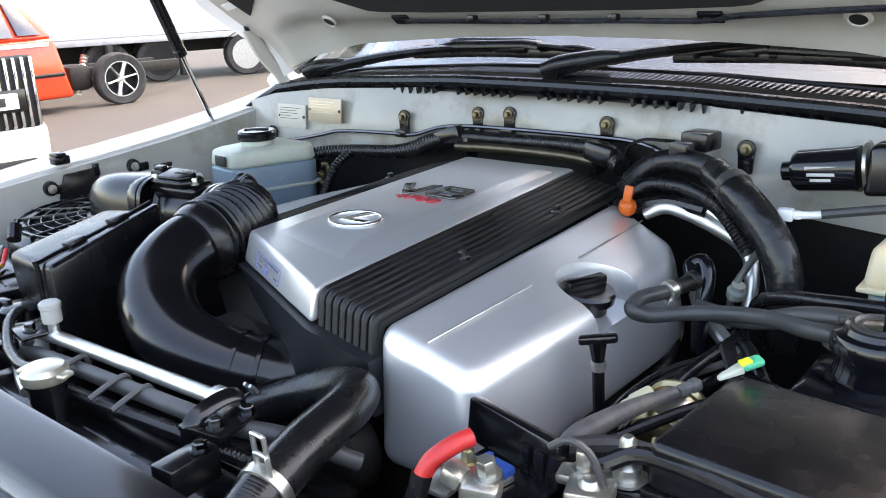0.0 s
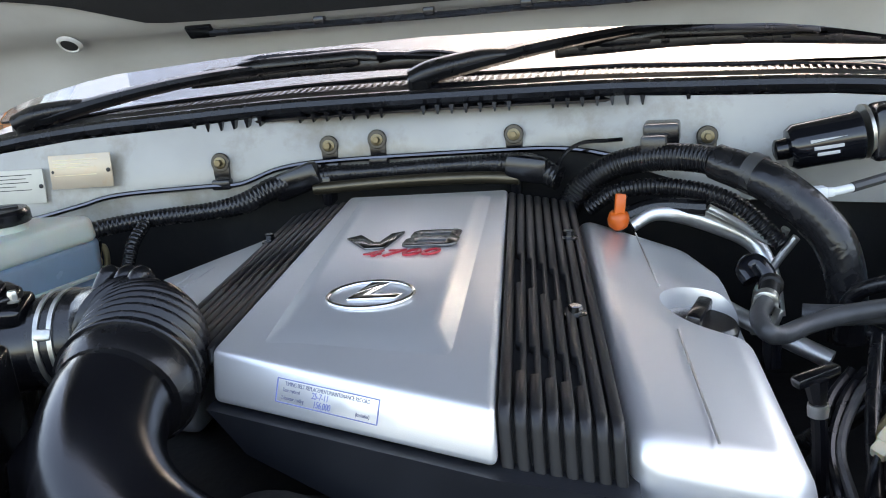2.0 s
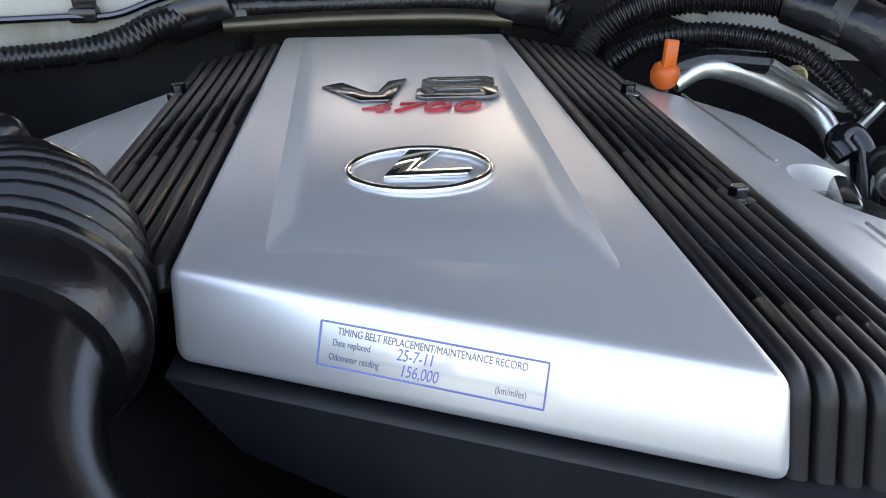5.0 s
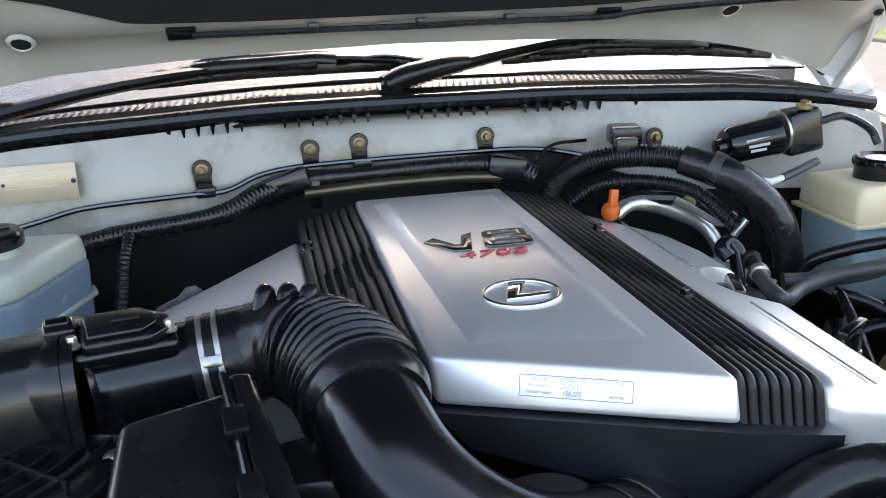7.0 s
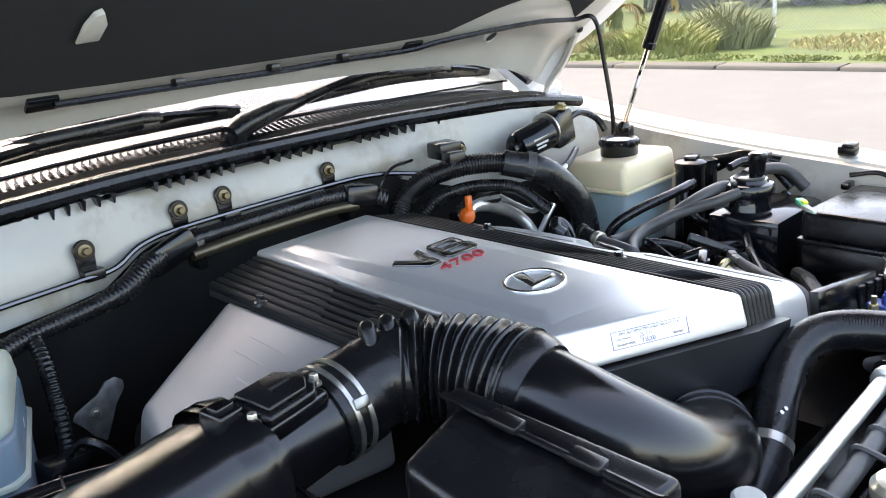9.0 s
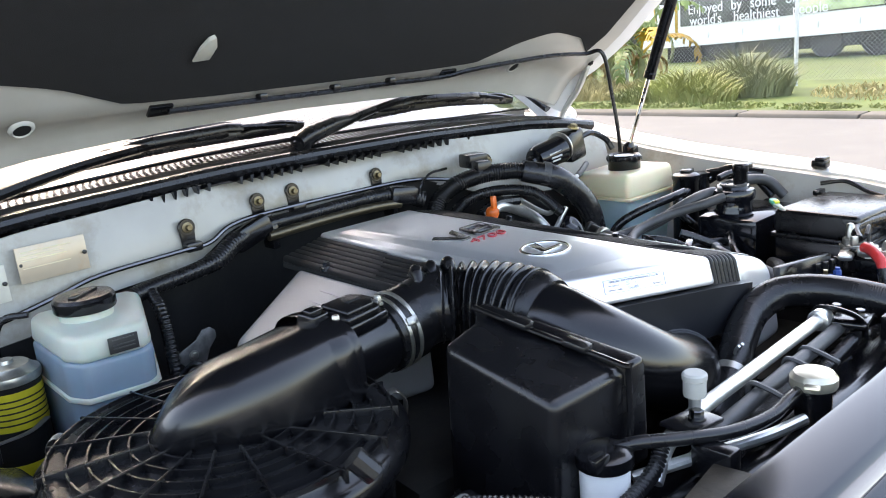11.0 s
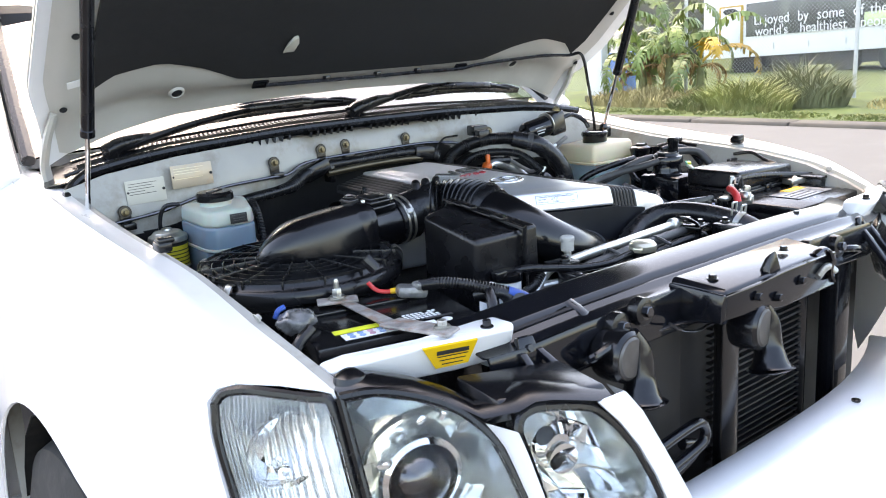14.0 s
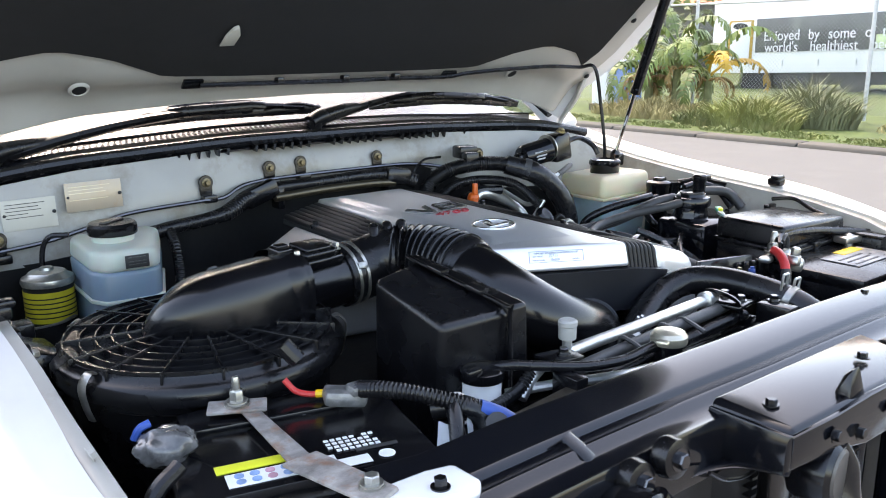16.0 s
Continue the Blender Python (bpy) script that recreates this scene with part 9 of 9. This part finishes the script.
part("rim_lip", lathe([(0.235, 0), (0.25, 0.003), (0.25, 0.02), (0.235, 0.02)], (UX - 0.09, 6.613, 0.36), (1, -0.12, 0), 36, False), M_ALU, wl)

lorry = thing("box_lorry", (-15, 9.5, 0), "white box lorry parked behind the red car", "lorry")
part("box", hexa([(-14.0, 5.0, 0.80), (-11.6, 11.6, 0.82), (-13.6, 12.6, 0.82), (-16.0, 6.0, 0.80)], [(-14.0, 5.0, 3.2), (-11.6, 11.6, 3.2), (-13.6, 12.6, 3.2), (-16.0, 6.0, 3.2)], 0.03), M_TRAILER, lorry, "white box body")
part("box_joint", box((-13.33, 8.55, 1.9), (0.05, 0.05, 2.2), 0.005), M_GALV, lorry)
part("floor_beam", hexa([(-14.0, 5.1, 0.70), (-11.62, 11.55, 0.70), (-13.6, 12.5, 0.70), (-16.0, 6.1, 0.7)], [(-14.0, 5.1, 0.81), (-11.62, 11.55, 0.81), (-13.6, 12.5, 0.81), (-16.0, 6.1, 0.81)], 0.01), M_GALV, lorry)
part("chassis", hexa([(-14.6, 5.6, 0.45), (-12.6, 11.2, 0.45), (-13.4, 11.6, 0.45), (-15.4, 6.0, 0.45)], [(-14.6, 5.6, 0.70), (-12.6, 11.2, 0.70), (-13.4, 11.6, 0.70), (-15.4, 6.0, 0.70)], 0.02), M_UNDER, lorry)
for x, y, bright in ((-12.25, 10.12, True), (-11.98, 10.88, True), (-13.2, 7.9, False), (-12.9, 8.7, False)):
    wh = part("wheel", lathe([(0.27, 0.10), (0.25, 0.02), (0.10, 0.0), (0.09, 0.05), (0, 0.06)], (x, y, 0.38), (0.94, -0.34, 0), 28), M_ALU if bright else M_DARKMETAL, lorry, "bright alloy lorry wheel" if bright else "")
    part("tyre", lathe([(0.27, -0.13), (0.355, -0.13), (0.38, -0.10), (0.38, 0.09), (0.355, 0.12), (0.27, 0.11)], (x, y, 0.38), (0.94, -0.34, 0), 32, False), M_TYRE, wh, "black lorry tyre")
    if bright:
        for k in range(8):
            a = 2 * math.pi * k / 8
            part("wheel_hole", lathe([(0.036, 0), (0.036, 0.004), (0, 0.004)], V(x, y, 0.38) + V(0.34, 0.94, 0) * (0.18 * math.cos(a)) + V(0, 0, 0.18 * math.sin(a)) + V(0.94, -0.34, 0) * 0.017, (0.94, -0.34, 0), 10), M_DARK, wh)
    part("mudguard", tube([V(x, y, 0.38) + V(0.34, 0.94, 0) * (0.43 * math.cos(q)) + V(0, 0, 0.43 * math.sin(q)) for q in (0.3, 0.9, 1.57, 2.2, 2.8)], 0.13, 8, 4, flat=(1.0, 0.08)), M_DARK, lorry)
# Dark block stands in for the shaded space under the box.
part("shaded_gear", hexa([(-14.3, 6.2, 0.38), (-13.2, 9.2, 0.38), (-14.2, 9.6, 0.38), (-15.2, 6.6, 0.38)], [(-14.2, 6.1, 0.70), (-13.1, 9.3, 0.70), (-14.2, 9.7, 0.70), (-15.2, 6.6, 0.70)], 0.05), M_DARK, lorry, "running gear under the box, coloured dark for its shade")
for t in (0.18, 0.42, 0.60):
    part("landing_leg", box((-13.95 + 2.3 * t, 5.2 + 6.3 * t, 0.40), (0.10, 0.10, 0.60), 0.01), M_UNDER, lorry)
part("marker_lamp", box((-13.25, 8.55, 0.78), (0.06, 0.14, 0.06), 0.01), M_ORANGE, lorry)

suv = thing("white_car", (-5.5, 1.6, 0), "white car with an upright chrome-barred grille", "car")
SX = -4.35
part("front", hexa([(SX - 0.05, 0.7, 0.55), (SX + 0.02, 2.40, 0.55), (SX - 2.5, 2.55, 0.5), (SX - 2.5, 0.7, 0.5)], [(SX - 0.15, 0.8, 1.20), (SX - 0.12, 2.33, 1.19), (SX - 1.6, 2.45, 1.30), (SX - 1.6, 0.8, 1.30)], 0.10, 4), M_WHITE, suv, "white bonnet and wing")
part("bumper", hexa([(SX + 0.02, 0.7, 0.42), (SX + 0.08, 2.44, 0.42), (SX - 0.5, 2.52, 0.42), (SX - 0.5, 0.7, 0.42)], [(SX + 0.06, 0.7, 0.80), (SX + 0.06, 2.46, 0.80), (SX - 0.5, 2.52, 0.86), (SX - 0.5, 0.7, 0.86)], 0.06, 4), M_WHITE, suv, "white bumper")
part("grille", box((SX + 0.035, 2.10, 0.98), (0.06, 0.66, 0.42), 0.03), M_DARK, suv)
for k in range(13):
    part("grille_bar", box((SX + 0.072, 1.80 + k * 0.05, 0.98), (0.02, 0.02, 0.40), 0.006), M_CHROME, suv)
part("plate_holder", box((SX + 0.09, 2.08, 0.94), (0.02, 0.50, 0.13), 0.008), M_BLACK, suv)
part("plate", box((SX + 0.102, 2.08, 0.94), (0.008, 0.40, 0.09), 0.003), M_LABEL, suv)
for k in range(3):
    part("plate_bar", box((SX + 0.107, 2.18 - 0.1 * k, 0.94), (0.004, 0.05, 0.05), 0.001), M_INK, suv)
part("badge", lathe([(0.045, 0), (0.055, 0.004), (0.045, 0.012), (0.03, 0.008)], (SX + 0.085, 2.10, 1.09), (1, 0, 0), 20), M_CHROME, suv)
part("headlamp", hexa([(SX + 0.05, 2.28, 0.94), (SX + 0.0, 2.42, 0.95), (SX - 0.1, 2.44, 0.95), (SX - 0.05, 2.28, 0.94)], [(SX + 0.03, 2.28, 1.08), (SX - 0.03, 2.40, 1.08), (SX - 0.1, 2.42, 1.08), (SX - 0.05, 2.28, 1.08)], 0.015), M_REFLECT, suv, "clear headlamp")
part("lower_grille", box((SX + 0.05, 1.7, 0.52), (0.06, 1.3, 0.16), 0.02), M_DARK, suv)
part("cabin", hexa([(SX - 1.5, 0.75, 1.2), (SX - 1.5, 2.4, 1.2), (SX - 4.0, 2.4, 1.2), (SX - 4.0, 0.75, 1.2)], [(SX - 2.2, 0.9, 1.75), (SX - 2.2, 2.25, 1.75), (SX - 3.9, 2.25, 1.75), (SX - 3.9, 0.9, 1.75)], 0.06), M_DARKCHROME, suv)
part("body", box((SX - 3.0, 1.6, 0.85), (3.0, 1.75, 0.7), 0.08), M_WHITE, suv)
for x in (SX - 0.75, SX - 3.4):
    for y in (0.85, 2.4):
        part("wheel", lathe([(0.2, -0.1), (0.33, -0.1), (0.35, 0), (0.33, 0.1), (0.2, 0.1)], (x, y, 0.35), (0, 1, 0), 24), M_TYRE, suv)

pier = thing("brick_wall", (-10.4, 13.3, 0), "orange-brown brick wall end", "wall")
M_BRICK = mat("orange_brick", (0.38, 0.17, 0.07), 0.85, vary=0.2, scale=5, per_object=0.3, bump=0.3, bump_scale=50)
part("mortar", box((-10.3, 13.55, 1.3), (1.9, 0.3, 2.6), 0.005, rot(0, 0, 40)), M_CONCRETE, pier)
brick_me = bpy.data.meshes.new("brick")
bb = box((0, 0, 0), (0.225, 0.02, 0.068), 0.004, None, 1)
bb.to_mesh(brick_me)
bb.free()
brick_me.materials.append(M_BRICK)
wm = pose(-10.3, 13.55, 0, 0, 0, 40)
for r in range(34):
    for c in range(8):
        ob = new("brick", brick_me)
        ob.parent = pier
        ob.matrix_basis = Matrix.Translation(-Vector(pier["base"])) @ wm @ Matrix.Translation((-0.84 + c * 0.24 + (0.12 if r % 2 else 0) - 0.06, -0.155, 0.04 + r * 0.078))
bush = thing("bush", (-12.2, 13.0, 0), "leafy green garden bush", "bush")
part("trunk", tube([(-12.3, 13.2, 0), (-12.3, 13.2, 0.6), (-12.2, 13.2, 1.2)], 0.05, 8, 3), M_DRYLEAF, bush)
rnd = random.Random(11)
vs, fs = [], []
for _ in range(3500):
    while True:
        d = V(rnd.uniform(-1, 1), rnd.uniform(-1, 1), rnd.uniform(-1, 1))
        if 0.3 < d.length < 1:
            break
    c = V(-12.3, 13.1, 1.2) + V(d.x * 0.95, d.y * 0.95, d.z * 1.15) * (0.8 + 0.25 * math.sin(5 * d.x + 7 * d.z))
    i = len(vs)
    for _k in range(3):
        vs.append(c + V(rnd.uniform(-0.07, 0.07), rnd.uniform(-0.07, 0.07), rnd.uniform(-0.07, 0.07)) - Vector(bush["base"]))
    fs.append((i, i + 1, i + 2))
me = bpy.data.meshes.new("crown")
me.from_pydata(vs, [], fs)
me.materials.append(M_GRASS)
cr = new("crown", me)
cr.parent = bush
